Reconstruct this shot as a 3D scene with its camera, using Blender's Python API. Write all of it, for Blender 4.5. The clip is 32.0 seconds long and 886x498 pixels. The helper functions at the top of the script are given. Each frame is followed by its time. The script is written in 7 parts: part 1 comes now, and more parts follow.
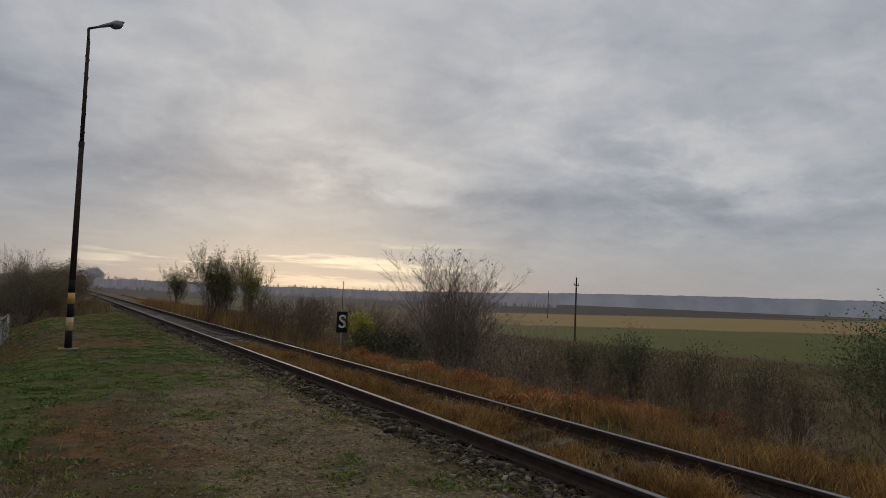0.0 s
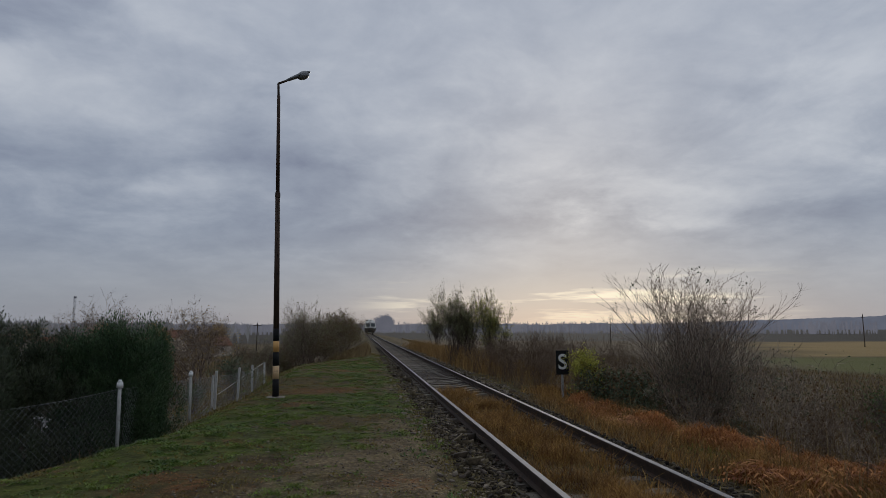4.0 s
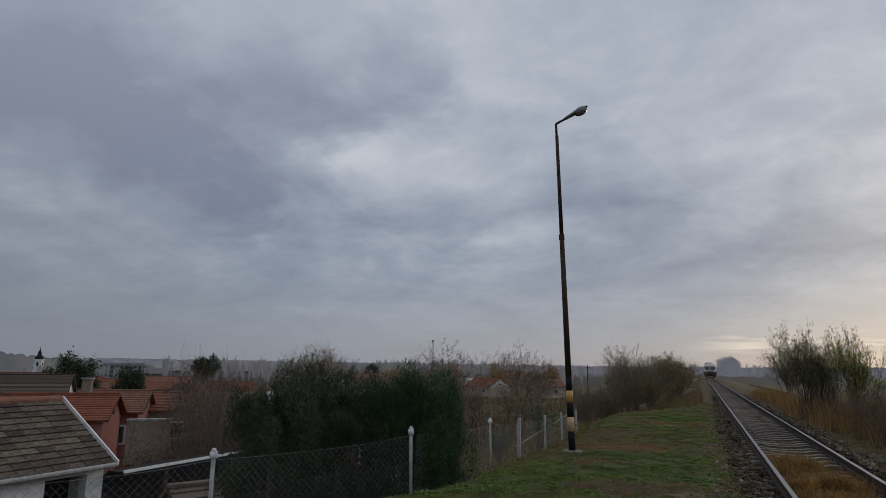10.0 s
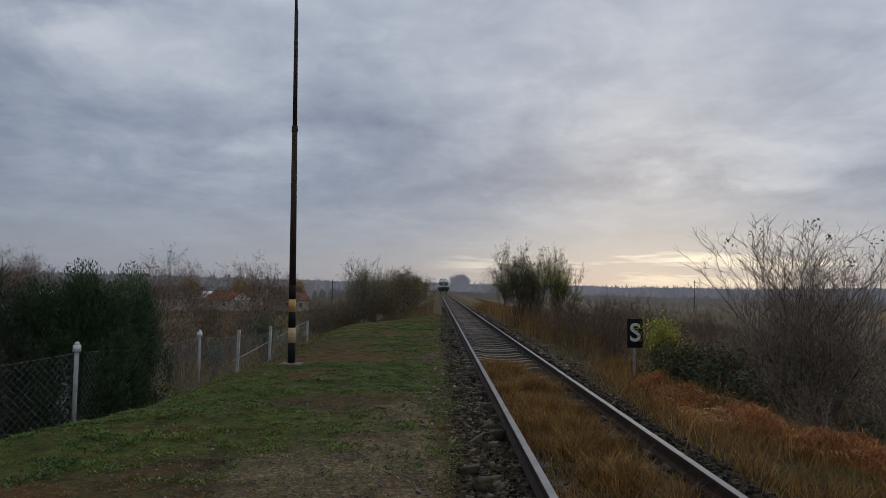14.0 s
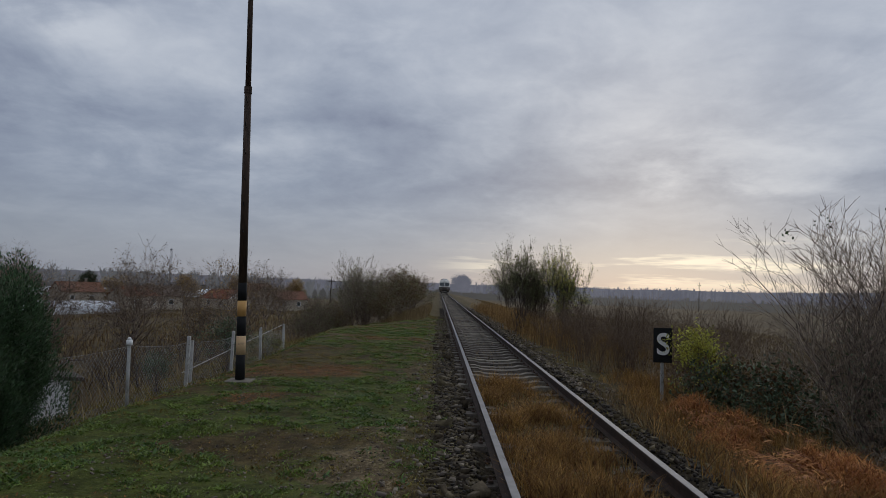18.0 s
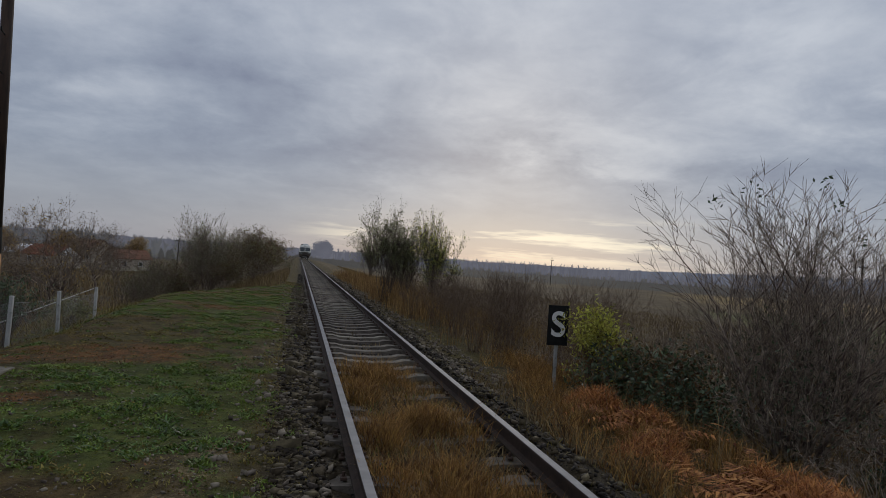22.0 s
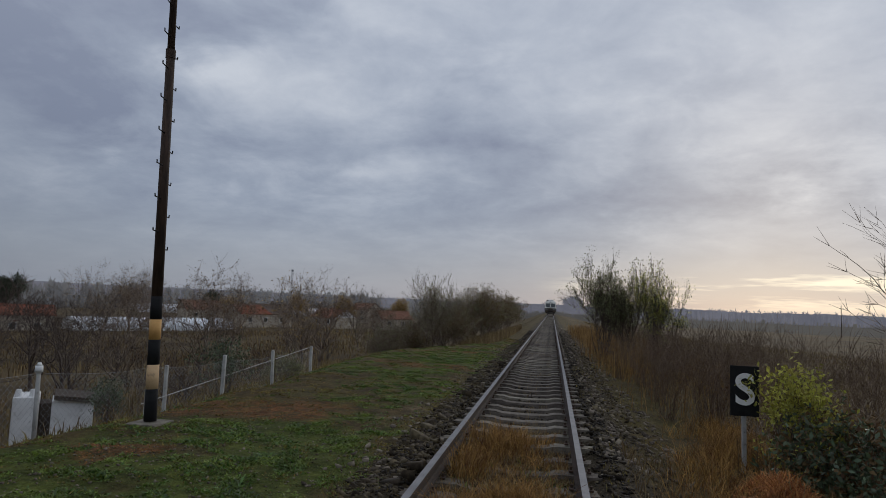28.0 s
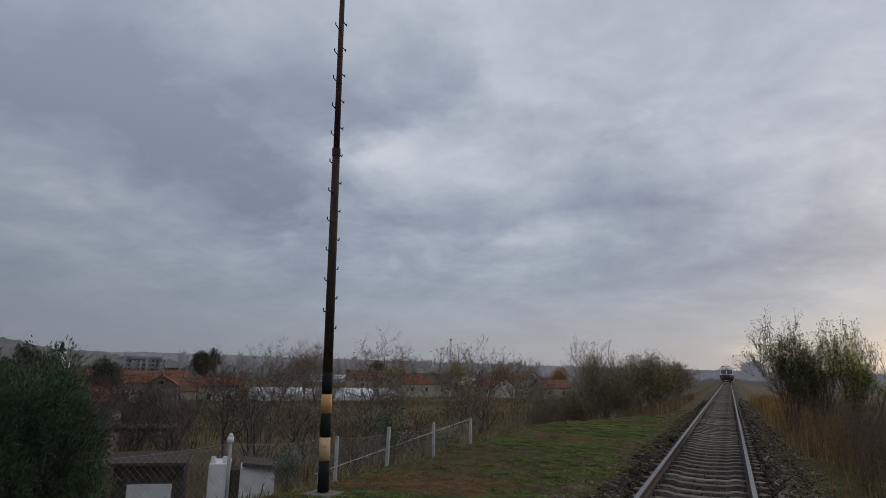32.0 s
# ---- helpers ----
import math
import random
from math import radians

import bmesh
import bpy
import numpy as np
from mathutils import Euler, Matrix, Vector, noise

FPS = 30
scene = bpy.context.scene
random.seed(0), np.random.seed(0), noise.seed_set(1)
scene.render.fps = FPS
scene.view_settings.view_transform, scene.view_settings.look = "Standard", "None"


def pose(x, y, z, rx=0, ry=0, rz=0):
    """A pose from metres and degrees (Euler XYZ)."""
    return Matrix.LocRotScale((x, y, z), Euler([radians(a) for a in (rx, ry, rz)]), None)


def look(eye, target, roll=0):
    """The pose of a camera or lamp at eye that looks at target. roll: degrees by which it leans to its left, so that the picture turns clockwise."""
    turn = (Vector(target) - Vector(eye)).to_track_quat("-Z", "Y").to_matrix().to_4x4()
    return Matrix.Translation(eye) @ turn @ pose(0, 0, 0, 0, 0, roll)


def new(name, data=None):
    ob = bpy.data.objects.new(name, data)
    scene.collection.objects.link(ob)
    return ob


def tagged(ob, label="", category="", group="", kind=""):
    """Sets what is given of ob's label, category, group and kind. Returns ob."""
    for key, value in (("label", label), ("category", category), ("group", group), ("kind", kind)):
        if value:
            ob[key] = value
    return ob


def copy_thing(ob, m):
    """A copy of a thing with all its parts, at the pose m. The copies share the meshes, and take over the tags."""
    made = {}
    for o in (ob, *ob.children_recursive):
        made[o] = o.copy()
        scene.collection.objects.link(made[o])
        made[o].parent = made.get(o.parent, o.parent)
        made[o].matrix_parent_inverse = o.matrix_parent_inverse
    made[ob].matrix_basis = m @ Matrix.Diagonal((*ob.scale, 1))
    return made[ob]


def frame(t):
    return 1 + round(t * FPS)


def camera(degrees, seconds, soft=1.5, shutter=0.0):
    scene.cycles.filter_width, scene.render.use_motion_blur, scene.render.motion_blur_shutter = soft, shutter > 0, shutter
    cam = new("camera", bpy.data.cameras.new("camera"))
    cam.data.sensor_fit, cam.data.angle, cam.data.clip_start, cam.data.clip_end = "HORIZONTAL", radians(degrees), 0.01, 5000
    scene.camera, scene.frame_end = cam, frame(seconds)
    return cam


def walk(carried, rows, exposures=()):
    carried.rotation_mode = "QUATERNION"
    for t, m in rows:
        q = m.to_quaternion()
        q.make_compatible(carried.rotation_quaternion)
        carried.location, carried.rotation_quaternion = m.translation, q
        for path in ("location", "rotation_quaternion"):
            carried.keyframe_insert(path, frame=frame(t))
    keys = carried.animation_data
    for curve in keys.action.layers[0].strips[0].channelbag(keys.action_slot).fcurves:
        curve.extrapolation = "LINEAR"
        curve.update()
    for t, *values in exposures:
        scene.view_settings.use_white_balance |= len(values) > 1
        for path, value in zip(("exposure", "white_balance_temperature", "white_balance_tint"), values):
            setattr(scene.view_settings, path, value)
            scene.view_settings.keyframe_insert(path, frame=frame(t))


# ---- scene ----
cam = camera(71.0, 32.0, soft=0.8)
PATH = [
    (0, (-5.072, 0.246, 1.535), (-4.02, 1.939, 1.692), 2.5),
    (0.5, (-4.707, 0.621, 1.53), (-3.822, 2.405, 1.716), 3.1),
    (1, (-4.481, 0.748, 1.525), (-3.721, 2.586, 1.732), -0.2),
    (1.5, (-4.238, 0.958, 1.515), (-3.576, 2.836, 1.701), 4.2),
    (2, (-3.932, 1.269, 1.506), (-3.362, 3.181, 1.644), 3.3),
    (2.5, (-3.584, 1.602, 1.522), (-3.094, 3.533, 1.699), 1.1),
    (4.5, (-2.473, 2.234, 1.582), (-2.384, 4.214, 1.846), 0.8),
    (5, (-2.294, 2.599, 1.602), (-2.437, 4.574, 1.881), 1.1),
    (5.5, (-2.184, 2.836, 1.645), (-2.455, 4.793, 1.956), -0.6),
    (6, (-2.075, 2.99, 1.66), (-2.397, 4.933, 2.011), 1.4),
    (6.5, (-2.053, 2.979, 1.654), (-2.499, 4.9, 1.985), 1.0),
    (7, (-2.013, 2.992, 1.679), (-2.565, 4.885, 2.015), 0.2),
    (7.5, (-1.978, 3.002, 1.693), (-2.625, 4.864, 2.029), 0.1),
    (8, (-2.04, 3.086, 1.707), (-2.747, 4.927, 2.04), 1.3),
    (8.5, (-1.942, 3.012, 1.727), (-2.717, 4.827, 2.052), 2.3),
    (9, (-1.904, 2.985, 1.741), (-2.683, 4.796, 2.075), 1.8),
    (9.5, (-1.826, 2.935, 1.734), (-2.612, 4.739, 2.092), 1.6),
    (10, (-1.867, 2.978, 1.73), (-2.613, 4.794, 2.109), 0.6),
    (10.5, (-2.008, 3.149, 1.713), (-2.56, 5.039, 2.066), 0.6),
    (11, (-1.757, 3.331, 1.653), (-1.962, 5.303, 1.912), -0.3),
    (11.5, (-1.83, 3.511, 1.64), (-1.915, 5.502, 1.809), 0.5),
    (12, (-1.832, 3.54, 1.64), (-1.792, 5.536, 1.771), 0.4),
    (12.5, (-1.772, 3.707, 1.61), (-1.722, 5.702, 1.731), -0.4),
    (13, (-1.697, 3.964, 1.603), (-1.636, 5.96, 1.706), 1.3),
    (13.5, (-1.7, 4.26, 1.589), (-1.673, 6.256, 1.715), 1.6),
    (15.5, (-1.508, 5.478, 1.609), (-1.475, 7.475, 1.721), 0.1),
    (16, (-1.438, 5.822, 1.621), (-1.386, 7.817, 1.754), -0.6),
    (16.5, (-1.425, 6.13, 1.622), (-1.414, 8.122, 1.797), 0.8),
    (17, (-1.444, 6.478, 1.615), (-1.42, 8.471, 1.78), -0.2),
    (17.5, (-1.42, 6.768, 1.601), (-1.401, 8.763, 1.749), 0.5),
    (18, (-1.401, 7.077, 1.593), (-1.392, 9.073, 1.718), 1.8),
    (18.5, (-1.411, 7.407, 1.601), (-1.363, 9.402, 1.731), 0.4),
    (19, (-1.452, 7.748, 1.588), (-1.338, 9.74, 1.727), 0.6),
    (19.5, (-1.53, 8.107, 1.576), (-1.46, 10.094, 1.795), 3.1),
    (20, (-1.451, 8.39, 1.568), (-1.411, 10.386, 1.693), 2.9),
    (20.5, (-1.415, 8.755, 1.56), (-1.249, 10.743, 1.701), 1.6),
    (21, (-1.408, 9.062, 1.548), (-1.2, 11.045, 1.699), 3.3),
    (21.5, (-1.377, 9.329, 1.546), (-1.009, 11.293, 1.641), 2.0),
    (22, (-1.319, 9.532, 1.523), (-0.87, 11.481, 1.568), 4.0),
    (22.5, (-1.182, 9.757, 1.524), (-0.705, 11.7, 1.511), 5.0),
    (23, (-0.974, 10.056, 1.529), (-0.354, 11.957, 1.575), 5.8),
    (23.5, (-0.795, 10.107, 1.529), (-0.162, 12.004, 1.523), 5.5),
    (24, (-0.428, 10.236, 1.54), (-0.02, 12.194, 1.512), 7.6),
    (24.5, (-0.176, 10.319, 1.53), (0.213, 12.28, 1.514), 8.1),
    (25, (-0.067, 10.215, 1.522), (0.272, 12.186, 1.517), 4.4),
    (25.5, (0.16, 10.239, 1.531), (0.239, 12.237, 1.53), 5.9),
    (26, (0.277, 10.219, 1.572), (0.306, 12.217, 1.658), 3.0),
    (26.5, (0.276, 10.17, 1.564), (0.192, 12.162, 1.724), 2.9),
    (28.5, (0.496, 10.09, 1.631), (0.08, 12.037, 1.828), 1.9),
    (29, (0.543, 10.035, 1.637), (0.057, 11.958, 1.893), 1.7),
    (29.5, (0.474, 10.073, 1.647), (-0.084, 11.973, 1.926), 0.8),
    (30, (0.483, 10.084, 1.653), (-0.115, 11.972, 1.936), 0.8),
    (30.5, (0.48, 10.089, 1.663), (-0.156, 11.96, 1.972), 1.0),
    (31, (0.473, 10.048, 1.673), (-0.219, 11.891, 2.026), 1.5),
    (31.5, (0.493, 10.096, 1.68), (-0.261, 11.911, 2.05), 1.4),
    (32, (0.504, 10.012, 1.688), (-0.314, 11.798, 2.063), 1.6),
]
EXPOSURE = [
    (0, -0.07, 6950, 10), (1, -0.10, 6700, 10), (2, -0.15, 6500, 10), (5, -0.15, 6250, 10), (6, -0.14, 6250, 10), (8, -0.09, 6400, 10),
    (10, -0.06, 6400, 10), (11, -0.20, 6200, 10), (12, -0.12, 6200, 10), (13, -0.05, 6250, 10), (16, -0.05, 6250, 10), (21, -0.07, 6200, 10),
    (22, -0.08, 6250, 10), (23, 0.12, 6350, 10), (24, 0.10, 6400, 10), (26, 0.13, 6400, 10), (28.5, 0.02, 6250, 10), (30, 0.02, 6250, 10), (32, 0.05, 6400, 10),
]
walk(cam, [(t, look(eye, target, roll)) for t, eye, target, roll in PATH], EXPOSURE)

# ---- sky and light ----
SUN_AZ, SUN_EL = radians(19), radians(13)   # azimuth to the right of the track's direction
world = bpy.data.worlds.new("overcast_sky")
scene.world = world
world.use_nodes = True


class Nodes:
    """Small wrapper to write node trees briefly."""

    def __init__(self, tree):
        self.t = tree
        tree.nodes.clear()

    def add(self, kind, **kw):
        n = self.t.nodes.new(kind)
        for k, v in kw.items():
            if k == "operation":
                n.operation = v
            elif k == "data_type":
                n.data_type = v
            elif k == "blend_type":
                n.blend_type = v
            elif k == "sky_type":
                n.sky_type = v
            elif k == "attribute_name":
                n.attribute_name = v
            elif k == "noise_dimensions":
                n.noise_dimensions = v
        return n

    def link(self, a, b):
        self.t.links.new(a, b)

    def put(self, sock, v):
        if hasattr(v, "node"):
            self.link(v, sock)
        else:
            sock.default_value = v

    def math(self, op, a, b=0.0, c=0.0):
        n = self.add("ShaderNodeMath", operation=op)
        self.put(n.inputs[0], a)
        self.put(n.inputs[1], b)
        self.put(n.inputs[2], c)
        return n.outputs[0]

    def noise(self, vec, scale, detail=4.0, rough=0.55, warp=0.0):
        n = self.add("ShaderNodeTexNoise")
        if vec is not None:
            self.link(vec, n.inputs["Vector"])
        n.inputs["Scale"].default_value = scale
        n.inputs["Detail"].default_value = detail
        n.inputs["Roughness"].default_value = rough
        n.inputs["Distortion"].default_value = warp
        return n.outputs["Fac"]

    def ramp(self, fac, *stops):
        n = self.add("ShaderNodeValToRGB")
        self.put(n.inputs[0], fac)
        el = n.color_ramp.elements
        while len(el) < len(stops):
            el.new(0.5)
        for e, (p, c) in zip(el, stops):
            e.position = p
            e.color = (*c, 1) if len(c) == 3 else c
        return n.outputs[0]

    def mix(self, fac, a, b, blend="MIX"):
        n = self.add("ShaderNodeMix", data_type="RGBA", blend_type=blend)
        self.put(n.inputs[0], fac)
        self.put(n.inputs[6], a if hasattr(a, "node") else (*a, 1))
        self.put(n.inputs[7], b if hasattr(b, "node") else (*b, 1))
        return n.outputs[2]

    def smooth(self, v, lo, hi):
        n = self.add("ShaderNodeMapRange")
        n.interpolation_type = "SMOOTHSTEP"
        self.put(n.inputs[0], v)
        n.inputs[1].default_value = lo
        n.inputs[2].default_value = hi
        return n.outputs[0]


CLOUDS = [
    (-35, 24, 9, 4.0, -0.29), (-43, 14.5, 9, 3.5, -0.22), (-53, 21, 8, 4, -0.20), (-12, 15, 10, 1.6, -0.10), (31, 9, 10, 1.3, -0.13),
    (51, 8, 11, 1.8, -0.12), (2, 8, 9, 1.2, -0.09), (-28, 20, 4.5, 2.2, 0.22), (-47, 29, 6, 4, 0.17), (-53, 13, 6, 1.5, 0.14), (-21, 29, 5, 4, 0.17),
    (-6, 24, 7, 4, 0.12), (25, 11.5, 9, 1.8, 0.16), (56, 12.5, 8, 2.2, 0.26), (44, 19, 11, 4, 0.17), (-17, 12.5, 6, 1.0, 0.12), (18, 22, 9, 4, 0.12), (12, 9, 10, 2.0, -0.14), (33, 5.5, 8, 1.2, -0.10),
]


def build_sky():
    w = Nodes(world.node_tree)
    co = w.add("ShaderNodeTexCoord").outputs["Generated"]
    sep = w.add("ShaderNodeSeparateXYZ")
    w.link(co, sep.inputs[0])
    x, y, z = sep.outputs
    up = w.math("MAXIMUM", z, 0.0)
    k = w.math("ADD", up, 0.26)
    comb = w.add("ShaderNodeCombineXYZ")
    w.link(w.math("DIVIDE", x, k), comb.inputs[0])
    w.link(w.math("DIVIDE", y, k), comb.inputs[1])
    comb.inputs[2].default_value = 3.7
    plane = comb.outputs[0]
    big = w.noise(plane, 1.1, 3.0, 0.5, 0.2)
    mid = w.noise(plane, 2.9, 8.0, 0.58, 0.35)
    fine = w.noise(plane, 9.0, 6.0, 0.62, 0.3)
    cloud = w.math("ADD", w.math("MULTIPLY", big, 0.40), w.math("ADD", w.math("MULTIPLY", mid, 0.44), w.math("MULTIPLY", fine, 0.16)))
    cloud = w.math("ADD", w.math("MULTIPLY", w.math("SUBTRACT", cloud, 0.5), 1.6), 0.5)
    cloud = w.math("ADD", w.math("MULTIPLY", w.math("SUBTRACT", cloud, 0.5), w.math("ADD", 0.4, w.math("MULTIPLY", w.smooth(z, 0.03, 0.2), 0.6))), 0.5)
    # the heavier and the thinner clouds: bearing, height, half width, half height (degrees), tone
    az = w.math("ADD", w.math("ARCTAN2", x, y), w.math("MULTIPLY", w.math("SUBTRACT", mid, 0.5), 0.42))
    el = w.math("ADD", w.math("ARCSINE", z), w.math("MULTIPLY", w.math("SUBTRACT", w.noise(plane, 2.2, 6.0, 0.6, 0.2), 0.5), 0.20))
    for a, h, wa, wh, tone in CLOUDS:
        u = w.math("DIVIDE", w.math("SUBTRACT", az, radians(a)), radians(wa))
        v = w.math("DIVIDE", w.math("SUBTRACT", el, radians(h)), radians(wh))
        d = w.math("ADD", w.math("MULTIPLY", u, u), w.math("MULTIPLY", v, v))
        g = w.math("MULTIPLY", w.math("EXPONENT", w.math("MULTIPLY", d, -1.0)), tone)
        cloud = w.math("ADD", cloud, g)
    # the sky is darker to the side away from the hidden sun
    side = w.math("ADD", w.math("MULTIPLY", x, 0.55), w.math("MULTIPLY", y, 0.12))
    tone = w.math("ADD", cloud, w.math("MULTIPLY", side, 0.20))
    base = w.ramp(tone, (0.20, (0.19, 0.216, 0.296)), (0.43, (0.287, 0.322, 0.396)), (0.60, (0.387, 0.42, 0.486)), (0.84, (0.56, 0.583, 0.625)))
    # pale band near the horizon
    band = w.math("SUBTRACT", 1.0, w.smooth(z, 0.0, 0.17))
    lit = w.smooth(w.math("ADD", w.math("MULTIPLY", x, 0.41), w.math("MULTIPLY", y, 0.91)), 0.35, 1.0)
    haze = w.mix(lit, (0.25, 0.268, 0.302), (0.315, 0.31, 0.335))
    base = w.mix(w.math("MULTIPLY", band, 0.62), base, haze)
    away = w.math("MULTIPLY", w.smooth(w.math("MULTIPLY", x, -1.0), 0.45, 0.9), w.math("SUBTRACT", 1.0, w.smooth(z, 0.1, 0.5)))
    base = w.mix(w.math("MULTIPLY", away, 0.45), base, (0.15, 0.17, 0.215))
    # an overcast sky grows brighter upwards and is brightest overhead
    base = w.mix(w.math("MULTIPLY", w.smooth(z, 0.12, 0.55), 0.22), base, (0.62, 0.66, 0.74))
    base = w.mix(w.math("MULTIPLY", w.smooth(z, 0.55, 0.95), 0.4), base, (0.90, 0.93, 0.99))
    # break in the clouds low before the sun
    sx, sy = math.sin(SUN_AZ), math.cos(SUN_AZ)
    toward = w.math("ADD", w.math("MULTIPLY", x, sx), w.math("MULTIPLY", y, sy))
    wide = w.smooth(toward, 0.93, 0.992)
    streak = w.add("ShaderNodeCombineXYZ")
    w.link(w.math("MULTIPLY", x, 3.0), streak.inputs[0])
    w.link(w.math("MULTIPLY", y, 3.0), streak.inputs[1])
    w.link(w.math("MULTIPLY", z, 34.0), streak.inputs[2])
    lines = w.smooth(w.noise(streak.outputs[0], 1.15, 5.0, 0.6), 0.50, 0.64)
    low = w.math("MULTIPLY", w.smooth(z, -0.005, 0.03), w.math("SUBTRACT", 1.0, w.smooth(z, 0.05, 0.10)))
    glow = w.math("MULTIPLY", w.math("MULTIPLY", wide, low), w.math("ADD", w.math("MULTIPLY", lines, 0.78), 0.08))
    base = w.mix(glow, base, (0.90, 0.84, 0.69))
    sky = w.add("ShaderNodeTexSky", sky_type="NISHITA")
    sky.sun_disc = False
    sky.sun_elevation = SUN_EL
    sky.sun_rotation = SUN_AZ
    thin = w.mix(0.06, base, w.mix(1.0, sky.outputs[0], (0.1, 0.1, 0.1), "MULTIPLY"))
    bg = w.add("ShaderNodeBackground")
    w.link(thin, bg.inputs[0])
    bg.inputs[1].default_value = 1.0
    out = w.add("ShaderNodeOutputWorld")
    w.link(bg.outputs[0], out.inputs[0])


build_sky()
sun = new("sun", bpy.data.lights.new("sun", "SUN"))
sun.data.energy, sun.data.angle, sun.data.color = 0.6, radians(14), (1.0, 0.9, 0.76)
sun.matrix_world = look((0, 0, 50), (-math.sin(SUN_AZ) * math.cos(SUN_EL), -math.cos(SUN_AZ) * math.cos(SUN_EL), 50 - math.sin(SUN_EL)))


# ---- materials ----
def material(name, c1, c2, scale=6.0, rough=0.85, bump=0.15, fine=None, spots=None, vary="", metal=0.0, vary_amount=0.35, backlit=0.0, stretch=None):
    """Two colours mixed by noise at two scales, optional third colour in spots, optional variation between pieces."""
    m = bpy.data.materials.new(name)
    m.use_nodes = True
    w = Nodes(m.node_tree)
    co = w.add("ShaderNodeTexCoord").outputs["Object"]
    if stretch:
        mp = w.add("ShaderNodeMapping")
        w.link(co, mp.inputs[0])
        mp.inputs["Scale"].default_value = stretch
        co = mp.outputs[0]
    a = w.noise(co, scale, 5.0, 0.6)
    b = w.noise(co, fine or scale * 9, 4.0, 0.6)
    f = w.math("ADD", w.math("MULTIPLY", w.smooth(a, 0.35, 0.65), 0.6), w.math("MULTIPLY", b, 0.4))
    col = w.mix(f, c1, c2)
    if spots:
        s = w.smooth(w.noise(co, scale * 2.3, 6.0, 0.65), 0.56, 0.66)
        col = w.mix(w.math("MULTIPLY", s, 0.8), col, spots)
    if vary:
        r = w.add("ShaderNodeObjectInfo").outputs["Random"] if vary == "object" else w.add("ShaderNodeNewGeometry").outputs["Random Per Island"]
        lum = w.math("ADD", 1.0 - vary_amount, w.math("MULTIPLY", r, 2 * vary_amount))
        n = w.add("ShaderNodeHueSaturation")
        w.link(col, n.inputs["Color"])
        w.link(lum, n.inputs["Value"])
        w.link(w.math("ADD", 0.485, w.math("MULTIPLY", r, 0.03)), n.inputs["Hue"])
        col = n.outputs[0]
    p = w.add("ShaderNodeBsdfPrincipled")
    w.link(col, p.inputs["Base Color"])
    p.inputs["Metallic"].default_value = metal
    w.link(w.math("ADD", rough - 0.08, w.math("MULTIPLY", b, 0.16)), p.inputs["Roughness"])
    if rough > 0.7:
        p.inputs["Specular IOR Level"].default_value = 0.25
    if bump:
        bn = w.add("ShaderNodeBump")
        bn.inputs["Strength"].default_value = bump
        bn.inputs["Distance"].default_value = 0.02
        w.link(w.math("ADD", a, w.math("MULTIPLY", b, 0.6)), bn.inputs["Height"])
        w.link(bn.outputs[0], p.inputs["Normal"])
    shader = p.outputs[0]
    if backlit:
        tr = w.add("ShaderNodeBsdfTranslucent")
        w.link(col, tr.inputs[0])
        ms = w.add("ShaderNodeMixShader")
        ms.inputs[0].default_value = backlit
        w.link(shader, ms.inputs[1])
        w.link(tr.outputs[0], ms.inputs[2])
        shader = ms.outputs[0]
    out = w.add("ShaderNodeOutputMaterial")
    w.link(shader, out.inputs[0])
    return m


def glass_material(name, tint=(0.05, 0.06, 0.06)):
    m = bpy.data.materials.new(name)
    m.use_nodes = True
    p = m.node_tree.nodes["Principled BSDF"]
    p.inputs["Base Color"].default_value = (*tint, 1)
    p.inputs["Roughness"].default_value = 0.06
    p.inputs["Specular IOR Level"].default_value = 0.8
    return m


def painted_haze_material(name, c1, c2, scale):
    """Plain far backdrop; the skylight scattered by the air is painted in as a glowing colour."""
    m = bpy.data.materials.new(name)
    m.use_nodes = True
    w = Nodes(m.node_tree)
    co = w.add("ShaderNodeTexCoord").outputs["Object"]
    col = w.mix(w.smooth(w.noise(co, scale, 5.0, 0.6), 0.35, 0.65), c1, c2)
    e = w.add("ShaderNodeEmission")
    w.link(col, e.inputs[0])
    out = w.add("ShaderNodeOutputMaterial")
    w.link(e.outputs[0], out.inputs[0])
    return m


M_RAIL_TOP = material("rail_head_steel", (0.15, 0.147, 0.152), (0.24, 0.235, 0.24), 4, 0.68, 0.03, metal=0.35)
M_RAIL = material("rusty_rail_steel", (0.026, 0.018, 0.014), (0.058, 0.036, 0.025), 9, 0.8, 0.2)
M_SLEEPER = material("weathered_concrete", (0.085, 0.073, 0.06), (0.20, 0.172, 0.14), 7, 0.9, 0.3, spots=(0.06, 0.05, 0.04), vary="object", vary_amount=0.3)
M_CLIP = material("rusty_clip_iron", (0.045, 0.03, 0.022), (0.09, 0.055, 0.04), 20, 0.8, 0.2)
M_STONE = material("ballast_stone", (0.027, 0.02, 0.0117), (0.0957, 0.073, 0.0437), 14, 0.9, 0.3, vary="island", vary_amount=0.75)
# darker version of the ballast stone, laid round the sleepers
M_BALLAST = material("dark_track_ballast", (0.016, 0.013, 0.011), (0.05, 0.041, 0.033), 14, 0.9, 0.3, vary="island", vary_amount=0.7)
M_CONCRETE = material("old_concrete", (0.25, 0.25, 0.24), (0.42, 0.41, 0.39), 6, 0.9, 0.25, spots=(0.16, 0.15, 0.13))
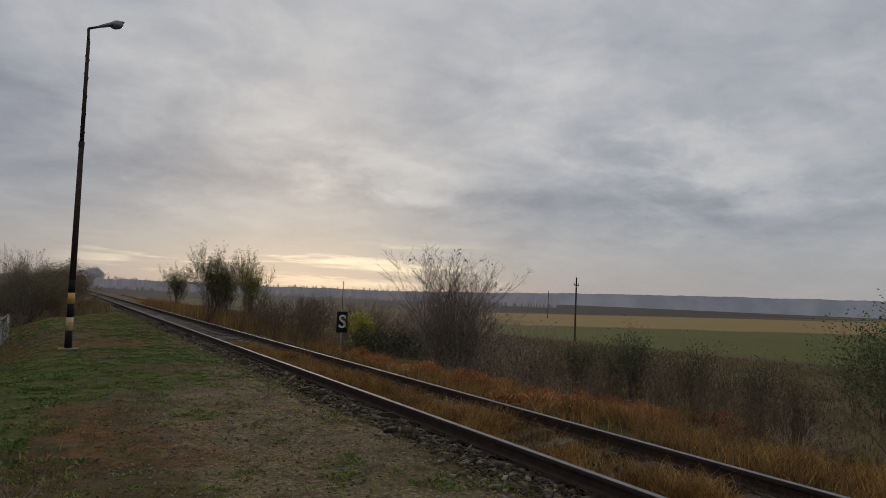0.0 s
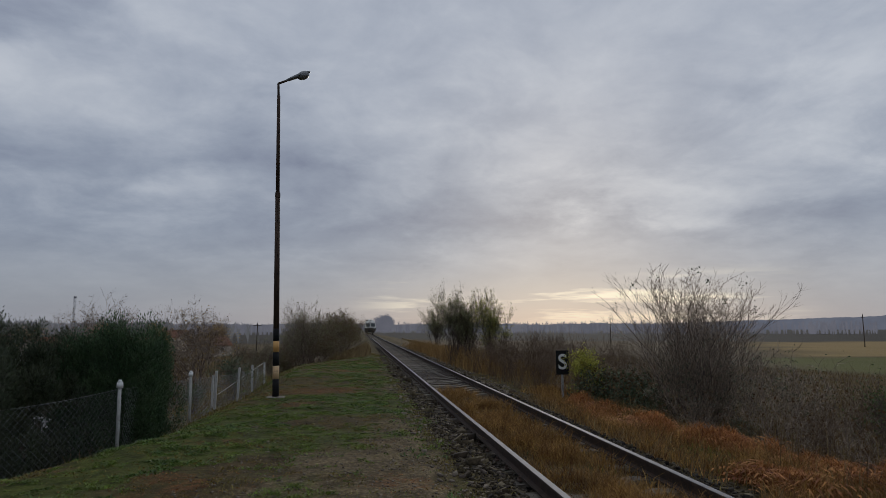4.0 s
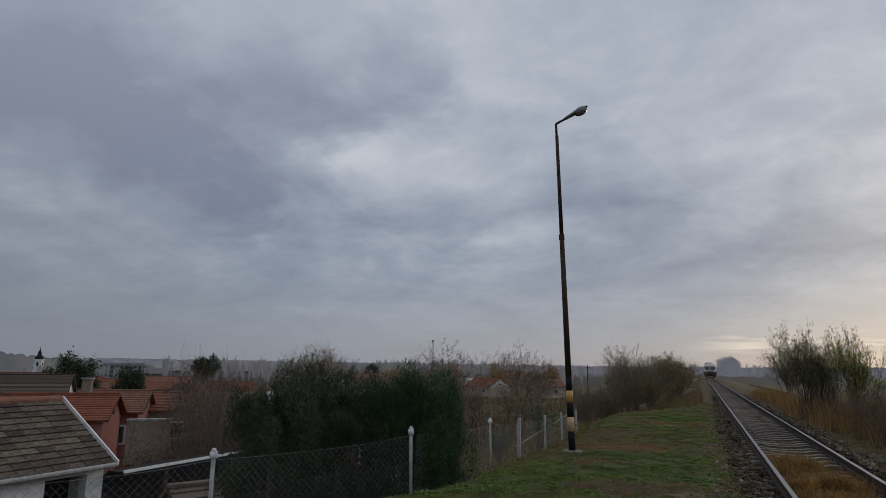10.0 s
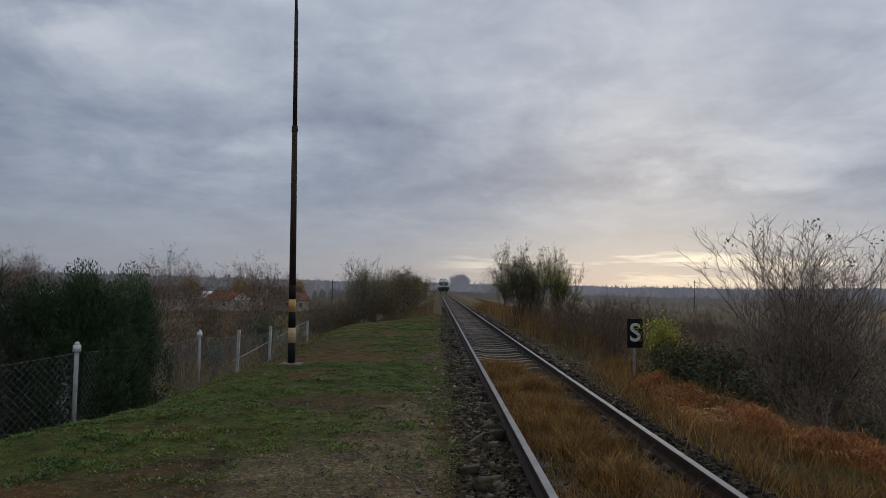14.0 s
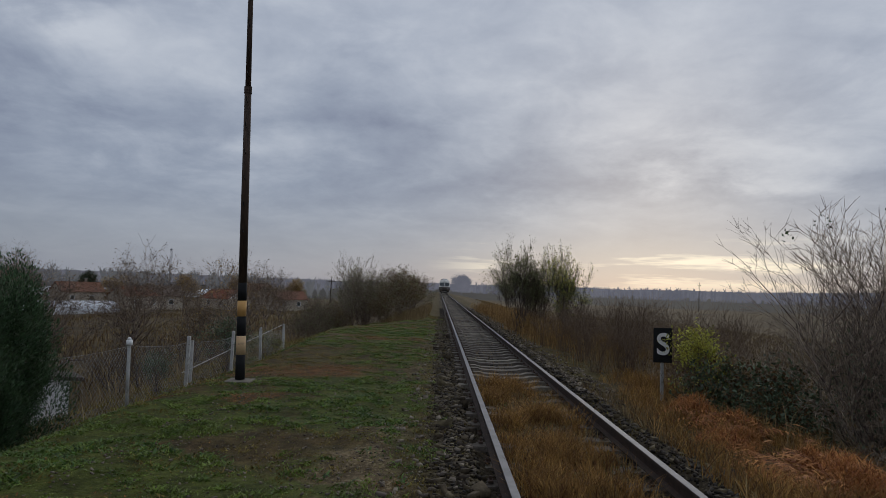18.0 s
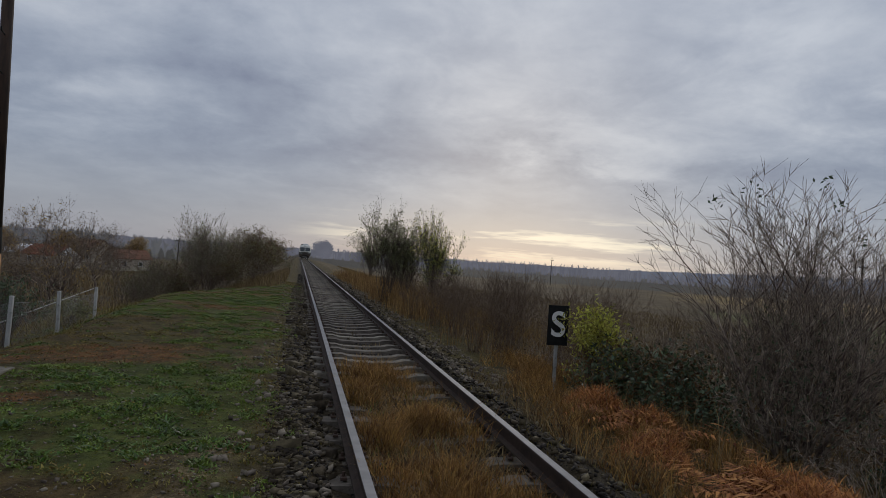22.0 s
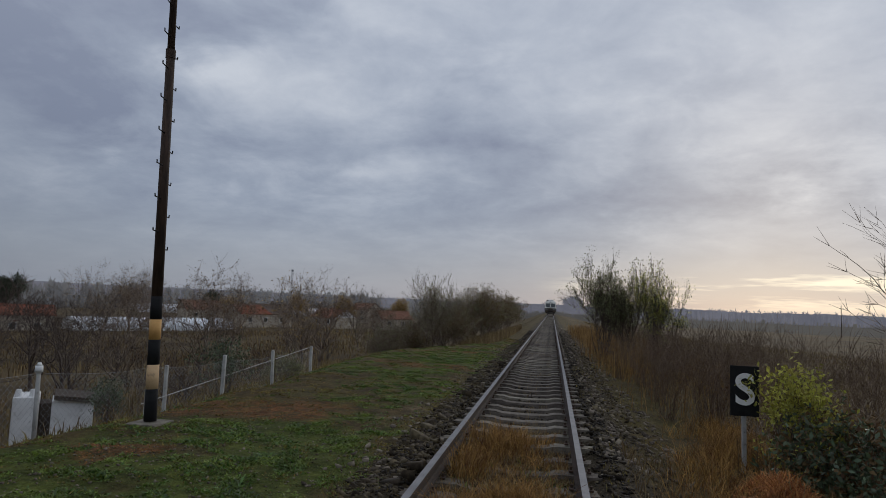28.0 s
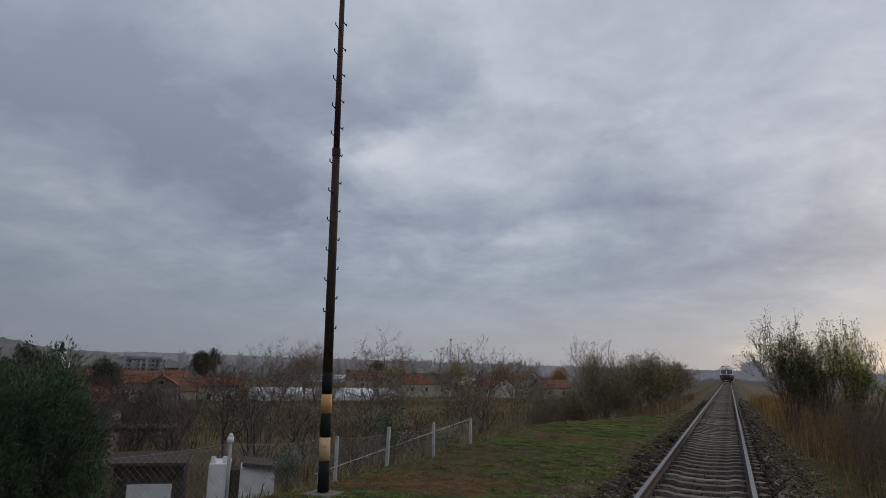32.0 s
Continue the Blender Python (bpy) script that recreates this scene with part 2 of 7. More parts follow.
M_POST = material("weathered_white_concrete", (0.34, 0.335, 0.31), (0.54, 0.535, 0.51), 6, 0.85, 0.2, spots=(0.20, 0.19, 0.165))
M_WHITE = material("chalky_white_paint", (0.62, 0.62, 0.61), (0.80, 0.80, 0.79), 3, 0.75, 0.1, spots=(0.45, 0.44, 0.41))
M_WIRE = material("galvanised_wire", (0.20, 0.205, 0.21), (0.33, 0.34, 0.35), 20, 0.6, 0.0, metal=0.3)
M_POLE = material("tarred_rusty_pole", (0.022, 0.016, 0.013), (0.075, 0.045, 0.03), 5, 0.75, 0.3, stretch=(3, 3, 0.6))
M_BLACK = material("black_band_paint", (0.007, 0.007, 0.008), (0.016, 0.016, 0.016), 8, 0.88, 0.15)
M_YELLOW = material("ochre_band_paint", (0.50, 0.26, 0.075), (0.62, 0.36, 0.12), 6, 0.7, 0.15)
M_PALE = material("faded_cream_band_paint", (0.50, 0.33, 0.17), (0.68, 0.48, 0.28), 6, 0.75, 0.2, spots=(0.36, 0.25, 0.15))
M_LAMP = material("grey_lamp_housing", (0.10, 0.11, 0.12), (0.18, 0.19, 0.20), 8, 0.5, 0.05)
M_BOWL = glass_material("lamp_bowl_glass", (0.14, 0.15, 0.16))
M_GLASS = glass_material("dark_window_glass")
# near black: painted shade inside openings, and the colour of dark roofing
M_DARK = material("dark_roofing_and_painted_shade", (0.012, 0.012, 0.012), (0.03, 0.028, 0.026), 4, 0.9, 0.0)
M_BARK = material("dark_twig_bark", (0.055, 0.041, 0.034), (0.125, 0.096, 0.08), 12, 0.9, 0.2, vary="island", vary_amount=0.3)
M_BARK_GREY = material("grey_brown_bark", (0.105, 0.078, 0.06), (0.29, 0.223, 0.172), 12, 0.9, 0.2, vary="island", vary_amount=0.6)
M_BUSH = material("pale_bush_bark", (0.15, 0.115, 0.088), (0.38, 0.30, 0.235), 12, 0.9, 0.2, vary="island", vary_amount=0.6)
M_BARK_RED = material("dry_brown_stalks", (0.10, 0.067, 0.045), (0.20, 0.14, 0.096), 10, 0.9, 0.1, vary="island", vary_amount=0.4)
M_LEAF = material("green_leaves", (0.06, 0.092, 0.03), (0.13, 0.16, 0.058), 3, 0.6, 0.0, vary="island", vary_amount=0.45, backlit=0.3)
M_LEAF_PALE = material("thin_grey_green_leaves", (0.13, 0.14, 0.062), (0.27, 0.26, 0.125), 3, 0.6, 0.0, vary="island", vary_amount=0.45, backlit=0.45)
M_LEAF_YEL = material("yellowing_leaves", (0.22, 0.235, 0.035), (0.50, 0.45, 0.085), 3, 0.6, 0.0, vary="island", vary_amount=0.45, backlit=0.4)
M_LEAF_OCHRE = material("ochre_leaves", (0.20, 0.12, 0.035), (0.40, 0.26, 0.08), 3, 0.7, 0.0, vary="island", vary_amount=0.45, backlit=0.35)
M_LEAF_IVY = material("dull_dark_bramble_leaves", (0.035, 0.058, 0.028), (0.105, 0.135, 0.066), 3, 0.5, 0.0, vary="island", vary_amount=0.5, backlit=0.2)
M_LEAF_BROWN = material("withered_leaves", (0.09, 0.055, 0.025), (0.17, 0.10, 0.045), 3, 0.8, 0.0, vary="island", vary_amount=0.45, backlit=0.2)
M_CONIFER = material("dark_conifer_scales", (0.024, 0.055, 0.022), (0.07, 0.115, 0.045), 3, 0.7, 0.0, vary="island", vary_amount=0.5, backlit=0.1)
M_PINE = material("dark_pine_needles", (0.02, 0.034, 0.015), (0.06, 0.07, 0.032), 3, 0.7, 0.0, vary="island", vary_amount=0.5, backlit=0.1)
M_GRASS = material("green_turf_blades", (0.0416, 0.078, 0.00936), (0.208, 0.265, 0.0429), 3.2, 0.6, 0.0, vary="island", vary_amount=0.55, backlit=0.25)
M_CLOVER = material("dark_clover_leaves", (0.025, 0.06, 0.00936), (0.0988, 0.175, 0.025), 5.0, 0.55, 0.0, vary="island", vary_amount=0.55, backlit=0.2)
M_MOSS = material("yellow_green_moss", (0.0884, 0.095, 0.0156), (0.281, 0.255, 0.0585), 4.0, 0.8, 0.0, vary="island", vary_amount=0.5, backlit=0.1)
M_GRASS_DRY = material("dull_olive_blades", (0.0676, 0.055, 0.0156), (0.281, 0.21, 0.0624), 4.0, 0.75, 0.0, vary="island", vary_amount=0.42, backlit=0.2)
M_STRAW = material("golden_dry_grass", (0.114, 0.058, 0.0203), (0.426, 0.235, 0.0741), 2.6, 0.75, 0.0, vary="island", vary_amount=0.65, backlit=0.25)
M_REED = material("tan_dry_reeds", (0.161, 0.092, 0.0359), (0.343, 0.205, 0.0803), 0.9, 0.8, 0.0, vary="island", vary_amount=0.55, backlit=0.2)
M_WEED = material("grey_brown_weeds", (0.13, 0.09, 0.0452), (0.276, 0.195, 0.0952), 0.9, 0.85, 0.0, vary="island", vary_amount=0.55, backlit=0.15)
M_FIELD = material("tan_field_growth", (0.135, 0.092, 0.042), (0.26, 0.185, 0.085), 0.3, 0.85, 0.0, vary="island", vary_amount=0.45, backlit=0.15)
M_FERN = material("orange_dead_fronds", (0.25, 0.095, 0.032), (0.52, 0.225, 0.08), 2.0, 0.8, 0.0, vary="island", vary_amount=0.6, backlit=0.25)
M_LITTER = material("red_brown_leaf_litter", (0.177, 0.065, 0.0234), (0.343, 0.15, 0.0507), 3.0, 0.85, 0.0, vary="island", vary_amount=0.55)

# air haze painted into the emitted colours of all three
M_FAR_HILL = painted_haze_material("painted_haze_hills", (0.115, 0.125, 0.16), (0.14, 0.15, 0.185), 0.01)
M_FAR_WOOD = painted_haze_material("painted_haze_woods", (0.105, 0.107, 0.130), (0.145, 0.144, 0.168), 0.02)
M_VILLAGE_HILL = painted_haze_material("painted_haze_slope", (0.075, 0.078, 0.085), (0.105, 0.105, 0.108), 0.02)


# ---- mesh tools ----
def np_mesh(name, verts, faces, mat, smooth=False):
    """A mesh from arrays; all faces have the same number of corners."""
    verts, faces = np.asarray(verts, np.float32), np.asarray(faces, np.int32)
    me = bpy.data.meshes.new(name)
    n, k = faces.shape
    me.vertices.add(len(verts))
    me.vertices.foreach_set("co", verts.ravel())
    me.loops.add(n * k)
    me.loops.foreach_set("vertex_index", faces.ravel())
    me.polygons.add(n)
    me.polygons.foreach_set("loop_start", np.arange(0, n * k, k, dtype=np.int32))
    if smooth:
        me.polygons.foreach_set("use_smooth", np.ones(n, bool))
    me.update(calc_edges=True)
    me.materials.append(mat)
    return me


def thing(name, label, category, m=None, group="", kind=""):
    ob = new(name)
    ob.empty_display_size = 0.2
    if m is not None:
        ob.matrix_basis = m
    return tagged(ob, label, category, group, kind)


def part(name, data, mat, parent, label="", smooth=False):
    """One mesh object under a thing or a part, from a bmesh or a ready mesh."""
    if isinstance(data, bmesh.types.BMesh):
        me = bpy.data.meshes.new(name)
        data.to_mesh(me)
        data.free()
        me.materials.append(mat)
        if smooth:
            me.polygons.foreach_set("use_smooth", [True] * len(me.polygons))
    else:
        me = data
    ob = new(name, me)
    ob.parent = parent
    if label:
        ob["label"] = label
    return ob


def solid(name, data, mat, label, category, group="", kind="", smooth=False):
    ob = part(name, data, mat, None, "", smooth)
    return tagged(ob, label, category, group, kind)


def box(cx, cy, cz, sx, sy, sz, bevel=0.0, m=None, bm=None):
    bm = bm or bmesh.new()
    r = bmesh.ops.create_cube(bm, size=1, matrix=(m or Matrix()) @ Matrix.LocRotScale((cx, cy, cz), None, (sx, sy, sz)))
    if bevel:
        edges = list({e for v in r["verts"] for e in v.link_edges})
        bmesh.ops.bevel(bm, geom=edges, offset=bevel, segments=2, affect="EDGES", profile=0.6)
    return bm


def cyl(p0, p1, r0, r1=None, n=12, bm=None):
    """A capped, tapered rod from p0 to p1."""
    bm = bm or bmesh.new()
    p0, p1 = Vector(p0), Vector(p1)
    d = p1 - p0
    m = Matrix.Translation((p0 + p1) / 2) @ d.to_track_quat("Z", "Y").to_matrix().to_4x4()
    bmesh.ops.create_cone(bm, cap_ends=True, segments=n, radius1=r0, radius2=r0 if r1 is None else r1, depth=d.length, matrix=m)
    return bm


def extrude_profile(points, y0, y1, bm=None):
    """A closed outline in x and z drawn along y."""
    bm = bm or bmesh.new()
    a = [bm.verts.new((x, y0, z)) for x, z in points]
    b = [bm.verts.new((x, y1, z)) for x, z in points]
    n = len(points)
    for i in range(n):
        bm.faces.new((a[i], a[(i + 1) % n], b[(i + 1) % n], b[i]))
    bm.faces.new(a[::-1])
    bm.faces.new(b)
    bmesh.ops.recalc_face_normals(bm, faces=bm.faces)
    return bm


def slab(points, thick, bm=None):
    """A flat outline in space, thickened downwards along its normal."""
    bm = bm or bmesh.new()
    p = [Vector(q) for q in points]
    nrm = (p[1] - p[0]).cross(p[2] - p[0]).normalized()
    a = [bm.verts.new(q) for q in p]
    b = [bm.verts.new(q - nrm * thick) for q in p]
    n = len(p)
    bm.faces.new(a)
    bm.faces.new(b[::-1])
    for i in range(n):
        bm.faces.new((a[i], b[i], b[(i + 1) % n], a[(i + 1) % n]))
    bmesh.ops.recalc_face_normals(bm, faces=bm.faces)
    return bm


def tubes(p0, p1, r0, r1, sides=4):
    """Many thin tapered rods as arrays of vertices and quads."""
    p0, p1, r0, r1 = (np.asarray(a, float) for a in (p0, p1, r0, r1))
    d = p1 - p0
    d /= np.linalg.norm(d, axis=1)[:, None] + 1e-9
    ref = np.where(np.abs(d[:, 2:3]) < 0.9, [[0, 0, 1.0]], [[1.0, 0, 0]])
    u = np.cross(d, ref)
    u /= np.linalg.norm(u, axis=1)[:, None]
    v = np.cross(d, u)
    rings = []
    for p, r in ((p0, r0), (p1, r1)):
        for k in range(sides):
            a = 2 * math.pi * k / sides
            rings.append(p + r[:, None] * (math.cos(a) * u + math.sin(a) * v))
    verts = np.stack(rings, 1).reshape(-1, 3)
    base = np.arange(len(p0))[:, None] * 2 * sides
    faces = np.concatenate([base + [[k, (k + 1) % sides, sides + (k + 1) % sides, sides + k]] for k in range(sides)], 1).reshape(-1, 4)
    return verts, faces


# ---- lie of the land ----
def ease(t):
    t = np.clip(t, 0, 1)
    return t * t * (3 - 2 * t)


def waves(x, y, scale, seed=0.0):
    """A cheap smooth bumpiness from sums of sines, about -1 to 1."""
    s = 0.0
    for i, (a, b, c) in enumerate(((1.0, 0.37, 0.3), (-0.62, 1.13, 1.9), (1.71, -0.9, 4.1), (0.4, 2.2, 2.6), (-2.3, 1.5, 5.2))):
        s = s + np.sin((a * x + b * y) * 2 * math.pi / scale + c + seed * (i + 1)) / (1 + 0.4 * i)
    return s / 2.6


def grain(x, y, scale, seed=0):
    """Smooth random bumpiness without any rows, about -1 to 1."""
    x, y = np.asarray(x, float) / scale + 37.0 * seed, np.asarray(y, float) / scale - 19.0 * seed
    i, j = np.floor(x), np.floor(y)
    u, v = ease(x - i), ease(y - j)

    def lattice(a, b):
        s = np.sin(a * 127.1 + b * 311.7 + seed * 74.7) * 43758.5453
        return s - np.floor(s)
    top = lattice(i, j + 1) * (1 - u) + lattice(i + 1, j + 1) * u
    low = lattice(i, j) * (1 - u) + lattice(i + 1, j) * u
    return 2 * (low * (1 - v) + top * v) - 1


def platform_edge(y):
    """x of the left shoulder of the grass platform."""
    return -5.0 - 1.7 * ease((13.5 - y) / 5) + 0.15 * np.sin(y * 0.35) + 3.1 * ease((y - 30) / 13)


def land(x, y):
    """Height of the ground; 0 is the top of the rails."""
    x, y = np.asarray(x, float), np.asarray(y, float)
    e = platform_edge(y)
    left = e - x
    plat = -0.10 + 0.03 * grain(x, y, 1.7, 2) + 0.022 * grain(x, y, 0.6, 4) + 0.012 * grain(x, y, 0.3, 9) + 0.02 * np.clip((-x - 2.5) / 2, 0, 1)
    zl = plat - 0.62 * ease(left / 1.9) - 2.5 * ease((left - 1.6) / 7.5) - 1.7 * ease((left - 9) / 28) - 5.0 * ease((-x - 150) / 250)
    zr = -0.30 - 0.16 * ease((x - 1.5) / 1.2) - 0.45 * ease((x - 2.6) / 3.0) - 1.9 * ease((x - 5.0) / 11) - 0.6 * ease((x - 16) / 60) + 0.05 * waves(x, y, 3.1)
    bed = -0.243 + 0.108 * ease((np.abs(x) - 0.86) / 0.2) + 0.02 * grain(x, y, 0.33, 12)
    z = np.where(x < -1.75, zl, np.where(x > 1.35, zr, bed))
    t = ease((x + 2.0) / 0.55)
    z = np.where((x >= -2.0) & (x < -1.25), zl * (1 - t) + (-0.135) * t, z)
    t = ease((x - 1.15) / 0.5)
    z = np.where((x >= 1.15) & (x < 1.75), (-0.135) * (1 - t) + zr * t, z)
    far = np.hypot(x, y - 20)
    z = z - 0.6 * ease((np.abs(x) - 60) / 300) + 0.06 * waves(x, y, 9.0, 1.0) * ease((np.abs(x + 1.5) - 4.5) / 4)
    return z + 0.25 * waves(x, y, 70.0, 2.0) * ease((far - 40) / 80)


def blob(x, y, cx, cy, rx, ry, turn=0.0):
    c, s = math.cos(turn), math.sin(turn)
    u, v = ((x - cx) * c + (y - cy) * s) / rx, (-(x - cx) * s + (y - cy) * c) / ry
    return np.exp(-(u * u + v * v) ** 1.5)


def zone_green(x, y):
    g = 0.7 * blob(x, y, -3.5, 16.5, 2.0, 2.2) + 0.5 * blob(x, y, -2.6, 24, 1.3, 3) + 0.6 * blob(x, y, -3.3, 31, 2.2, 5.5) + 0.75 * blob(x, y, -5.5, 10.6, 1.0, 3.6) + 0.6 * blob(x, y, -2.2, 17.5, 1.0, 4) + 0.5 * blob(x, y, -4.5, 13, 1.2, 2.5)
    g = g + 0.4 * blob(x, y, -3.6, 12.2, 1.6, 1.6) + 0.42 * grain(x, y, 1.5, 3) + 0.34 * grain(x, y, 0.55, 1) + 0.2 * grain(x, y, 0.22, 6) + 0.10
    on = ((x > platform_edge(y) - 2.2) & (x < -1.2 + 0.25 * grain(x, y, 0.6, 8)) & (y < 46)).astype(float)
    return np.clip(g - 0.9 * zone_litter(x, y), 0, 1) * on


def zone_clover(x, y):
    """The dark lush patches in the turf."""
    g = blob(x, y, -3.0, 17.0, 0.9, 0.8) + 0.9 * blob(x, y, -2.15, 18.4, 0.5, 0.5) + 0.9 * blob(x, y, -2.2, 15.1, 0.5, 0.45) + blob(x, y, -3.0, 15.2, 0.9, 0.7) + 0.9 * blob(x, y, -5.2, 11.4, 0.7, 2.2) + 0.8 * blob(x, y, -6.1, 7.5, 0.9, 2.2)
    g = g + 0.9 * blob(x, y, -4.6, 13.3, 0.8, 0.7) + 0.8 * blob(x, y, -4.3, 17.0, 0.7, 0.8) + 0.7 * blob(x, y, -2.6, 22.6, 0.9, 0.8) + 0.8 * blob(x, y, -3.6, 24.5, 1.2, 0.8) + 0.8 * blob(x, y, -3.2, 30, 1.5, 1.2)
    g = g + 0.45 * grain(x, y, 0.7, 17) + 0.35 * grain(x, y, 0.28, 18)
    return np.clip(g - 0.6 * zone_litter(x, y), 0, 1) * (x > platform_edge(y) - 1.5)


def zone_litter(x, y):
    r = 1.0 * blob(x, y, -3.9, 19.3, 1.6, 0.9, 0.25) + 0.9 * blob(x, y, -3.3, 27.5, 1.5, 0.8) + 0.8 * blob(x, y, -4.2, 16.2, 0.9, 0.45) + 0.7 * blob(x, y, -3.4, 33.5, 1.4, 0.7) + 0.75 * blob(x, y, -2.8, 6.4, 0.9, 0.5) + 0.8 * blob(x, y, -4.4, 7.5, 1.0, 1.1, 0.6) + 0.7 * blob(x, y, -3.6, 4.6, 1.2, 0.5, -0.3) + 0.55 * blob(x, y, -4.4, 9.3, 0.9, 0.7) + 0.6 * blob(x, y, -4.6, 11.6, 0.8, 0.4) + 0.6 * blob(x, y, -2.2, 9.2, 0.5, 0.6)
    return np.clip(r + 0.36 * grain(x, y, 0.5, 5) + 0.3 * grain(x, y, 0.2, 3) - 0.08, 0, 1)


def zone_gravel(x, y):
    g = 1.0 * blob(x, y, -2.9, 6.5, 1.5, 3.6) + 0.9 * blob(x, y, -2.1, 11.5, 0.6, 3.5) + 0.8 * blob(x, y, -2.8, 10.4, 0.9, 0.8) + 0.6 * blob(x, y, -1.9, 22, 0.35, 8)
    return np.clip(0.85 * g + 0.3 * grain(x, y, 0.7, 2) + 0.2 * grain(x, y, 0.25, 1), 0, 1)


def build_ground():
    def graded(stops):
        out = [np.arange(a, b, s) for a, b, s in stops]
        return np.unique(np.concatenate(out).round(4))
    xs = graded([(-4400, -400, 400), (-400, -60, 20), (-60, -20, 3), (-20, -8, 0.6), (-8, 7, 0.16), (7, 20, 0.8), (20, 80, 5), (80, 400, 20), (400, 4401, 400)])
    ys = graded([(-1500, -200, 260), (-200, -20, 20), (-20, -2, 1.5), (-2, 30, 0.18), (30, 62, 0.5), (62, 140, 3), (140, 400, 13), (400, 4801, 400)])
    gx, gy = np.meshgrid(xs, ys)
    v = np.stack([gx, gy, land(gx, gy)], -1).reshape(-1, 3)
    nx, ny = len(xs), len(ys)
    i = (np.arange(ny - 1)[:, None] * nx + np.arange(nx - 1)[None]).ravel()
    faces = np.stack([i, i + 1, i + 1 + nx, i + nx], 1)
    m = bpy.data.materials.new("ground_cover")
    m.use_nodes = True
    w = Nodes(m.node_tree)
    co = w.add("ShaderNodeTexCoord").outputs["Object"]

    def at(name):
        return w.add("ShaderNodeAttribute", attribute_name=name).outputs["Fac"]

    a, b, c = w.noise(co, 0.9, 6.0, 0.65), w.noise(co, 7.0, 6.0, 0.7), w.noise(co, 38.0, 4.0, 0.7)
    grit = w.smooth(w.noise(co, 22.0, 5.0, 0.75), 0.5, 0.62)
    soil = w.mix(b, (0.0416, 0.028, 0.0109), (0.112, 0.077, 0.0312))
    soil = w.mix(w.math("MULTIPLY", w.smooth(a, 0.4, 0.62), 0.55), soil, (0.0915, 0.082, 0.0265))
    gravel = w.mix(grit, w.mix(c, (0.078, 0.055, 0.0281), (0.172, 0.126, 0.0663)), (0.26, 0.205, 0.121))
    green = w.mix(b, (0.024, 0.042, 0.007), (0.115, 0.135, 0.024))
    litter = w.mix(c, (0.105, 0.042, 0.017), (0.25, 0.11, 0.042))

    def edge(attr, soft=0.22):
        v0 = w.math("ADD", at(attr), w.math("MULTIPLY", w.math("SUBTRACT", b, 0.5), 0.9))
        return w.smooth(v0, 0.5 - soft, 0.5 + soft)

    col = w.mix(edge("gravel"), soil, gravel)
    col = w.mix(w.math("MULTIPLY", edge("green"), 0.85), col, green)
    col = w.mix(w.math("MULTIPLY", w.math("MULTIPLY", edge("litter"), 0.75), w.smooth(w.noise(co, 5.0, 5.0, 0.7), 0.38, 0.6)), col, litter)
    # trodden hollows and crumbs give the surface a coarse grain
    crumb = w.ramp(w.noise(co, 15.0, 6.0, 0.75), (0.30, (0.42, 0.42, 0.42)), (0.55, (1.0, 1.0, 1.0)), (0.75, (1.45, 1.42, 1.35)))
    col = w.mix(1.0, col, crumb, "MULTIPLY")
    patch = w.ramp(w.noise(co, 3.4, 5.0, 0.65), (0.34, (0.55, 0.53, 0.5)), (0.5, (1.0, 1.0, 1.0)), (0.66, (1.35, 1.33, 1.25)))
    col = w.mix(1.0, col, patch, "MULTIPLY")
    bed = w.mix(grit, w.mix(c, (0.0187, 0.014, 0.0078), (0.0541, 0.041, 0.0234)), (0.0832, 0.065, 0.039))
    col = w.mix(edge("bed", 0.3), col, bed)
    # open land: brown weeds, a straw field, green winter crop, ploughed earth
    wild = w.mix(w.smooth(w.noise(co, 0.12, 6.0, 0.6), 0.35, 0.65), (0.0624, 0.044, 0.0218), (0.112, 0.081, 0.039))
    col = w.mix(at("wild"), col, wild)
    straw = w.mix(w.noise(co, 0.08, 5.0, 0.6), (0.218, 0.15, 0.0585), (0.281, 0.195, 0.078))
    crop = w.mix(w.noise(co, 0.1, 5.0, 0.6), (0.078, 0.085, 0.0218), (0.12, 0.115, 0.0328))
    col = w.mix(at("straw"), col, straw)
    col = w.mix(at("crop"), col, crop)
    dark = w.mix(w.noise(co, 0.03, 5.0, 0.6), (0.036, 0.034, 0.031), (0.062, 0.057, 0.048))
    col = w.mix(at("plough"), col, dark)
    p = w.add("ShaderNodeBsdfPrincipled")
    w.link(col, p.inputs["Base Color"])
    p.inputs["Roughness"].default_value = 0.95
    p.inputs["Specular IOR Level"].default_value = 0.15
    bn = w.add("ShaderNodeBump")
    bn.inputs["Strength"].default_value = 0.9
    bn.inputs["Distance"].default_value = 0.05
    w.link(w.math("ADD", b, w.math("MULTIPLY", c, 0.5)), bn.inputs["Height"])
    w.link(bn.outputs[0], p.inputs["Normal"])
    out = w.add("ShaderNodeOutputMaterial")
    w.link(p.outputs[0], out.inputs[0])
    me = np_mesh("ground", v, faces, m, True)
    x, y = v[:, 0], v[:, 1]
    right = x > 4
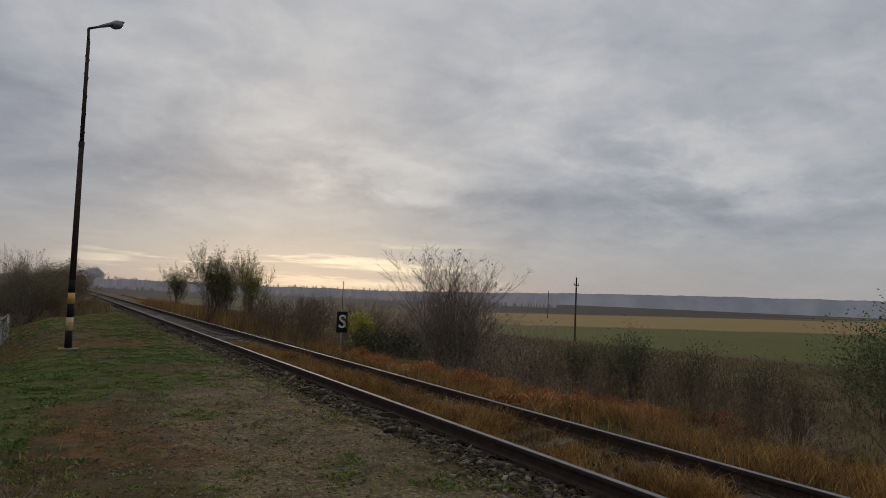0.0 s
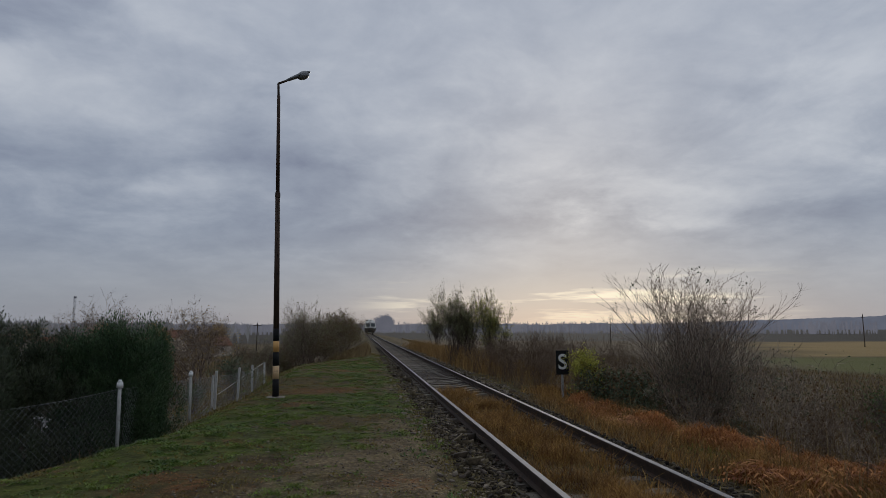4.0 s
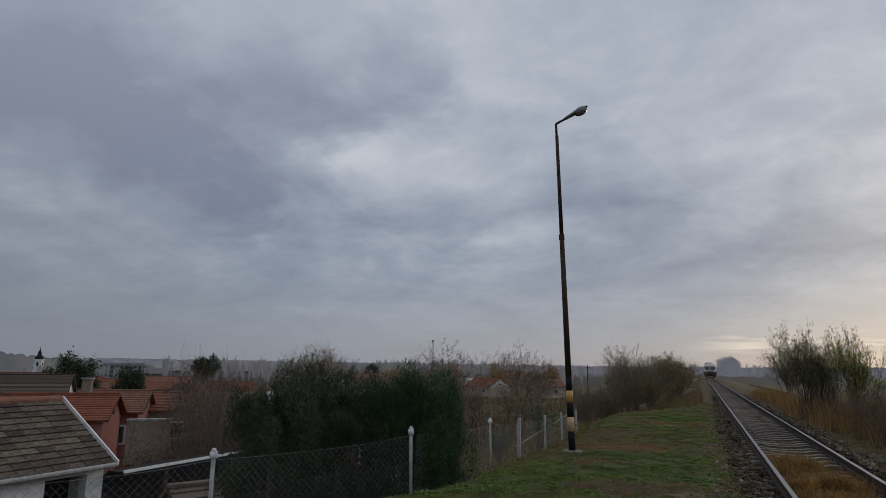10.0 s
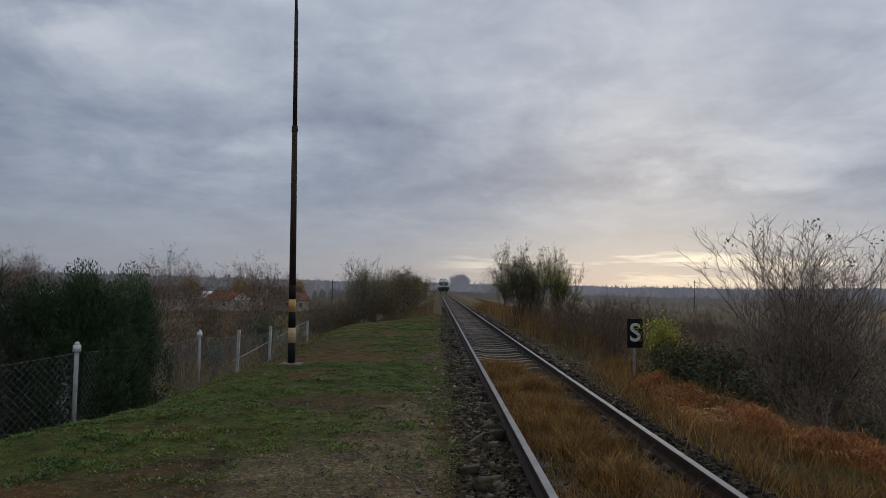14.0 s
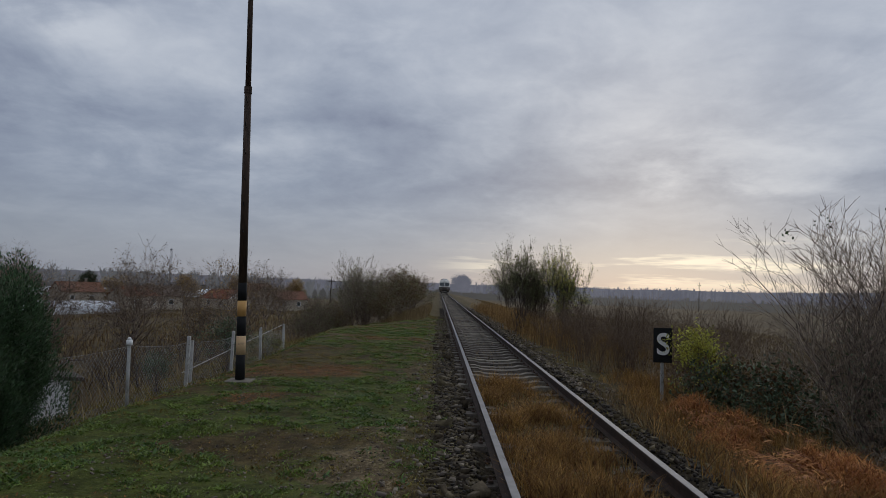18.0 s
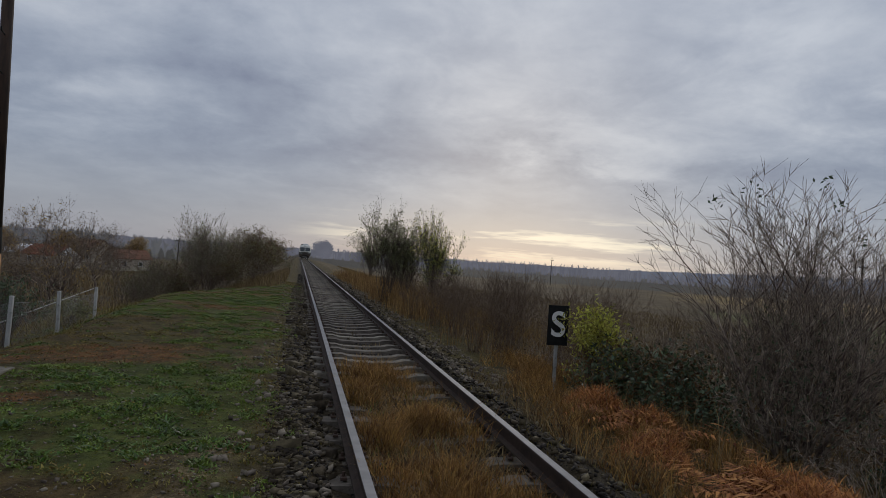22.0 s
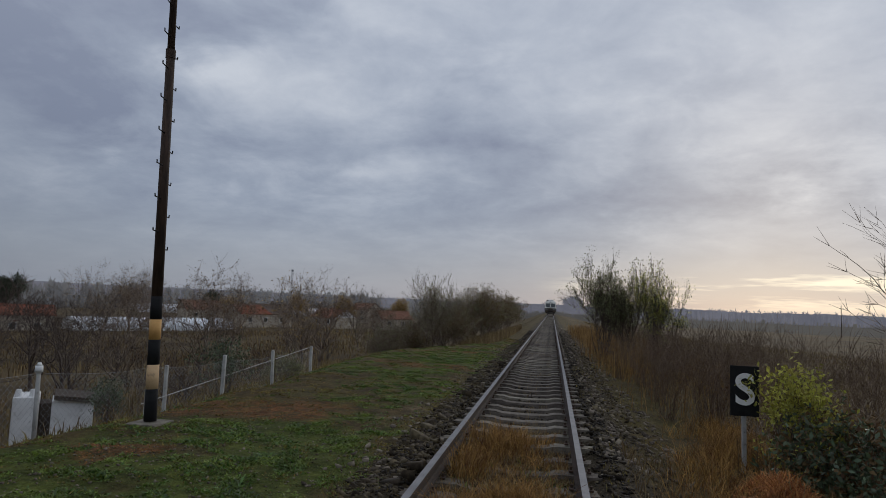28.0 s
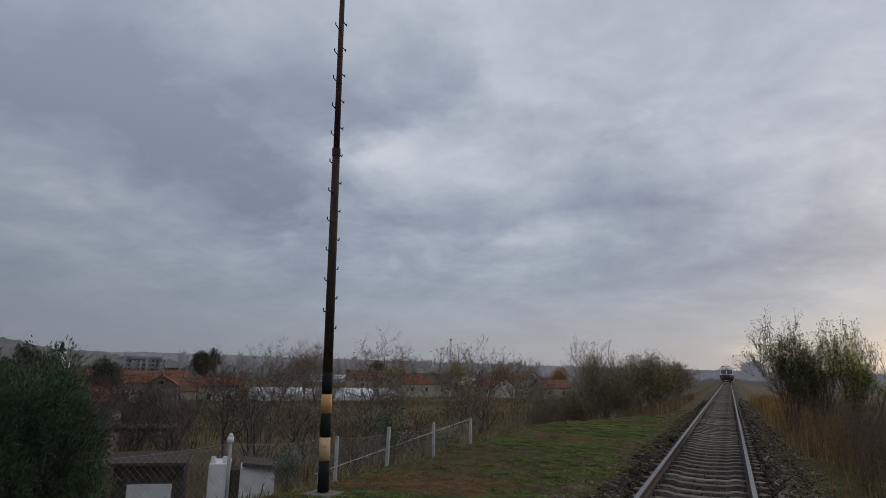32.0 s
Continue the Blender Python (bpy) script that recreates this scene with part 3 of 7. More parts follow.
    zones = {
        "green": zone_green(x, y), "litter": zone_litter(x, y) * (x < -1.4), "gravel": zone_gravel(x, y) * (x < -1.4),
        "bed": ease((x + 1.52 + 0.22 * grain(x, y, 0.7, 21) + 0.12 * grain(x, y, 0.3, 22)) / 0.5) * ease((1.85 - x + 0.25 * grain(x, y, 0.8, 23)) / 0.5),
        "wild": np.maximum(ease((platform_edge(y) - 1.5 - x) / 2), ease((x - 2.6) / 2)),
        "straw": right * ease((x - 0.58 * y - 8) / 12) * ease((y - 98 + 0.135 * (x - 75)) / 5) * ease((228 + 0.233 * (x - 170) - y) / 25),
        "crop": right * ease((x - 46 - 0.31 * (64 - y)) / 6) * ease((101 - 0.135 * (x - 75) - y) / 6) * ease((x - 0.45 * y - 14) / 8),
        "plough": np.where(x > 0, ease((y - 205 - 0.233 * (x - 170)) / 25) * ease((np.hypot(x, y) - 240) / 30), ease((np.hypot(x, y) - 270) / 30)) * 0.9,
    }
    for key, val in zones.items():
        me.attributes.new(key, "FLOAT", "POINT").data.foreach_set("value", np.asarray(val, np.float32))
    return solid("ground", me, m, "grassy platform, weedy embankment and open fields", "ground", kind="structure")


build_ground()


# ---- railway ----
def build_track():
    track = thing("railway_track", "single railway track of worn steel rails on concrete sleepers", "track", kind="structure")
    half = [(0, 0.0), (0.030, 0.0), (0.036, -0.012), (0.034, -0.038), (0.009, -0.05), (0.008, -0.125), (0.030, -0.137), (0.0625, -0.142), (0.0625, -0.152), (0, -0.152)]
    outline = [(x, z - 0.003) for x, z in half] + [(-x, z - 0.003) for x, z in half[-2:0:-1]]
    for side in (-0.753, 0.753):
        rail = part("rail", extrude_profile([(x + side, z) for x, z in outline], -30, 900), M_RAIL, track, "rust-brown steel rail")
        part("running_surface", box(side, 435, -0.0015, 0.068, 930, 0.004), M_RAIL_TOP, rail, "polished grey rail top")
    # one sleeper mesh: high seats under the rails, a low sagging middle
    prof = [(-1.2, -0.175), (-1.12, -0.155), (-0.5, -0.155), (-0.38, -0.185), (0.0, -0.20), (0.38, -0.185), (0.5, -0.155), (1.12, -0.155), (1.2, -0.175), (1.2, -0.33), (-1.2, -0.33)]
    bm = extrude_profile(prof, -0.13, 0.13)
    for v in bm.verts:
        if v.co.z > -0.3:
            v.co.y *= 0.82
    me = bpy.data.meshes.new("sleeper")
    bm.to_mesh(me)
    bm.free()
    me.materials.append(M_SLEEPER)
    clip = bmesh.new()
    box(0, 0, -0.128, 0.05, 0.09, 0.022, 0.006, bm=clip)
    cyl((0, 0, -0.14), (0, 0, -0.085), 0.014, n=6, bm=clip)
    clip_me = bpy.data.meshes.new("rail_clip")
    clip.to_mesh(clip_me)
    clip.free()
    clip_me.materials.append(M_CLIP)
    rng = random.Random(4)
    far = []
    for i in range(-12, 640):
        y = 0.62 * i + rng.uniform(-0.03, 0.03)
        turn = rng.uniform(-1.2, 1.2)
        if y < 78:
            ob = part("sleeper", me, M_SLEEPER, track)
            ob.matrix_basis = pose(rng.uniform(-0.02, 0.02), y, rng.uniform(-0.012, 0.006) - (rng.uniform(0.025, 0.075) if y < 18.4 else 0.0), 0, 0, turn)
            if 9 < y < 52:
                for x in (-0.85, -0.656, 0.656, 0.85):
                    c = part("rail_clip", clip_me, M_CLIP, ob)
                    c.matrix_basis = Matrix.Translation((x, 0, 0.0))
        else:
            far.append(y)
    bm = bmesh.new()
    for y in far:
        box(0, y, -0.21, 2.3, 0.22, 0.09, bm=bm)
    ob = part("distant_sleepers", bm, M_SLEEPER, track)
    ob["kind"] = "stuff"
    return track


build_track()


def stones(name, n, area, size, mat, label, seed, sink=0.3, power=1.0):
    """Loose angular stones strewn over a stretch of ground, denser towards its start."""
    rng = np.random.default_rng(seed)
    x0, x1, y0, y1 = area
    x = rng.uniform(x0, x1, n)
    y = y0 + (y1 - y0) * rng.uniform(0, 1, n) ** power
    s = rng.uniform(0.5, 1.0, n) ** 1.6 * size
    c = np.stack([x, y, land(x, y) + s * (0.5 - sink)], 1)
    cube = np.array([[-1, -1, -1], [1, -1, -1], [1, 1, -1], [-1, 1, -1], [-1, -1, 1], [1, -1, 1], [1, 1, 1], [-1, 1, 1]], float) * 0.5
    v = cube[None] * rng.uniform(0.55, 1.25, (n, 8, 1)) * np.stack([rng.uniform(0.7, 1.4, n), rng.uniform(0.7, 1.3, n), rng.uniform(0.45, 0.9, n)], 1)[:, None]
    a = rng.uniform(0, 6.28, n)
    ca, sa = np.cos(a)[:, None], np.sin(a)[:, None]
    b = rng.normal(0, 0.35, n)[:, None]
    vx, vy, vz = v[..., 0], v[..., 1], v[..., 2]
    vz = vz + b * vx
    v = np.stack([vx * ca - vy * sa, vx * sa + vy * ca, vz], -1) * s[:, None, None] + c[:, None]
    f = np.array([[0, 3, 2, 1], [4, 5, 6, 7], [0, 1, 5, 4], [1, 2, 6, 5], [2, 3, 7, 6], [3, 0, 4, 7]])
    faces = (np.arange(n)[:, None, None] * 8 + f[None]).reshape(-1, 4)
    return solid(name, np_mesh(name, v.reshape(-1, 3), faces, mat), mat, label, "stones", kind="stuff")


M_GRIT = material("pale_grit", (0.10, 0.08, 0.06), (0.20, 0.165, 0.13), 14, 0.9, 0.2, vary="island", vary_amount=0.5)
stones("track_ballast", 26000, (-1.3, 1.28, 3, 60), 0.045, M_BALLAST, "dark angular ballast stones around the sleepers", 1, 0.42, power=1.5)
stones("shoulder_stones", 3400, (-1.42, -0.84, 4, 44), 0.07, M_STONE, "flat brown-grey stones along the outer rail", 2, 0.45, 1.25)
stones("shoulder_gravel", 9000, (-1.5, -0.84, 4, 40), 0.04, M_STONE, "small brown ballast along the outer rail", 12, 0.4, 1.3)
stones("verge_stones", 3600, (0.84, 1.9, 4, 60), 0.07, M_STONE, "brown-grey stones along the inner shoulder", 13, 0.45, 1.3)
stones("bank_stones", 1800, (1.1, 2.3, 18, 70), 0.07, M_GRIT, "pale loose stones on the track shoulder", 3, 0.36, 1.4)
stones("platform_grit", 3200, (-4.6, -1.5, 2.5, 18), 0.026, M_GRIT, "pale grit trodden into the platform path", 5, 0.3)
stones("pale_ballast", 700, (-1.85, -0.85, 4, 40), 0.065, M_GRIT, "scattered pale stones among the dark ballast", 8, 0.36, 1.3)
stones("large_rubble", 70, (-1.5, -0.95, 5, 30), 0.2, M_STONE, "larger broken stones beside the outer rail", 6, 0.5)


# ---- lamp post ----
def build_lamp_post():
    foot, top = Vector((-4.67, 17.57, -0.03)), Vector((-4.82, 17.50, 7.42))
    axis = top - foot

    def on(z):
        return foot + axis * ((z - foot.z) / axis.z)

    def rad(z):
        return 0.077 - 0.0042 * z

    post = thing("lamp_post", "tall tarred lamp post with black and ochre warning bands", "lamp post")
    base = part("concrete_base", box(foot.x, foot.y, -0.19, 0.42, 0.42, 0.30, 0.02), M_SLEEPER, post, "chipped grey concrete footing")
    levels = [(-0.03, 0.38, M_BLACK, "black painted band"), (0.38, 0.69, M_PALE, "faded cream painted band"), (0.69, 1.015, M_BLACK, "black painted band"), (1.015, 1.275, M_YELLOW, "ochre yellow painted band"), (1.275, 1.575, M_BLACK, "black painted band")]
    for z0, z1, mat, label in levels:
        part("painted_band", cyl(on(z0), on(z1), rad(z0) + 0.002, rad(z1) + 0.002, 16), mat, post, label, True)
    part("lower_shaft", cyl(on(1.575), on(4.85), rad(1.575), rad(4.85), 16), M_POLE, post, "brown weathered shaft", True)
    part("collar", cyl(on(4.80), on(4.92), rad(4.8) + 0.008, rad(4.9) + 0.008, 16), M_POLE, post)
    part("upper_shaft", cyl(on(4.85), on(7.42), rad(4.85) - 0.008, rad(7.42) - 0.006, 16), M_POLE, post, "darker upper shaft", True)
    side = Vector((-0.19, 0.98, 0.0))
    z, flip = 2.2, 1
    while z < 7.2:
        p = on(z)
        s = side * flip
        a, b = p + s * (rad(z) - 0.01), p + s * (rad(z) + 0.16) + Vector((0, 0, 0.006))
        bm = cyl(a, b, 0.008, n=6)
        cyl(b - Vector((0, 0, 0.006)), b + s * 0.008 + Vector((0, 0, 0.04)), 0.008, n=6, bm=bm)
        part("climbing_step", bm, M_BLACK, post)
        z += 0.222
        flip = -flip
    # bracket pipe and lantern
    elbow = Vector((-4.84, 17.52, 7.74))
    tip = Vector((-4.04, 17.68, 8.17))
    d = (tip - elbow).normalized()
    bm = cyl(on(7.3), elbow, 0.032, 0.03, 10)
    cyl(elbow, elbow + d * 0.28, 0.03, 0.028, 10, bm)
    bracket = part("bracket", bm, M_POLE, post, "bent dark steel bracket", True)
    bm = bmesh.new()
    bmesh.ops.create_uvsphere(bm, u_segments=20, v_segments=10, radius=1)
    turn = d.to_track_quat("X", "Z").to_matrix().to_4x4()
    for v in bm.verts:
        c = v.co
        w = 0.72 + 0.28 * max(c.x, -0.3)
        v.co = Vector((c.x * 0.37, c.y * 0.135 * w, (c.z * 0.085 * w) if c.z > 0 else c.z * 0.035))
    bmesh.ops.transform(bm, matrix=Matrix.Translation(elbow + d * 0.53) @ turn, verts=bm.verts)
    head = part("lantern_housing", bm, M_LAMP, post, "grey cobra-head lantern housing", True)
    bm = bmesh.new()
    bmesh.ops.create_uvsphere(bm, u_segments=16, v_segments=10, radius=1)
    for v in bm.verts:
        c = v.co
        v.co = Vector((c.x * 0.17, c.y * 0.115, c.z * 0.11 - 0.02))
    bmesh.ops.transform(bm, matrix=Matrix.Translation(elbow + d * 0.68) @ turn, verts=bm.verts)
    part("glass_bowl", bm, M_BOWL, head, "round frosted glass bowl", True)
    return post


build_lamp_post()


# ---- fence ----
POSTS = [(-10.1, 5.0, 0.52, "pipe"), (-9.1, 7.5, 0.56, "pipe"), (-8.1, 10.0, 0.61, "pipe"), (-6.71, 13.4, 0.69, "pipe"), (-6.71, 17.95, 0.545, "pipe"), (-6.66, 20.33, 0.41, "square"), (-6.46, 22.57, 0.36, "square"), (-6.40, 24.87, 0.31, "square"), (-6.34, 27.21, 0.28, "square")]


def build_fence():
    fence = thing("chain_link_fence", "sagging chain-link fence on white posts along the platform edge", "fence")
    rng = random.Random(7)
    feet = []
    for x, y, zt, kind in POSTS:
        zb = float(land(x, y)) - 0.05
        feet.append((x, y, zb, zt))
        lean = Vector((rng.uniform(-0.02, 0.02), rng.uniform(-0.02, 0.02), 0))
        if kind == "pipe":
            p = part("post", cyl((x, y, zb), (x + lean.x, y + lean.y, zt - 0.09), 0.029, n=12), M_POST, fence, "white-painted steel tube post", True)
            bm = cyl((x + lean.x, y + lean.y, zt - 0.11), (x + lean.x, y + lean.y, zt - 0.02), 0.055, 0.05, 12)
            cyl((x + lean.x, y + lean.y, zt - 0.02), (x + lean.x, y + lean.y, zt + 0.025), 0.04, 0.022, 12, bm)
            part("cap", bm, M_WHITE, p, "white insulator-like cap", True)
        else:
            bm = box(x, y, (zb + zt) / 2, 0.068, 0.068, zt - zb, 0.012)
            bmesh.ops.transform(bm, matrix=Matrix.Translation((x, y, zb)) @ pose(0, 0, 0, rng.uniform(-1.2, 1.2), rng.uniform(-1.2, 1.2)) @ Matrix.Translation((-x, -y, -zb)), verts=bm.verts)
            part("post", bm, M_POST, fence, "weathered pale concrete post")
    for (x0, y0, b0, t0), (x1, y1, b1, t1) in zip(feet, feet[1:]):
        a, b = Vector((x0, y0, 0)), Vector((x1, y1, 0))
        length = (b - a).length
        cell = 0.052
        n = int(length / cell)
        h = int(1.12 / cell)
        p0, p1 = [], []

        def at(u, v):
            f = u / n
            sag = 0.05 * math.sin(math.pi * f) * (v / h)
            base = (b0 + 0.09) * (1 - f) + (b1 + 0.09) * f
            top = (t0 - 0.12) * (1 - f) + (t1 - 0.12) * f - sag
            bulge = 0.03 * math.sin(3.1 * f * math.pi + 1) * (v / h)
            q = a.lerp(b, f)
            return (q.x + bulge + 0.055, q.y, base + (top - base) * v / h)
        for v in range(h):
            for u in range(v % 2, n + 1, 2):
                for du in (-1, 1):
                    if 0 <= u + du <= n:
                        p0.append(at(u, v))
                        p1.append(at(u + du, v + 1))
        r = np.full(len(p0), 0.0015)
        vv, ff = tubes(p0, p1, r, r, 3)
        part("wire_mesh", np_mesh("wire_mesh", vv, ff, M_WIRE), M_WIRE, fence, "grey diamond wire mesh")
        for v in (0, h):
            us = list(range(0, n, 4)) + [n]
            q = np.array([at(u, v) for u in us])
            r = np.full(len(q) - 1, 0.0022)
            vv, ff = tubes(q[:-1], q[1:], r, r, 4)
            part("tension_wire", np_mesh("tension_wire", vv, ff, M_WIRE), M_WIRE, fence)
    x, y, zb, zt = feet[-1]
    part("brace_rod", cyl((x - 0.07, y, zt - 0.04), (feet[5][0] - 0.1, feet[5][1], feet[5][2] + 0.35), 0.009, n=8), M_POST, fence, "thin pale bracing rod")
    part("top_rail", cyl((feet[0][0], feet[0][1], feet[0][3] - 0.12), (feet[1][0], feet[1][1], feet[1][3] - 0.12), 0.02, n=8), M_POST, fence)
    for fx, fy, hgt in ((-6.95, 21.3, 1.0),):
        zb = float(land(fx, fy))
        part("short_stake", box(fx, fy, zb + hgt / 2 - 0.05, 0.06, 0.06, hgt, 0.01), M_POST, fence, "short leaning concrete stake")
    return fence


build_fence()


# ---- track-side sign ----
def build_sign():
    sign = thing("whistle_sign", "black lineside board with a white letter S on a grey post", "railway sign")
    x, y, zc = 3.05, 19.4, 0.60
    zb = float(land(x, y)) - 0.1
    part("post", box(x, y + 0.03, (zb + 0.35) / 2, 0.055, 0.05, 0.35 - zb, 0.008), M_CONCRETE, sign, "weathered grey post")
    board = part("board", box(x, y, zc, 0.37, 0.025, 0.68, 0.008), M_BLACK, sign, "matt black sign board")
    cu = bpy.data.curves.new("letter", "FONT")
    cu.body, cu.size, cu.extrude, cu.offset, cu.align_x, cu.align_y = "S", 0.60, 0.004, 0.008, "CENTER", "CENTER"
    tmp = new("letter_source", cu)
    me = bpy.data.meshes.new_from_object(tmp.evaluated_get(bpy.context.evaluated_depsgraph_get()))
    bpy.data.objects.remove(tmp)
    me.materials.clear()
    me.materials.append(M_WHITE)
    ob = part("letter", me, M_WHITE, board, "white capital S")
    ob.matrix_basis = pose(x, y - 0.018, zc + 0.0, 90, 0, 0)
    return sign


build_sign()


# ---- rail vehicle ----
M_CREAM = material("grubby_cream_coachwork", (0.66, 0.64, 0.58), (0.78, 0.76, 0.70), 1.5, 0.55, 0.05, spots=(0.27, 0.24, 0.19))
M_SKIRT = material("dark_brown_skirt_paint", (0.06, 0.05, 0.04), (0.10, 0.085, 0.068), 2, 0.6, 0.05)
M_STRIPE = material("brown_stripe_paint", (0.10, 0.075, 0.055), (0.15, 0.115, 0.085), 2, 0.6, 0.0)
M_GEAR = material("sooty_running_gear", (0.018, 0.016, 0.015), (0.045, 0.038, 0.033), 6, 0.8, 0.2)
M_BUFFER = material("rusty_buffer_plate", (0.06, 0.042, 0.03), (0.11, 0.075, 0.05), 5, 0.7, 0.2)
M_LENS = glass_material("headlamp_lens", (0.5, 0.52, 0.52))


def build_railcar(y_front):
    car = thing("track_measuring_railcar", "cream and brown track maintenance railcar with slanted windscreens", "rail vehicle", pose(0, y_front, 0))
    L = 10.2
    # rings along z: height, half width, front y, rear y
    rings = [(0.98, 1.30, 0.30, L - 0.30), (1.12, 1.40, 0.22, L - 0.22), (1.80, 1.43, 0.0, L), (3.30, 1.22, 0.50, L - 0.50), (3.50, 1.12, 0.62, L - 0.62), (3.60, 0.75, 0.8, L - 0.8)]

    def shell(sel, grow=0.0):
        bm = bmesh.new()
        rows = [[bm.verts.new(p) for p in ((-w - grow, f - grow, z), (w + grow, f - grow, z), (w + grow, r + grow, z), (-w - grow, r + grow, z))] for z, w, f, r in sel]
        for a, b in zip(rows, rows[1:]):
            for i in range(4):
                bm.faces.new((a[i], a[(i + 1) % 4], b[(i + 1) % 4], b[i]))
        bm.faces.new(rows[0][::-1])
        bm.faces.new(rows[-1])
        bmesh.ops.recalc_face_normals(bm, faces=bm.faces)
        edges = [e for e in bm.edges if abs(e.verts[0].co.z - e.verts[1].co.z) > 0.05]
        bmesh.ops.bevel(bm, geom=edges, offset=0.05, segments=2, affect="EDGES")
        return bm

    part("skirt", shell(rings[:3]), M_SKIRT, car, "dark brown lower skirt")
    body = part("body", shell(rings[2:]), M_CREAM, car, "grubby cream upper body")

    def front(x, z, out=0.0):
        """A place on the slanted nose above the belt line."""
        f = (z - 1.80) / 1.5
        return Vector((x, 0.5 * f - out, z))

    def nose_quad(x0, x1, z0, z1, out, thick):
        pts = [front(x0, z0, out), front(x1, z0, out), front(x1, z1, out), front(x0, z1, out)]
        return slab(pts, thick)

    for x0, x1 in ((-1.12, -0.10), (0.10, 1.12)):
        fr = part("windscreen_frame", nose_quad(x0 - 0.05, x1 + 0.05, 2.05, 2.95, 0.012, 0.02), M_GEAR, car, "black rubber windscreen seal")
        part("windscreen", nose_quad(x0, x1, 2.10, 2.90, 0.02, 0.006), M_GLASS, fr, "reflecting windscreen glass")
        a, b = front(x1 - 0.15, 2.0, 0.05), front(x0 + 0.25, 2.55, 0.05)
        part("wiper", cyl(a, b, 0.012, n=6), M_GEAR, fr, "black windscreen wiper")
    # lettering strip and number are shown as plain bars
    part("lettering_bar", nose_quad(-0.85, 0.85, 1.87, 1.96, 0.008, 0.004), M_GEAR, body, "dark lettering bar")
    part("number_bar", nose_quad(-0.36, 0.36, 3.02, 3.12, 0.008, 0.004), M_GEAR, body, "dark number bar")
    lamp = part("top_headlamp", cyl(front(0, 3.27, -0.02), front(0, 3.27, 0.10), 0.13, n=16), M_CREAM, car, "round roof headlamp")
    part("lens", cyl(front(0, 3.27, 0.10), front(0, 3.27, 0.115), 0.10, n=16), M_LENS, lamp)
    for x in (-1.1, -0.8, 0.8, 1.1):
        lamp = part("headlight", cyl((x, 0.10, 1.52), (x, 0.0, 1.52), 0.11, n=14), M_GEAR, car, "round headlight in the skirt")
        part("lens", cyl((x, 0.0, 1.52), (x, -0.012, 1.52), 0.085, n=14), M_LENS, lamp)
    beam = part("buffer_beam", box(0, 0.22, 1.02, 2.5, 0.2, 0.32, 0.02), M_GEAR, car, "dark buffer beam")
    for x in (-0.88, 0.88):
        b = part("buffer", cyl((x, 0.15, 1.05), (x, -0.35, 1.05), 0.09, n=12), M_GEAR, car)
        part("buffer_plate", cyl((x, -0.35, 1.05), (x, -0.40, 1.05), 0.24, 0.22, 18), M_BUFFER, b, "rusty round buffer plate")
    part("coupling_hook", box(0, -0.02, 0.95, 0.12, 0.35, 0.3, 0.03), M_GEAR, car)
    for x in (-0.35, 0.35, 0.6):
        part("brake_hose", cyl((x, 0.05, 0.95), (x + 0.05, -0.1, 0.5), 0.03, n=8), M_GEAR, car)
    for s in (-1, 1):
        part("side_stripe", slab([(s * 1.432, 0.1, 1.70), (s * 1.432, L - 0.1, 1.70), (s * 1.432, L - 0.1, 1.86), (s * 1.424, 0.1, 1.86)], 0.012 * s), M_STRIPE, body, "brown waist stripe")
        for y0, y1, z0, z1, lab in ((0.85, 1.4, 2.05, 2.85, "window"), (3.7, 4.5, 2.05, 2.75, "window"), (8.2, 8.9, 2.05, 2.85, "window")):
            def q(z, out):
                return s * (1.43 - 0.14 * (z - 1.8) + out)
            fr = part("side_window", slab([(q(z0, 0.012), y0, z0), (q(z0, 0.012), y1, z0), (q(z1, 0.012), y1, z1), (q(z1, 0.012), y0, z1)], 0.02 * s), M_GEAR, car, "framed sliding window")
            part("pane", slab([(q(z0, 0.018), y0 + 0.05, z0 + 0.05), (q(z0, 0.018), y1 - 0.05, z0 + 0.05), (q(z1, 0.018), y1 - 0.05, z1 - 0.05), (q(z1, 0.018), y0 + 0.05, z1 - 0.05)], 0.004 * s), M_GLASS, fr)
        # closed slab in near black, painting the shade inside an open door
        part("doorway", slab([(s * 1.45, 1.7, 1.25), (s * 1.45, 2.2, 1.25), (s * 1.25, 2.2, 3.1), (s * 1.25, 1.7, 3.1)], 0.03 * s), M_DARK, car, "narrow doorway with its shaded inside painted dark")
        ladder = part("ladder", box(s * 1.42, 2.75, 2.2, 0.03, 0.03, 1.9), M_GEAR, car, "dark roof ladder")
        part("ladder_rail", box(s * 1.42, 3.1, 2.2, 0.03, 0.03, 1.9), M_GEAR, ladder)
        for k in range(6):
            part("rung", box(s * 1.42, 2.92, 1.4 + 0.3 * k, 0.03, 0.34, 0.03), M_GEAR, ladder)
    part("roof_unit", box(0.1, 1.9, 3.74, 1.2, 1.8, 0.34, 0.06), M_WHITE, car, "white roof air-conditioning box")
    part("roof_hatch", box(-0.6, 3.2, 3.68, 0.8, 1.4, 0.2, 0.03), M_GEAR, car, "black roof hatch")
    part("aerial", cyl((-0.3, 2.6, 3.6), (-0.3, 2.6, 4.2), 0.015, n=6), M_GEAR, car)
    part("underframe", box(0, L / 2, 0.86, 2.1, L - 1.0, 0.26, 0.02), M_GEAR, car, "sooty underframe")
    part("air_tank", cyl((-1.0, 4.2, 0.72), (-1.0, 5.6, 0.72), 0.22, n=14), M_GEAR, car)
    part("battery_box", box(-1.0, 2.9, 0.72, 0.4, 0.8, 0.42, 0.02), M_GEAR, car)
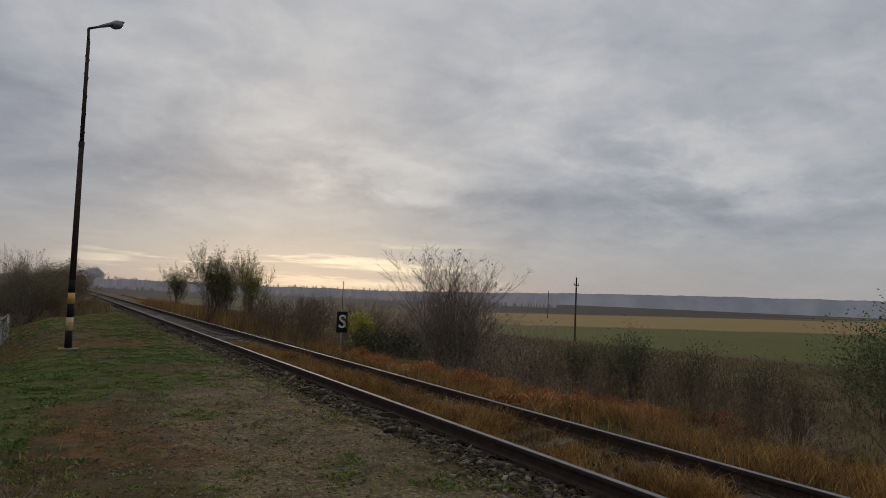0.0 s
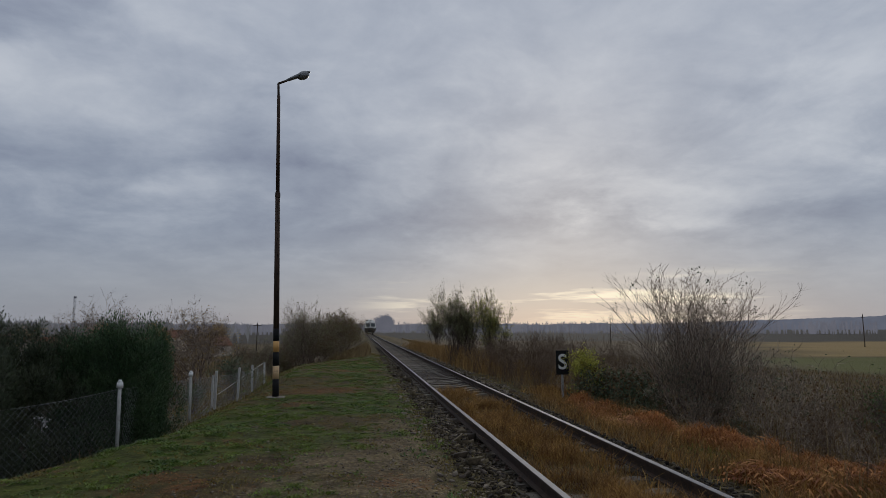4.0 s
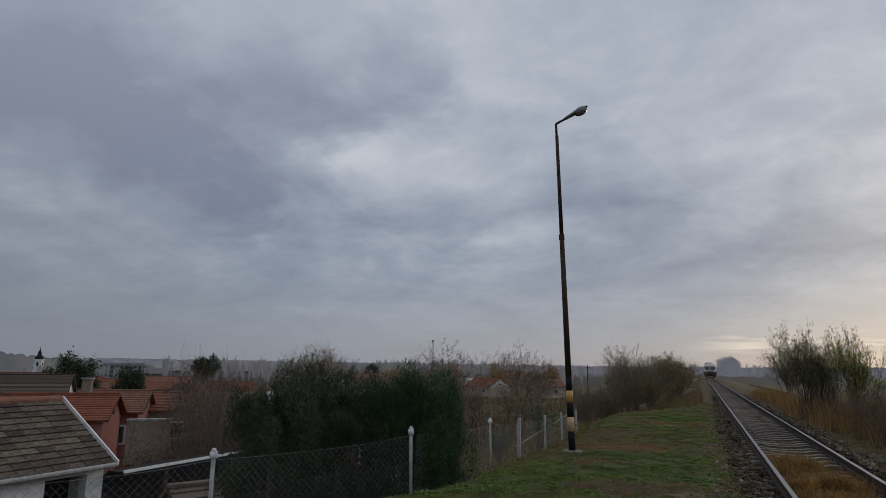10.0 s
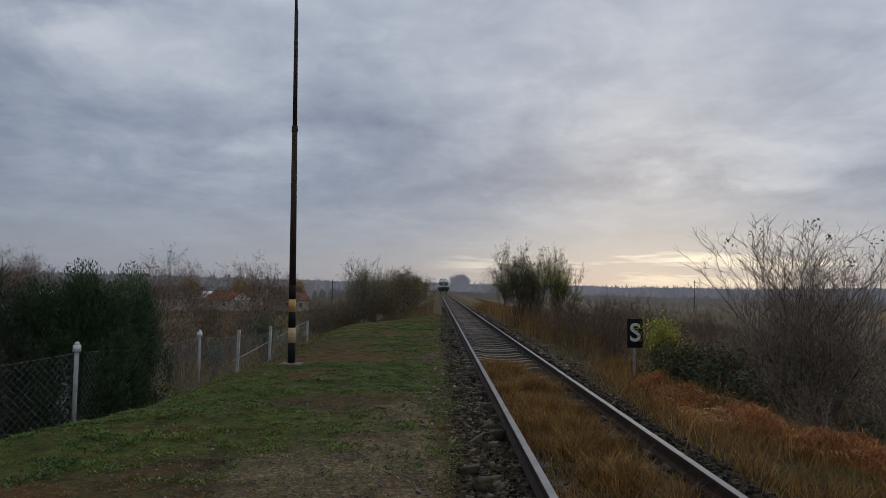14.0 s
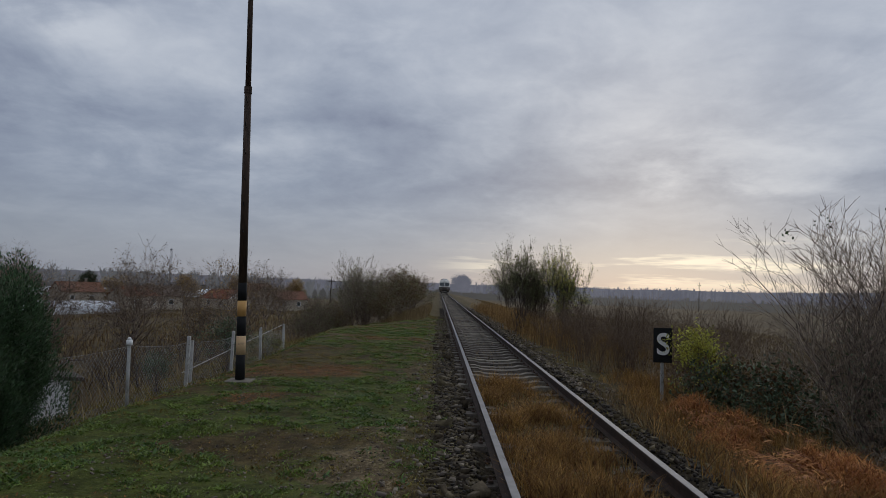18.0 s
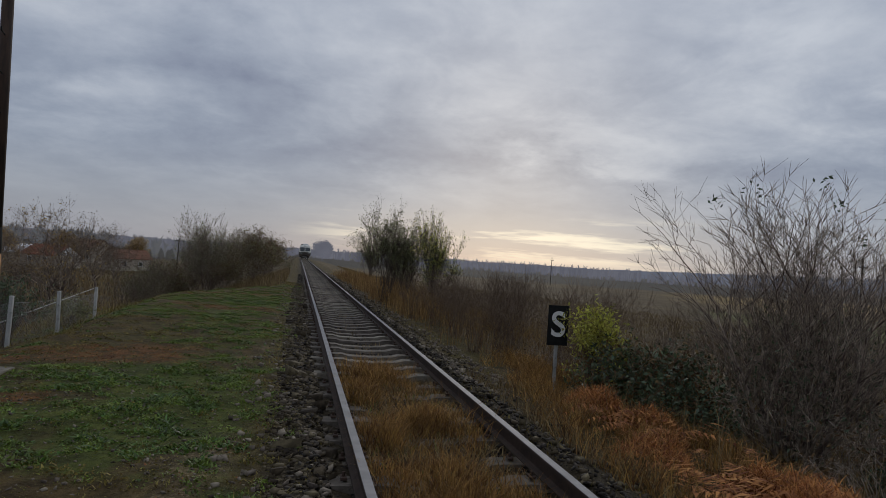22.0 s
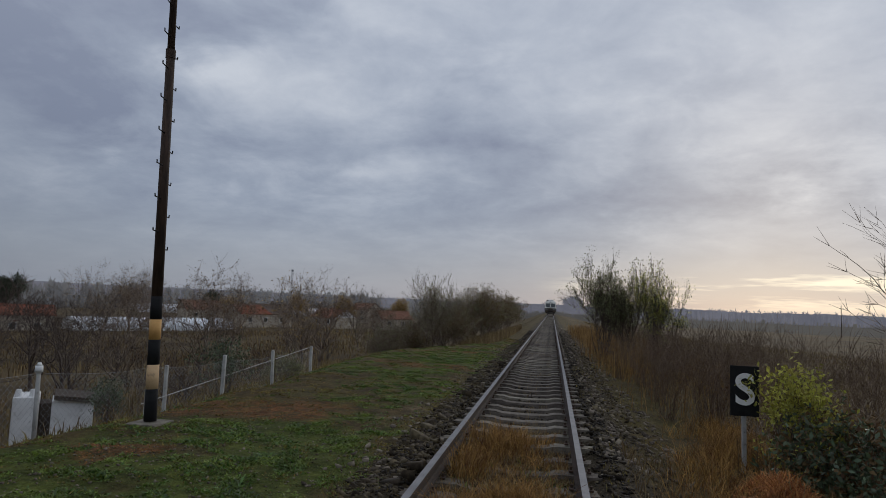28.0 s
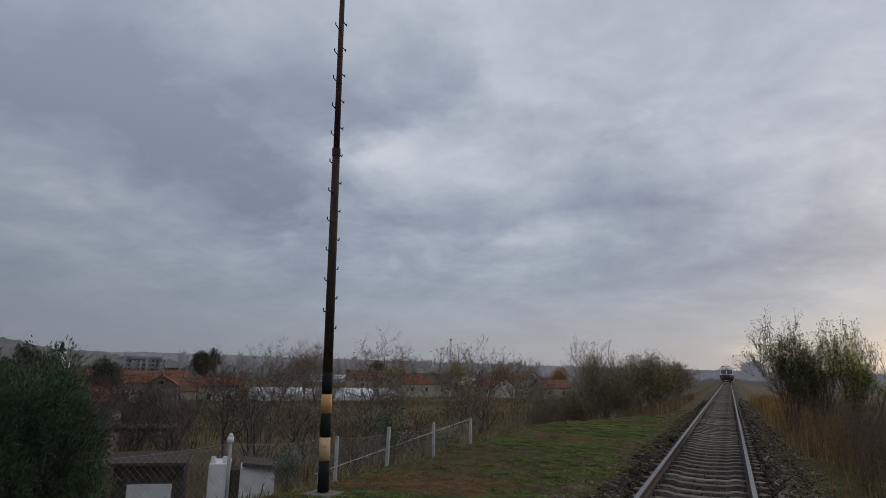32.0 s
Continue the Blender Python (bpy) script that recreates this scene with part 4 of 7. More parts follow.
    part("battery_box", box(1.0, 5.2, 0.72, 0.4, 1.2, 0.42, 0.02), M_GEAR, car)
    for y in (1.9, L - 1.9):
        ax = part("axle", cyl((-0.75, y, 0.42), (0.75, y, 0.42), 0.07, n=10), M_GEAR, car)
        for x in (-0.753, 0.753):
            wh = part("wheel", cyl((x - 0.06, y, 0.42), (x + 0.06, y, 0.42), 0.42, n=24), M_GEAR, ax, "dark steel wheel")
            s = -0.05 if x > 0 else 0.05
            part("flange", cyl((x + s - 0.02, y, 0.42), (x + s + 0.02, y, 0.42), 0.445, n=24), M_RAIL, wh)
    return car


build_railcar(165.0)


# ---- plants ----
def blades(name, x, y, h, w, lean, mat, label, category, seed, z=None, droop=0.4):
    """Grass: curved tapering blades of two quads' height, one mesh."""
    rng = np.random.default_rng(seed)
    n = len(x)
    z = land(x, y) - 0.01 if z is None else z
    a = rng.uniform(0, 6.283, n)
    side = np.stack([np.cos(a), np.sin(a), np.zeros(n)], 1) * (w * rng.uniform(0.6, 1.3, n))[:, None]
    b = rng.uniform(0, 6.283, n)
    out = np.stack([np.cos(b), np.sin(b), np.zeros(n)], 1) * (lean * rng.uniform(0.1, 1.0, n) * h)[:, None]
    base = np.stack([x, y, z], 1)
    up = np.stack([np.zeros(n), np.zeros(n), h], 1)
    mid = base + up * 0.6 + out * 0.4
    tip = base + up * (1 - droop * rng.uniform(0, 0.6, n))[:, None] + out
    v = np.stack([base - side, base + side, mid + side * 0.7, mid - side * 0.7, tip], 1).reshape(-1, 3)
    i = np.arange(n)[:, None] * 5
    f = np.concatenate([i + [[0, 1, 2]], i + [[0, 2, 3]], i + [[3, 2, 4]]], 0)
    return solid(name, np_mesh(name, v, f, mat), mat, label, category, kind="stuff")


def scatter(n, x0, x1, y0, y1, seed, power=1.0, keep=None):
    rng = np.random.default_rng(seed)
    x, y = rng.uniform(x0, x1, n), y0 + (y1 - y0) * rng.uniform(0, 1, n) ** power
    if keep is not None:
        k = rng.uniform(0, 1, n) < keep(x, y)
        x, y = x[k], y[k]
    return x, y, rng


def hummock(x, y):
    """Small-scale clumpiness of the turf, 0 to 1."""
    return np.clip(0.42 + 0.75 * grain(x, y, 0.24, 7) + 0.45 * grain(x, y, 0.1, 2), 0, 1)


def build_grass():
    x, y, r = scatter(1500000, -8.6, -1.0, 1.5, 46, 11, 1.5, lambda x, y: np.clip(zone_green(x, y) * 1.7 - 0.2, 0, 1) * np.clip(1.5 * hummock(x, y) - 0.1, 0.28, 1))
    blades("platform_turf", x, y, r.uniform(0.007, 0.026, len(x)) * (0.2 + 1.8 * hummock(x, y)), 0.0075 + 0.00022 * y, 1.9, M_GRASS, "low green turf and clover on the platform", "grass", 1)
    x, y, r = scatter(420000, -8.6, -1.1, 1.5, 45, 12, 1.5, lambda x, y: np.clip(0.75 - 0.7 * zone_gravel(x, y) - 0.4 * zone_litter(x, y) - 0.35 * zone_green(x, y) + 0.4 * grain(x, y, 0.8, 9), 0, 1) * np.clip(1.5 * hummock(x + 3, y) - 0.1, 0.2, 1))
    blades("sparse_dry_turf", x, y, r.uniform(0.006, 0.026, len(x)) * (0.2 + 1.7 * hummock(x + 3, y)), 0.0065 + 0.0002 * y, 1.9, M_GRASS_DRY, "sparse olive and straw-coloured turf", "grass", 2)
    x, y, r = scatter(260000, -6.5, -1.6, 1.5, 40, 13, 1.4, lambda x, y: np.clip(zone_litter(x, y) * 1.5 - 0.15, 0, 1))
    blades("leaf_litter", x, y, r.uniform(0.005, 0.022, len(x)), 0.006 + 0.0003 * y, 2.2, M_LITTER, "patches of red-brown dead leaves and moss", "leaf litter", 3)
    x, y, r = scatter(260000, -7.2, -1.5, 1.5, 42, 41, 1.3, lambda x, y: np.clip(1.5 * zone_clover(x, y) - 0.2, 0, 1) * np.clip(1.6 * hummock(x, y) - 0.1, 0.15, 1))
    blades("clover_patches", x, y, r.uniform(0.010, 0.034, len(x)) * (0.2 + 1.8 * hummock(x, y)), 0.012, 2.3, M_CLOVER, "dark green patches of clover and broadleaf weeds", "weeds", 15)
    x, y, r = scatter(260000, -5.2, -1.3, 3, 42, 44, 1.3, lambda x, y: np.clip(0.30 + 0.8 * grain(x, y, 0.5, 14) + 0.5 * grain(x, y, 0.2, 15) - 0.16 * np.abs(x + 1.9), 0, 1))
    blades("moss_cushions", x, y, r.uniform(0.005, 0.02, len(x)), 0.008, 2.0, M_MOSS, "yellow-green moss along the edge of the ballast", "moss", 21)
    x, y, r = scatter(5200, -7.2, -4.6, 4.2, 7.4, 51, 1.0, lambda x, y: np.clip((-4.7 - x) / 1.2, 0, 1))
    blades("slope_top_weeds", x, y, r.uniform(0.03, 0.11, len(x)), 0.006, 1.6, M_GRASS_DRY, "matted brown weeds at the head of the slope", "weeds", 18)
    x, y, r = scatter(5000, 2.0, 4.6, 8.5, 13.0, 52, 1.0, lambda x, y: 0.7 * blob(x, y, 3.4, 11.2, 0.9, 1.0) + 0.4 * blob(x, y, 2.2, 19.5, 0.6, 2))
    blades("verge_green_grass", x, y, r.uniform(0.06, 0.2, len(x)), 0.005, 0.9, M_GRASS, "patch of fresh green grass among the dead ferns", "grass", 19)
    # dry grass between and beside the rails
    def ferny(x, y):
        return np.clip(1.0 - 0.55 * blob(x, y, 4.6, 11.2, 2.0, 3.2) - 1.0 * blob(x, y, 3.9, 12.9, 1.3, 1.3) - 0.8 * blob(x, y, 2.9, 14.2, 0.8, 0.9) - 0.8 * blob(x, y, 5.2, 10.2, 1.5, 1.2), 0.08, 1)
    def tuft(x, y):
        return np.clip(0.5 + 0.85 * grain(x, y, 0.55, 4) + 0.35 * grain(x, y, 0.2, 5), 0.03, 1)
    x, y, r = scatter(95000, -0.66, 0.66, 2.0, 19.6, 14, 1.0, lambda x, y: np.clip(tuft(x, y) * 1.2, 0.28, 1) * np.clip((19.4 - y) / 1.2, 0, 1) * np.clip(1.25 - np.abs(x + 0.08) * 1.7, 0.06, 1))
    blades("track_grass", x, y, r.uniform(0.08, 0.34, len(x)) * (0.4 + 0.8 * tuft(x, y)), 0.0036, 1.2, M_STRAW, "rusty golden dry grass between the rails", "grass", 4)
    x, y, r = scatter(28000, -0.68, 0.68, 2.0, 19.6, 43, 1.0)
    blades("track_thatch", x, y, r.uniform(0.03, 0.12, len(x)), 0.006, 1.7, M_WEED, "matted brown thatch under the track grass", "grass", 17)
    x, y, r = scatter(30000, -1.75, -0.88, 3, 44, 53, 1.3, lambda x, y: np.clip((-0.85 - x) / 0.8 + 0.5 * grain(x, y, 0.5, 11) - 0.1, 0, 1) * hummock(x, y))
    blades("ballast_weeds", x, y, r.uniform(0.012, 0.05, len(x)), 0.006, 1.2, M_GRASS_DRY, "moss and weeds creeping into the ballast edge", "weeds", 20)
    x, y, r = scatter(2500, -0.6, 0.6, 19.5, 45, 15, 1.5, tuft)
    blades("track_grass_wisps", x, y, r.uniform(0.05, 0.13, len(x)), 0.004, 0.9, M_WEED, "thin weeds between the bare sleepers", "grass", 5)
    x, y, r = scatter(120000, 0.9, 4.6, 2.0, 25, 16, 1.0, lambda x, y: np.clip(tuft(x, y) * 1.5 - 0.3, 0, 1) * ferny(x, y) * np.clip((x - 1.1 - 0.16 * np.clip(y - 14, 0, 9)) / 0.8, 0, 1) * np.clip((24 - y) / 3, 0, 1))
    blades("verge_grass", x, y, r.uniform(0.10, 0.42, len(x)) * (0.45 + 0.75 * tuft(x, y)), 0.0038, 1.25, M_STRAW, "golden dry grass on the track verge", "grass", 6)
    x, y, r = scatter(26000, 1.3, 7.5, 1.0, 19, 17, 1.0, lambda x, y: tuft(x, y) * ferny(x, y))
    blades("verge_undergrowth", x, y, r.uniform(0.1, 0.3, len(x)), 0.006, 1.1, M_WEED, "matted grey-brown undergrowth on the verge", "grass", 7)
    x, y, r = scatter(9000, -0.6, 0.62, 2.0, 18, 45, 1.0, lambda x, y: np.clip(0.1 + 0.9 * grain(x, y, 0.4, 24) + 0.4 * grain(x, y, 0.15, 25), 0, 1))
    blades("track_green_weeds", x, y, r.uniform(0.03, 0.12, len(x)), 0.005, 1.2, M_GRASS, "green weeds among the dry track grass", "weeds", 22)
    x, y, r = scatter(22000, 1.0, 3.4, 6, 34, 46, 1.0, lambda x, y: np.clip(0.2 + 0.8 * grain(x, y, 0.5, 26) + 0.4 * grain(x, y, 0.2, 27) - 0.25 * np.abs(x - 1.9), 0, 1))
    blades("verge_green_weeds", x, y, r.uniform(0.015, 0.07, len(x)), 0.007, 1.4, M_GRASS_DRY, "low olive weeds on the stony verge", "weeds", 23)
    # tall russet weeds beyond the sign
    x, y, r = scatter(52000, 1.7, 7.5, 24, 70, 18, 1.3, lambda x, y: np.clip((y - 28) / 7, 0.08, 1) * np.clip((x - 1.7 - 0.3 * np.sin(y * 0.8)) / 1.1, 0, 1) * tuft(x * 0.5, y * 0.5))
    blades("tall_weeds", x, y, r.uniform(0.35, 1.35, len(x)) * (0.6 + 0.4 * tuft(x * 0.5, y * 0.5)), 0.0065, 0.4, M_REED, "tall russet weeds along the track", "weeds", 8)
    x, y, r = scatter(52000, 2.6, 14, 8, 75, 19, 1.2, lambda x, y: tuft(x * 0.4, y * 0.4) * np.clip((x - 2.6) / 1.8, 0, 1) * ferny(x, y))
    blades("bank_weeds", x, y, r.uniform(0.25, 1.15, len(x)) * (0.5 + 0.5 * tuft(x * 0.4, y * 0.4)) * np.where(x > 9, 0.6, 1.0), 0.005, 0.5, M_WEED, "grey-brown weeds covering the embankment foot", "weeds", 9)
    x, y, r = scatter(80000, 7, 52, 5, 150, 20, 1.2, lambda x, y: np.clip((46 + 0.31 * (64 - y) - x) / 5 + 0.5, 0, 1))
    blades("field_stubble", x, y, r.uniform(0.12, 0.4, len(x)), 0.022, 0.5, M_FIELD, "tan rough growth of the open field", "weeds", 10)
    # slope and gardens on the village side
    x, y, r = scatter(22000, -22, -6.6, 2, 70, 21, 1.1, lambda x, y: np.clip((platform_edge(y) - 1.4 - x) / 0.8, 0, 1) * tuft(x * 0.4, y * 0.4))
    blades("slope_weeds", x, y, r.uniform(0.12, 0.5, len(x)), 0.011, 0.7, M_WEED, "brown weeds on the slope behind the fence", "weeds", 11)
    x, y, r = scatter(60000, -20, -5.2, 2, 62, 22, 1.1, lambda x, y: np.clip((platform_edge(y) - 0.6 - x) / 0.8, 0, 1) * 0.6)
    blades("slope_grass", x, y, r.uniform(0.06, 0.2, len(x)), 0.010, 1.1, M_GRASS_DRY, "rank olive grass on the slope", "grass", 12)
    x, y, r = scatter(34000, -80, -14, 18, 150, 23, 1.2, lambda x, y: tuft(x * 0.1, y * 0.1))
    blades("garden_weeds", x, y, r.uniform(0.3, 0.9, len(x)), 0.05, 0.5, M_WEED, "rough brown garden growth below the line", "weeds", 13)
    x, y, r = scatter(9000, -5, -1.9, 40, 62, 24, 1.0, lambda x, y: np.clip((y - 40) / 6, 0, 1) * np.clip((-1.6 - x) / 0.7, 0, 1))
    blades("platform_end_weeds", x, y, r.uniform(0.2, 0.7, len(x)), 0.009, 0.5, M_WEED, "brown weeds where the platform ends", "weeds", 14)


build_grass()


def fronds(name, patches, label, seed):
    """Heaps of dead fern-like fronds: arched ribs with many leaflets."""
    rng = np.random.default_rng(seed)
    V, F = [], []
    k = 0
    for cx, cy, rx, ry, n in patches:
        for _ in range(n):
            x, y = cx + rng.normal(0, rx * 0.5), cy + rng.normal(0, ry * 0.5)
            z = float(land(x, y)) + rng.uniform(0.03, 0.24)
            a = rng.uniform(0, 6.283)
            d = np.array([math.cos(a), math.sin(a), 0.0])
            s = np.array([-d[1], d[0], 0.0])
            L, lift = rng.uniform(0.35, 0.9), rng.uniform(0.15, 0.8)
            m = 9
            for j in range(1, m):
                t = j / m
                p = np.array([x, y, z]) + d * L * t + np.array([0, 0, lift * L * (t - 1.15 * t * t)])
                w = L * 0.26 * (1 - t) + 0.02
                for sg in (-1, 1):
                    q = p + sg * s * w + d * w * 0.5 + np.array([0, 0, -0.25 * w + rng.normal(0, 0.012)])
                    V += [p - d * 0.014, q, p + d * 0.018]
                    F.append((k, k + 1, k + 2))
                    k += 3
    return solid(name, np_mesh(name, V, F, M_FERN), M_FERN, label, "dead ferns", kind="stuff")


fronds("dead_fern_heap", [(4.0, 12.8, 0.7, 0.7, 130), (2.9, 14.2, 0.6, 0.7, 80), (3.0, 16.6, 0.45, 0.9, 45), (4.2, 10.8, 0.5, 0.6, 70), (5.5, 10.3, 0.7, 0.5, 90), (5.7, 9.3, 0.6, 0.5, 60), (2.4, 9.2, 0.4, 0.6, 40)], "heaps of bright orange dead fern fronds by the track", 31)


def build_fern_blades():
    """Collapsed fern: uneven low mounds thatched with short curling strips."""
    rng = np.random.default_rng(33)
    X, Y, Z, H = [], [], [], []
    for cx, cy, rx, ry, k in ((4.0, 12.8, 0.95, 0.95, 17), (2.9, 14.2, 0.7, 0.9, 10), (3.0, 16.6, 0.5, 1.0, 7), (4.3, 10.9, 0.6, 0.7, 8), (5.5, 10.3, 0.8, 0.6, 11), (5.7, 9.2, 0.8, 0.6, 9), (2.5, 9.2, 0.4, 0.6, 4), (6.6, 8.2, 0.8, 0.8, 8)):
        for _ in range(k):
            hx, hy = rng.normal(cx, rx * 0.55), rng.normal(cy, ry * 0.55)
            rad, top = rng.uniform(0.18, 0.48), rng.uniform(0.14, 0.46)
            n = int(4200 * rad * (0.4 + top))
            q, a = np.sqrt(rng.uniform(0, 1, n)), rng.uniform(0, 6.283, n)
            x, y = hx + q * rad * np.cos(a), hy + q * rad * 1.2 * np.sin(a)
            X.append(x), Y.append(y), Z.append(land(x, y) + top * (1 - q ** 2) * rng.uniform(0.5, 1.05, n)), H.append(rng.uniform(0.03, 0.13, n))
    blades("fallen_fern_mass", np.concatenate(X), np.concatenate(Y), np.concatenate(H), 0.0045, 2.4, M_FERN, "collapsed orange-brown mounds of dead fern", "dead ferns", 34, z=np.concatenate(Z), droop=1.4)


build_fern_blades()


class Grower:
    """Grows a branching skeleton: lists of tapered rods and of twig ends."""

    def __init__(self, seed, wander=0.22, up=0.06, shrink=0.72, kids=(2, 3), spread=(22, 48), step=0.16, least=0.0025):
        self.r = random.Random(seed)
        self.p0, self.p1, self.r0, self.r1, self.tips = [], [], [], [], []
        self.wander, self.up, self.shrink, self.kids, self.spread, self.step, self.least = wander, up, shrink, kids, spread, step, least

    def limb(self, p, d, length, rad, level):
        r = self.r
        n = max(2, int(length / self.step))
        for i in range(n):
            d = (d + Vector((r.gauss(0, 1), r.gauss(0, 1), r.gauss(0, 1))) * self.wander * 0.5 + Vector((0, 0, self.up))).normalized()
            q = p + d * (length / n)
            a, b = rad * (1 - 0.55 * i / n), rad * (1 - 0.55 * (i + 1) / n)
            self.p0.append(p[:]), self.p1.append(q[:]), self.r0.append(a), self.r1.append(b)
            p = q
            if level > 0 and i >= n * 0.3 and r.random() < 0.5:
                self.fork(p, d, length * self.shrink * r.uniform(0.5, 0.9), b * 0.6, level - 1)
        if level > 0:
            for _ in range(r.randint(*self.kids)):
                self.fork(p, d, length * self.shrink * r.uniform(0.7, 1.1), rad * 0.42, level - 1)
        else:
            self.tips.append((p, d))

    def fork(self, p, d, length, rad, level):
        r = self.r
        axis = d.cross(Vector((r.gauss(0, 1), r.gauss(0, 1), r.gauss(0, 1))))
        if axis.length < 1e-3:
            return
        a = radians(r.uniform(*self.spread))
        self.limb(p, Matrix.Rotation(a, 3, axis.normalized()) @ d, length, max(rad, self.least), level)

    def fit(self, height, radius):
        """Scale the whole skeleton to a height and, for most of it, to a radius."""
        p = np.array(self.p1)
        kz = height / np.percentile(p[:, 2], 99.7)
        kx = radius / np.percentile(np.hypot(p[:, 0], p[:, 1]), 93)
        k = np.array([kx, kx, kz])
        self.p0, self.p1 = np.array(self.p0) * k, p * k
        self.tips = [(Vector((t[0].x * kx, t[0].y * kx, t[0].z * kz)), t[1]) for t in self.tips]
        return self

    def mesh(self, name, mat, thick=1.0, sides=4):
        v, f = tubes(self.p0, self.p1, np.array(self.r0) * thick, np.array(self.r1) * thick, sides)
        return np_mesh(name, v, f, mat)


def leaves(name, tips, per, size, mat, seed, spread=0.12):
    """Small pointed leaves round the twig ends."""
    rng = np.random.default_rng(seed)
    c = np.repeat(np.array([t[0][:] for t in tips], float), per, 0)
    n = len(c)
    c = c + rng.normal(0, spread, (n, 3))
    d = rng.normal(0, 1, (n, 3))
    d /= np.linalg.norm(d, axis=1)[:, None]
    e = np.cross(d, rng.normal(0, 1, (n, 3)))
    e /= np.linalg.norm(e, axis=1)[:, None]
    s = (size * rng.uniform(0.6, 1.3, n))[:, None]
    v = np.stack([c - d * s, c + e * s * 0.45, c + d * s, c - e * s * 0.45], 1).reshape(-1, 3)
    f = np.arange(n)[:, None] * 4 + [[0, 1, 2, 3]]
    return np_mesh(name, v, f, mat)


def shrub(name, label, category, seed, height, radius, stems, levels, bark, leaf=None, per=3, size=0.03, lspread=0.1, rad=0.018, thick=1.0, up=0.05, tilt=(3, 32), share=0.55, at=None, group="", leaf_label="", wander=0.22, kids=(2, 3), leaf2=None, sides=3, least=0.0025, spread=(22, 48), shrink=0.72, step=0.16, along=0):
    """A many-stemmed bush standing at the origin; parts: stems and leaves."""
    g = Grower(seed, wander=wander, up=up, kids=kids, least=least, spread=spread, shrink=shrink, step=step)
    r = random.Random(seed + 1)
    for _ in range(stems):
        a, e = r.uniform(0, 6.283), radians(r.uniform(*tilt))
        p = Vector((math.cos(a), math.sin(a), 0)) * radius * 0.22 * r.random() ** 0.5 + Vector((0, 0, -0.1))
        d = Vector((math.cos(a) * math.sin(e), math.sin(a) * math.sin(e), math.cos(e)))
        g.limb(p, d, height * share * r.uniform(0.7, 1.1), rad * r.uniform(0.6, 1.2), levels)
    g.fit(height, radius)
    if along:
        thin = [k for k in range(len(g.p1)) if g.r1[k] < rad * 0.4 and g.p1[k][2] > height * 0.45]
        g.tips = g.tips + [(Vector(g.p1[k]), None) for k in thin[::along]]
    ob = thing(name, label, category, None, group)
    part("twig_crown", g.mesh("twig_crown", bark, thick, sides), bark, ob)
    if leaf:
        part("foliage", leaves("foliage", g.tips, per, size, leaf, seed + 2, lspread), leaf, ob, leaf_label)
    if leaf2:
        part("foliage", leaves("foliage", g.tips[::2], per, size, leaf2, seed + 3, lspread), leaf2, ob)
    if at:
        ob.matrix_basis = pose(at[0], at[1], float(land(at[0], at[1])), 0, 0, at[2] if len(at) > 2 else 0)
    return ob


def place(ob, x, y, turn=0.0, size=1.0, lift=0.0):
    c = copy_thing(ob, pose(x, y, float(land(x, y)) + lift, 0, 0, turn))
    c.scale = (size, size, size)
    return c


def tree(name, label, category, seed, height, trunk, levels, bark, leaf=None, per=2, size=0.05, lspread=0.15, at=None, up=0.07, group="", share=0.42, thick=1.0, kids=(2, 4), leaf_label="", sides=3):
    """A single-trunked tree; parts: trunk, branches and leaves."""
    r = random.Random(seed)
    g = Grower(seed, wander=0.25, up=up, kids=kids, spread=(25, 60), step=0.3, least=0.0055)
    t = Grower(seed + 5, wander=0.10, up=0.05, step=0.3)
    t.limb(Vector((0, 0, -0.15)), Vector((r.gauss(0, 0.05), r.gauss(0, 0.05), 1)).normalized(), height * 0.5, trunk, 0)
    for i, (q, rr) in enumerate(zip(t.p1, t.r1)):
        if q[2] > height * 0.16:
            for _ in range(2):
                a, e = r.uniform(0, 6.283), radians(r.uniform(28, 62))
                g.limb(Vector(q), Vector((math.cos(a) * math.sin(e), math.sin(a) * math.sin(e), math.cos(e))), height * share * r.uniform(0.6, 1.0), rr * 0.5, levels)
    g.limb(Vector(t.p1[-1]), Vector((0, 0, 1)), height * share * 0.8, t.r1[-1] * 0.8, levels)
    k = height / np.percentile(np.array(g.p1)[:, 2], 99.7)
    for s in (g, t):
        s.p0, s.p1 = np.array(s.p0) * k, np.array(s.p1) * k
    g.tips = [(q * k, d) for q, d in g.tips]
    ob = thing(name, label, category, None, group)
    part("trunk", t.mesh("trunk", bark, 1.0, 7), bark, ob)
    part("twig_crown", g.mesh("twig_crown", bark, thick, sides), bark, ob)
    if leaf:
        part("foliage", leaves("foliage", g.tips, per, size, leaf, seed + 2, lspread), leaf, ob, leaf_label)
    if at:
        ob.matrix_basis = pose(at[0], at[1], float(land(at[0], at[1])))
    return ob


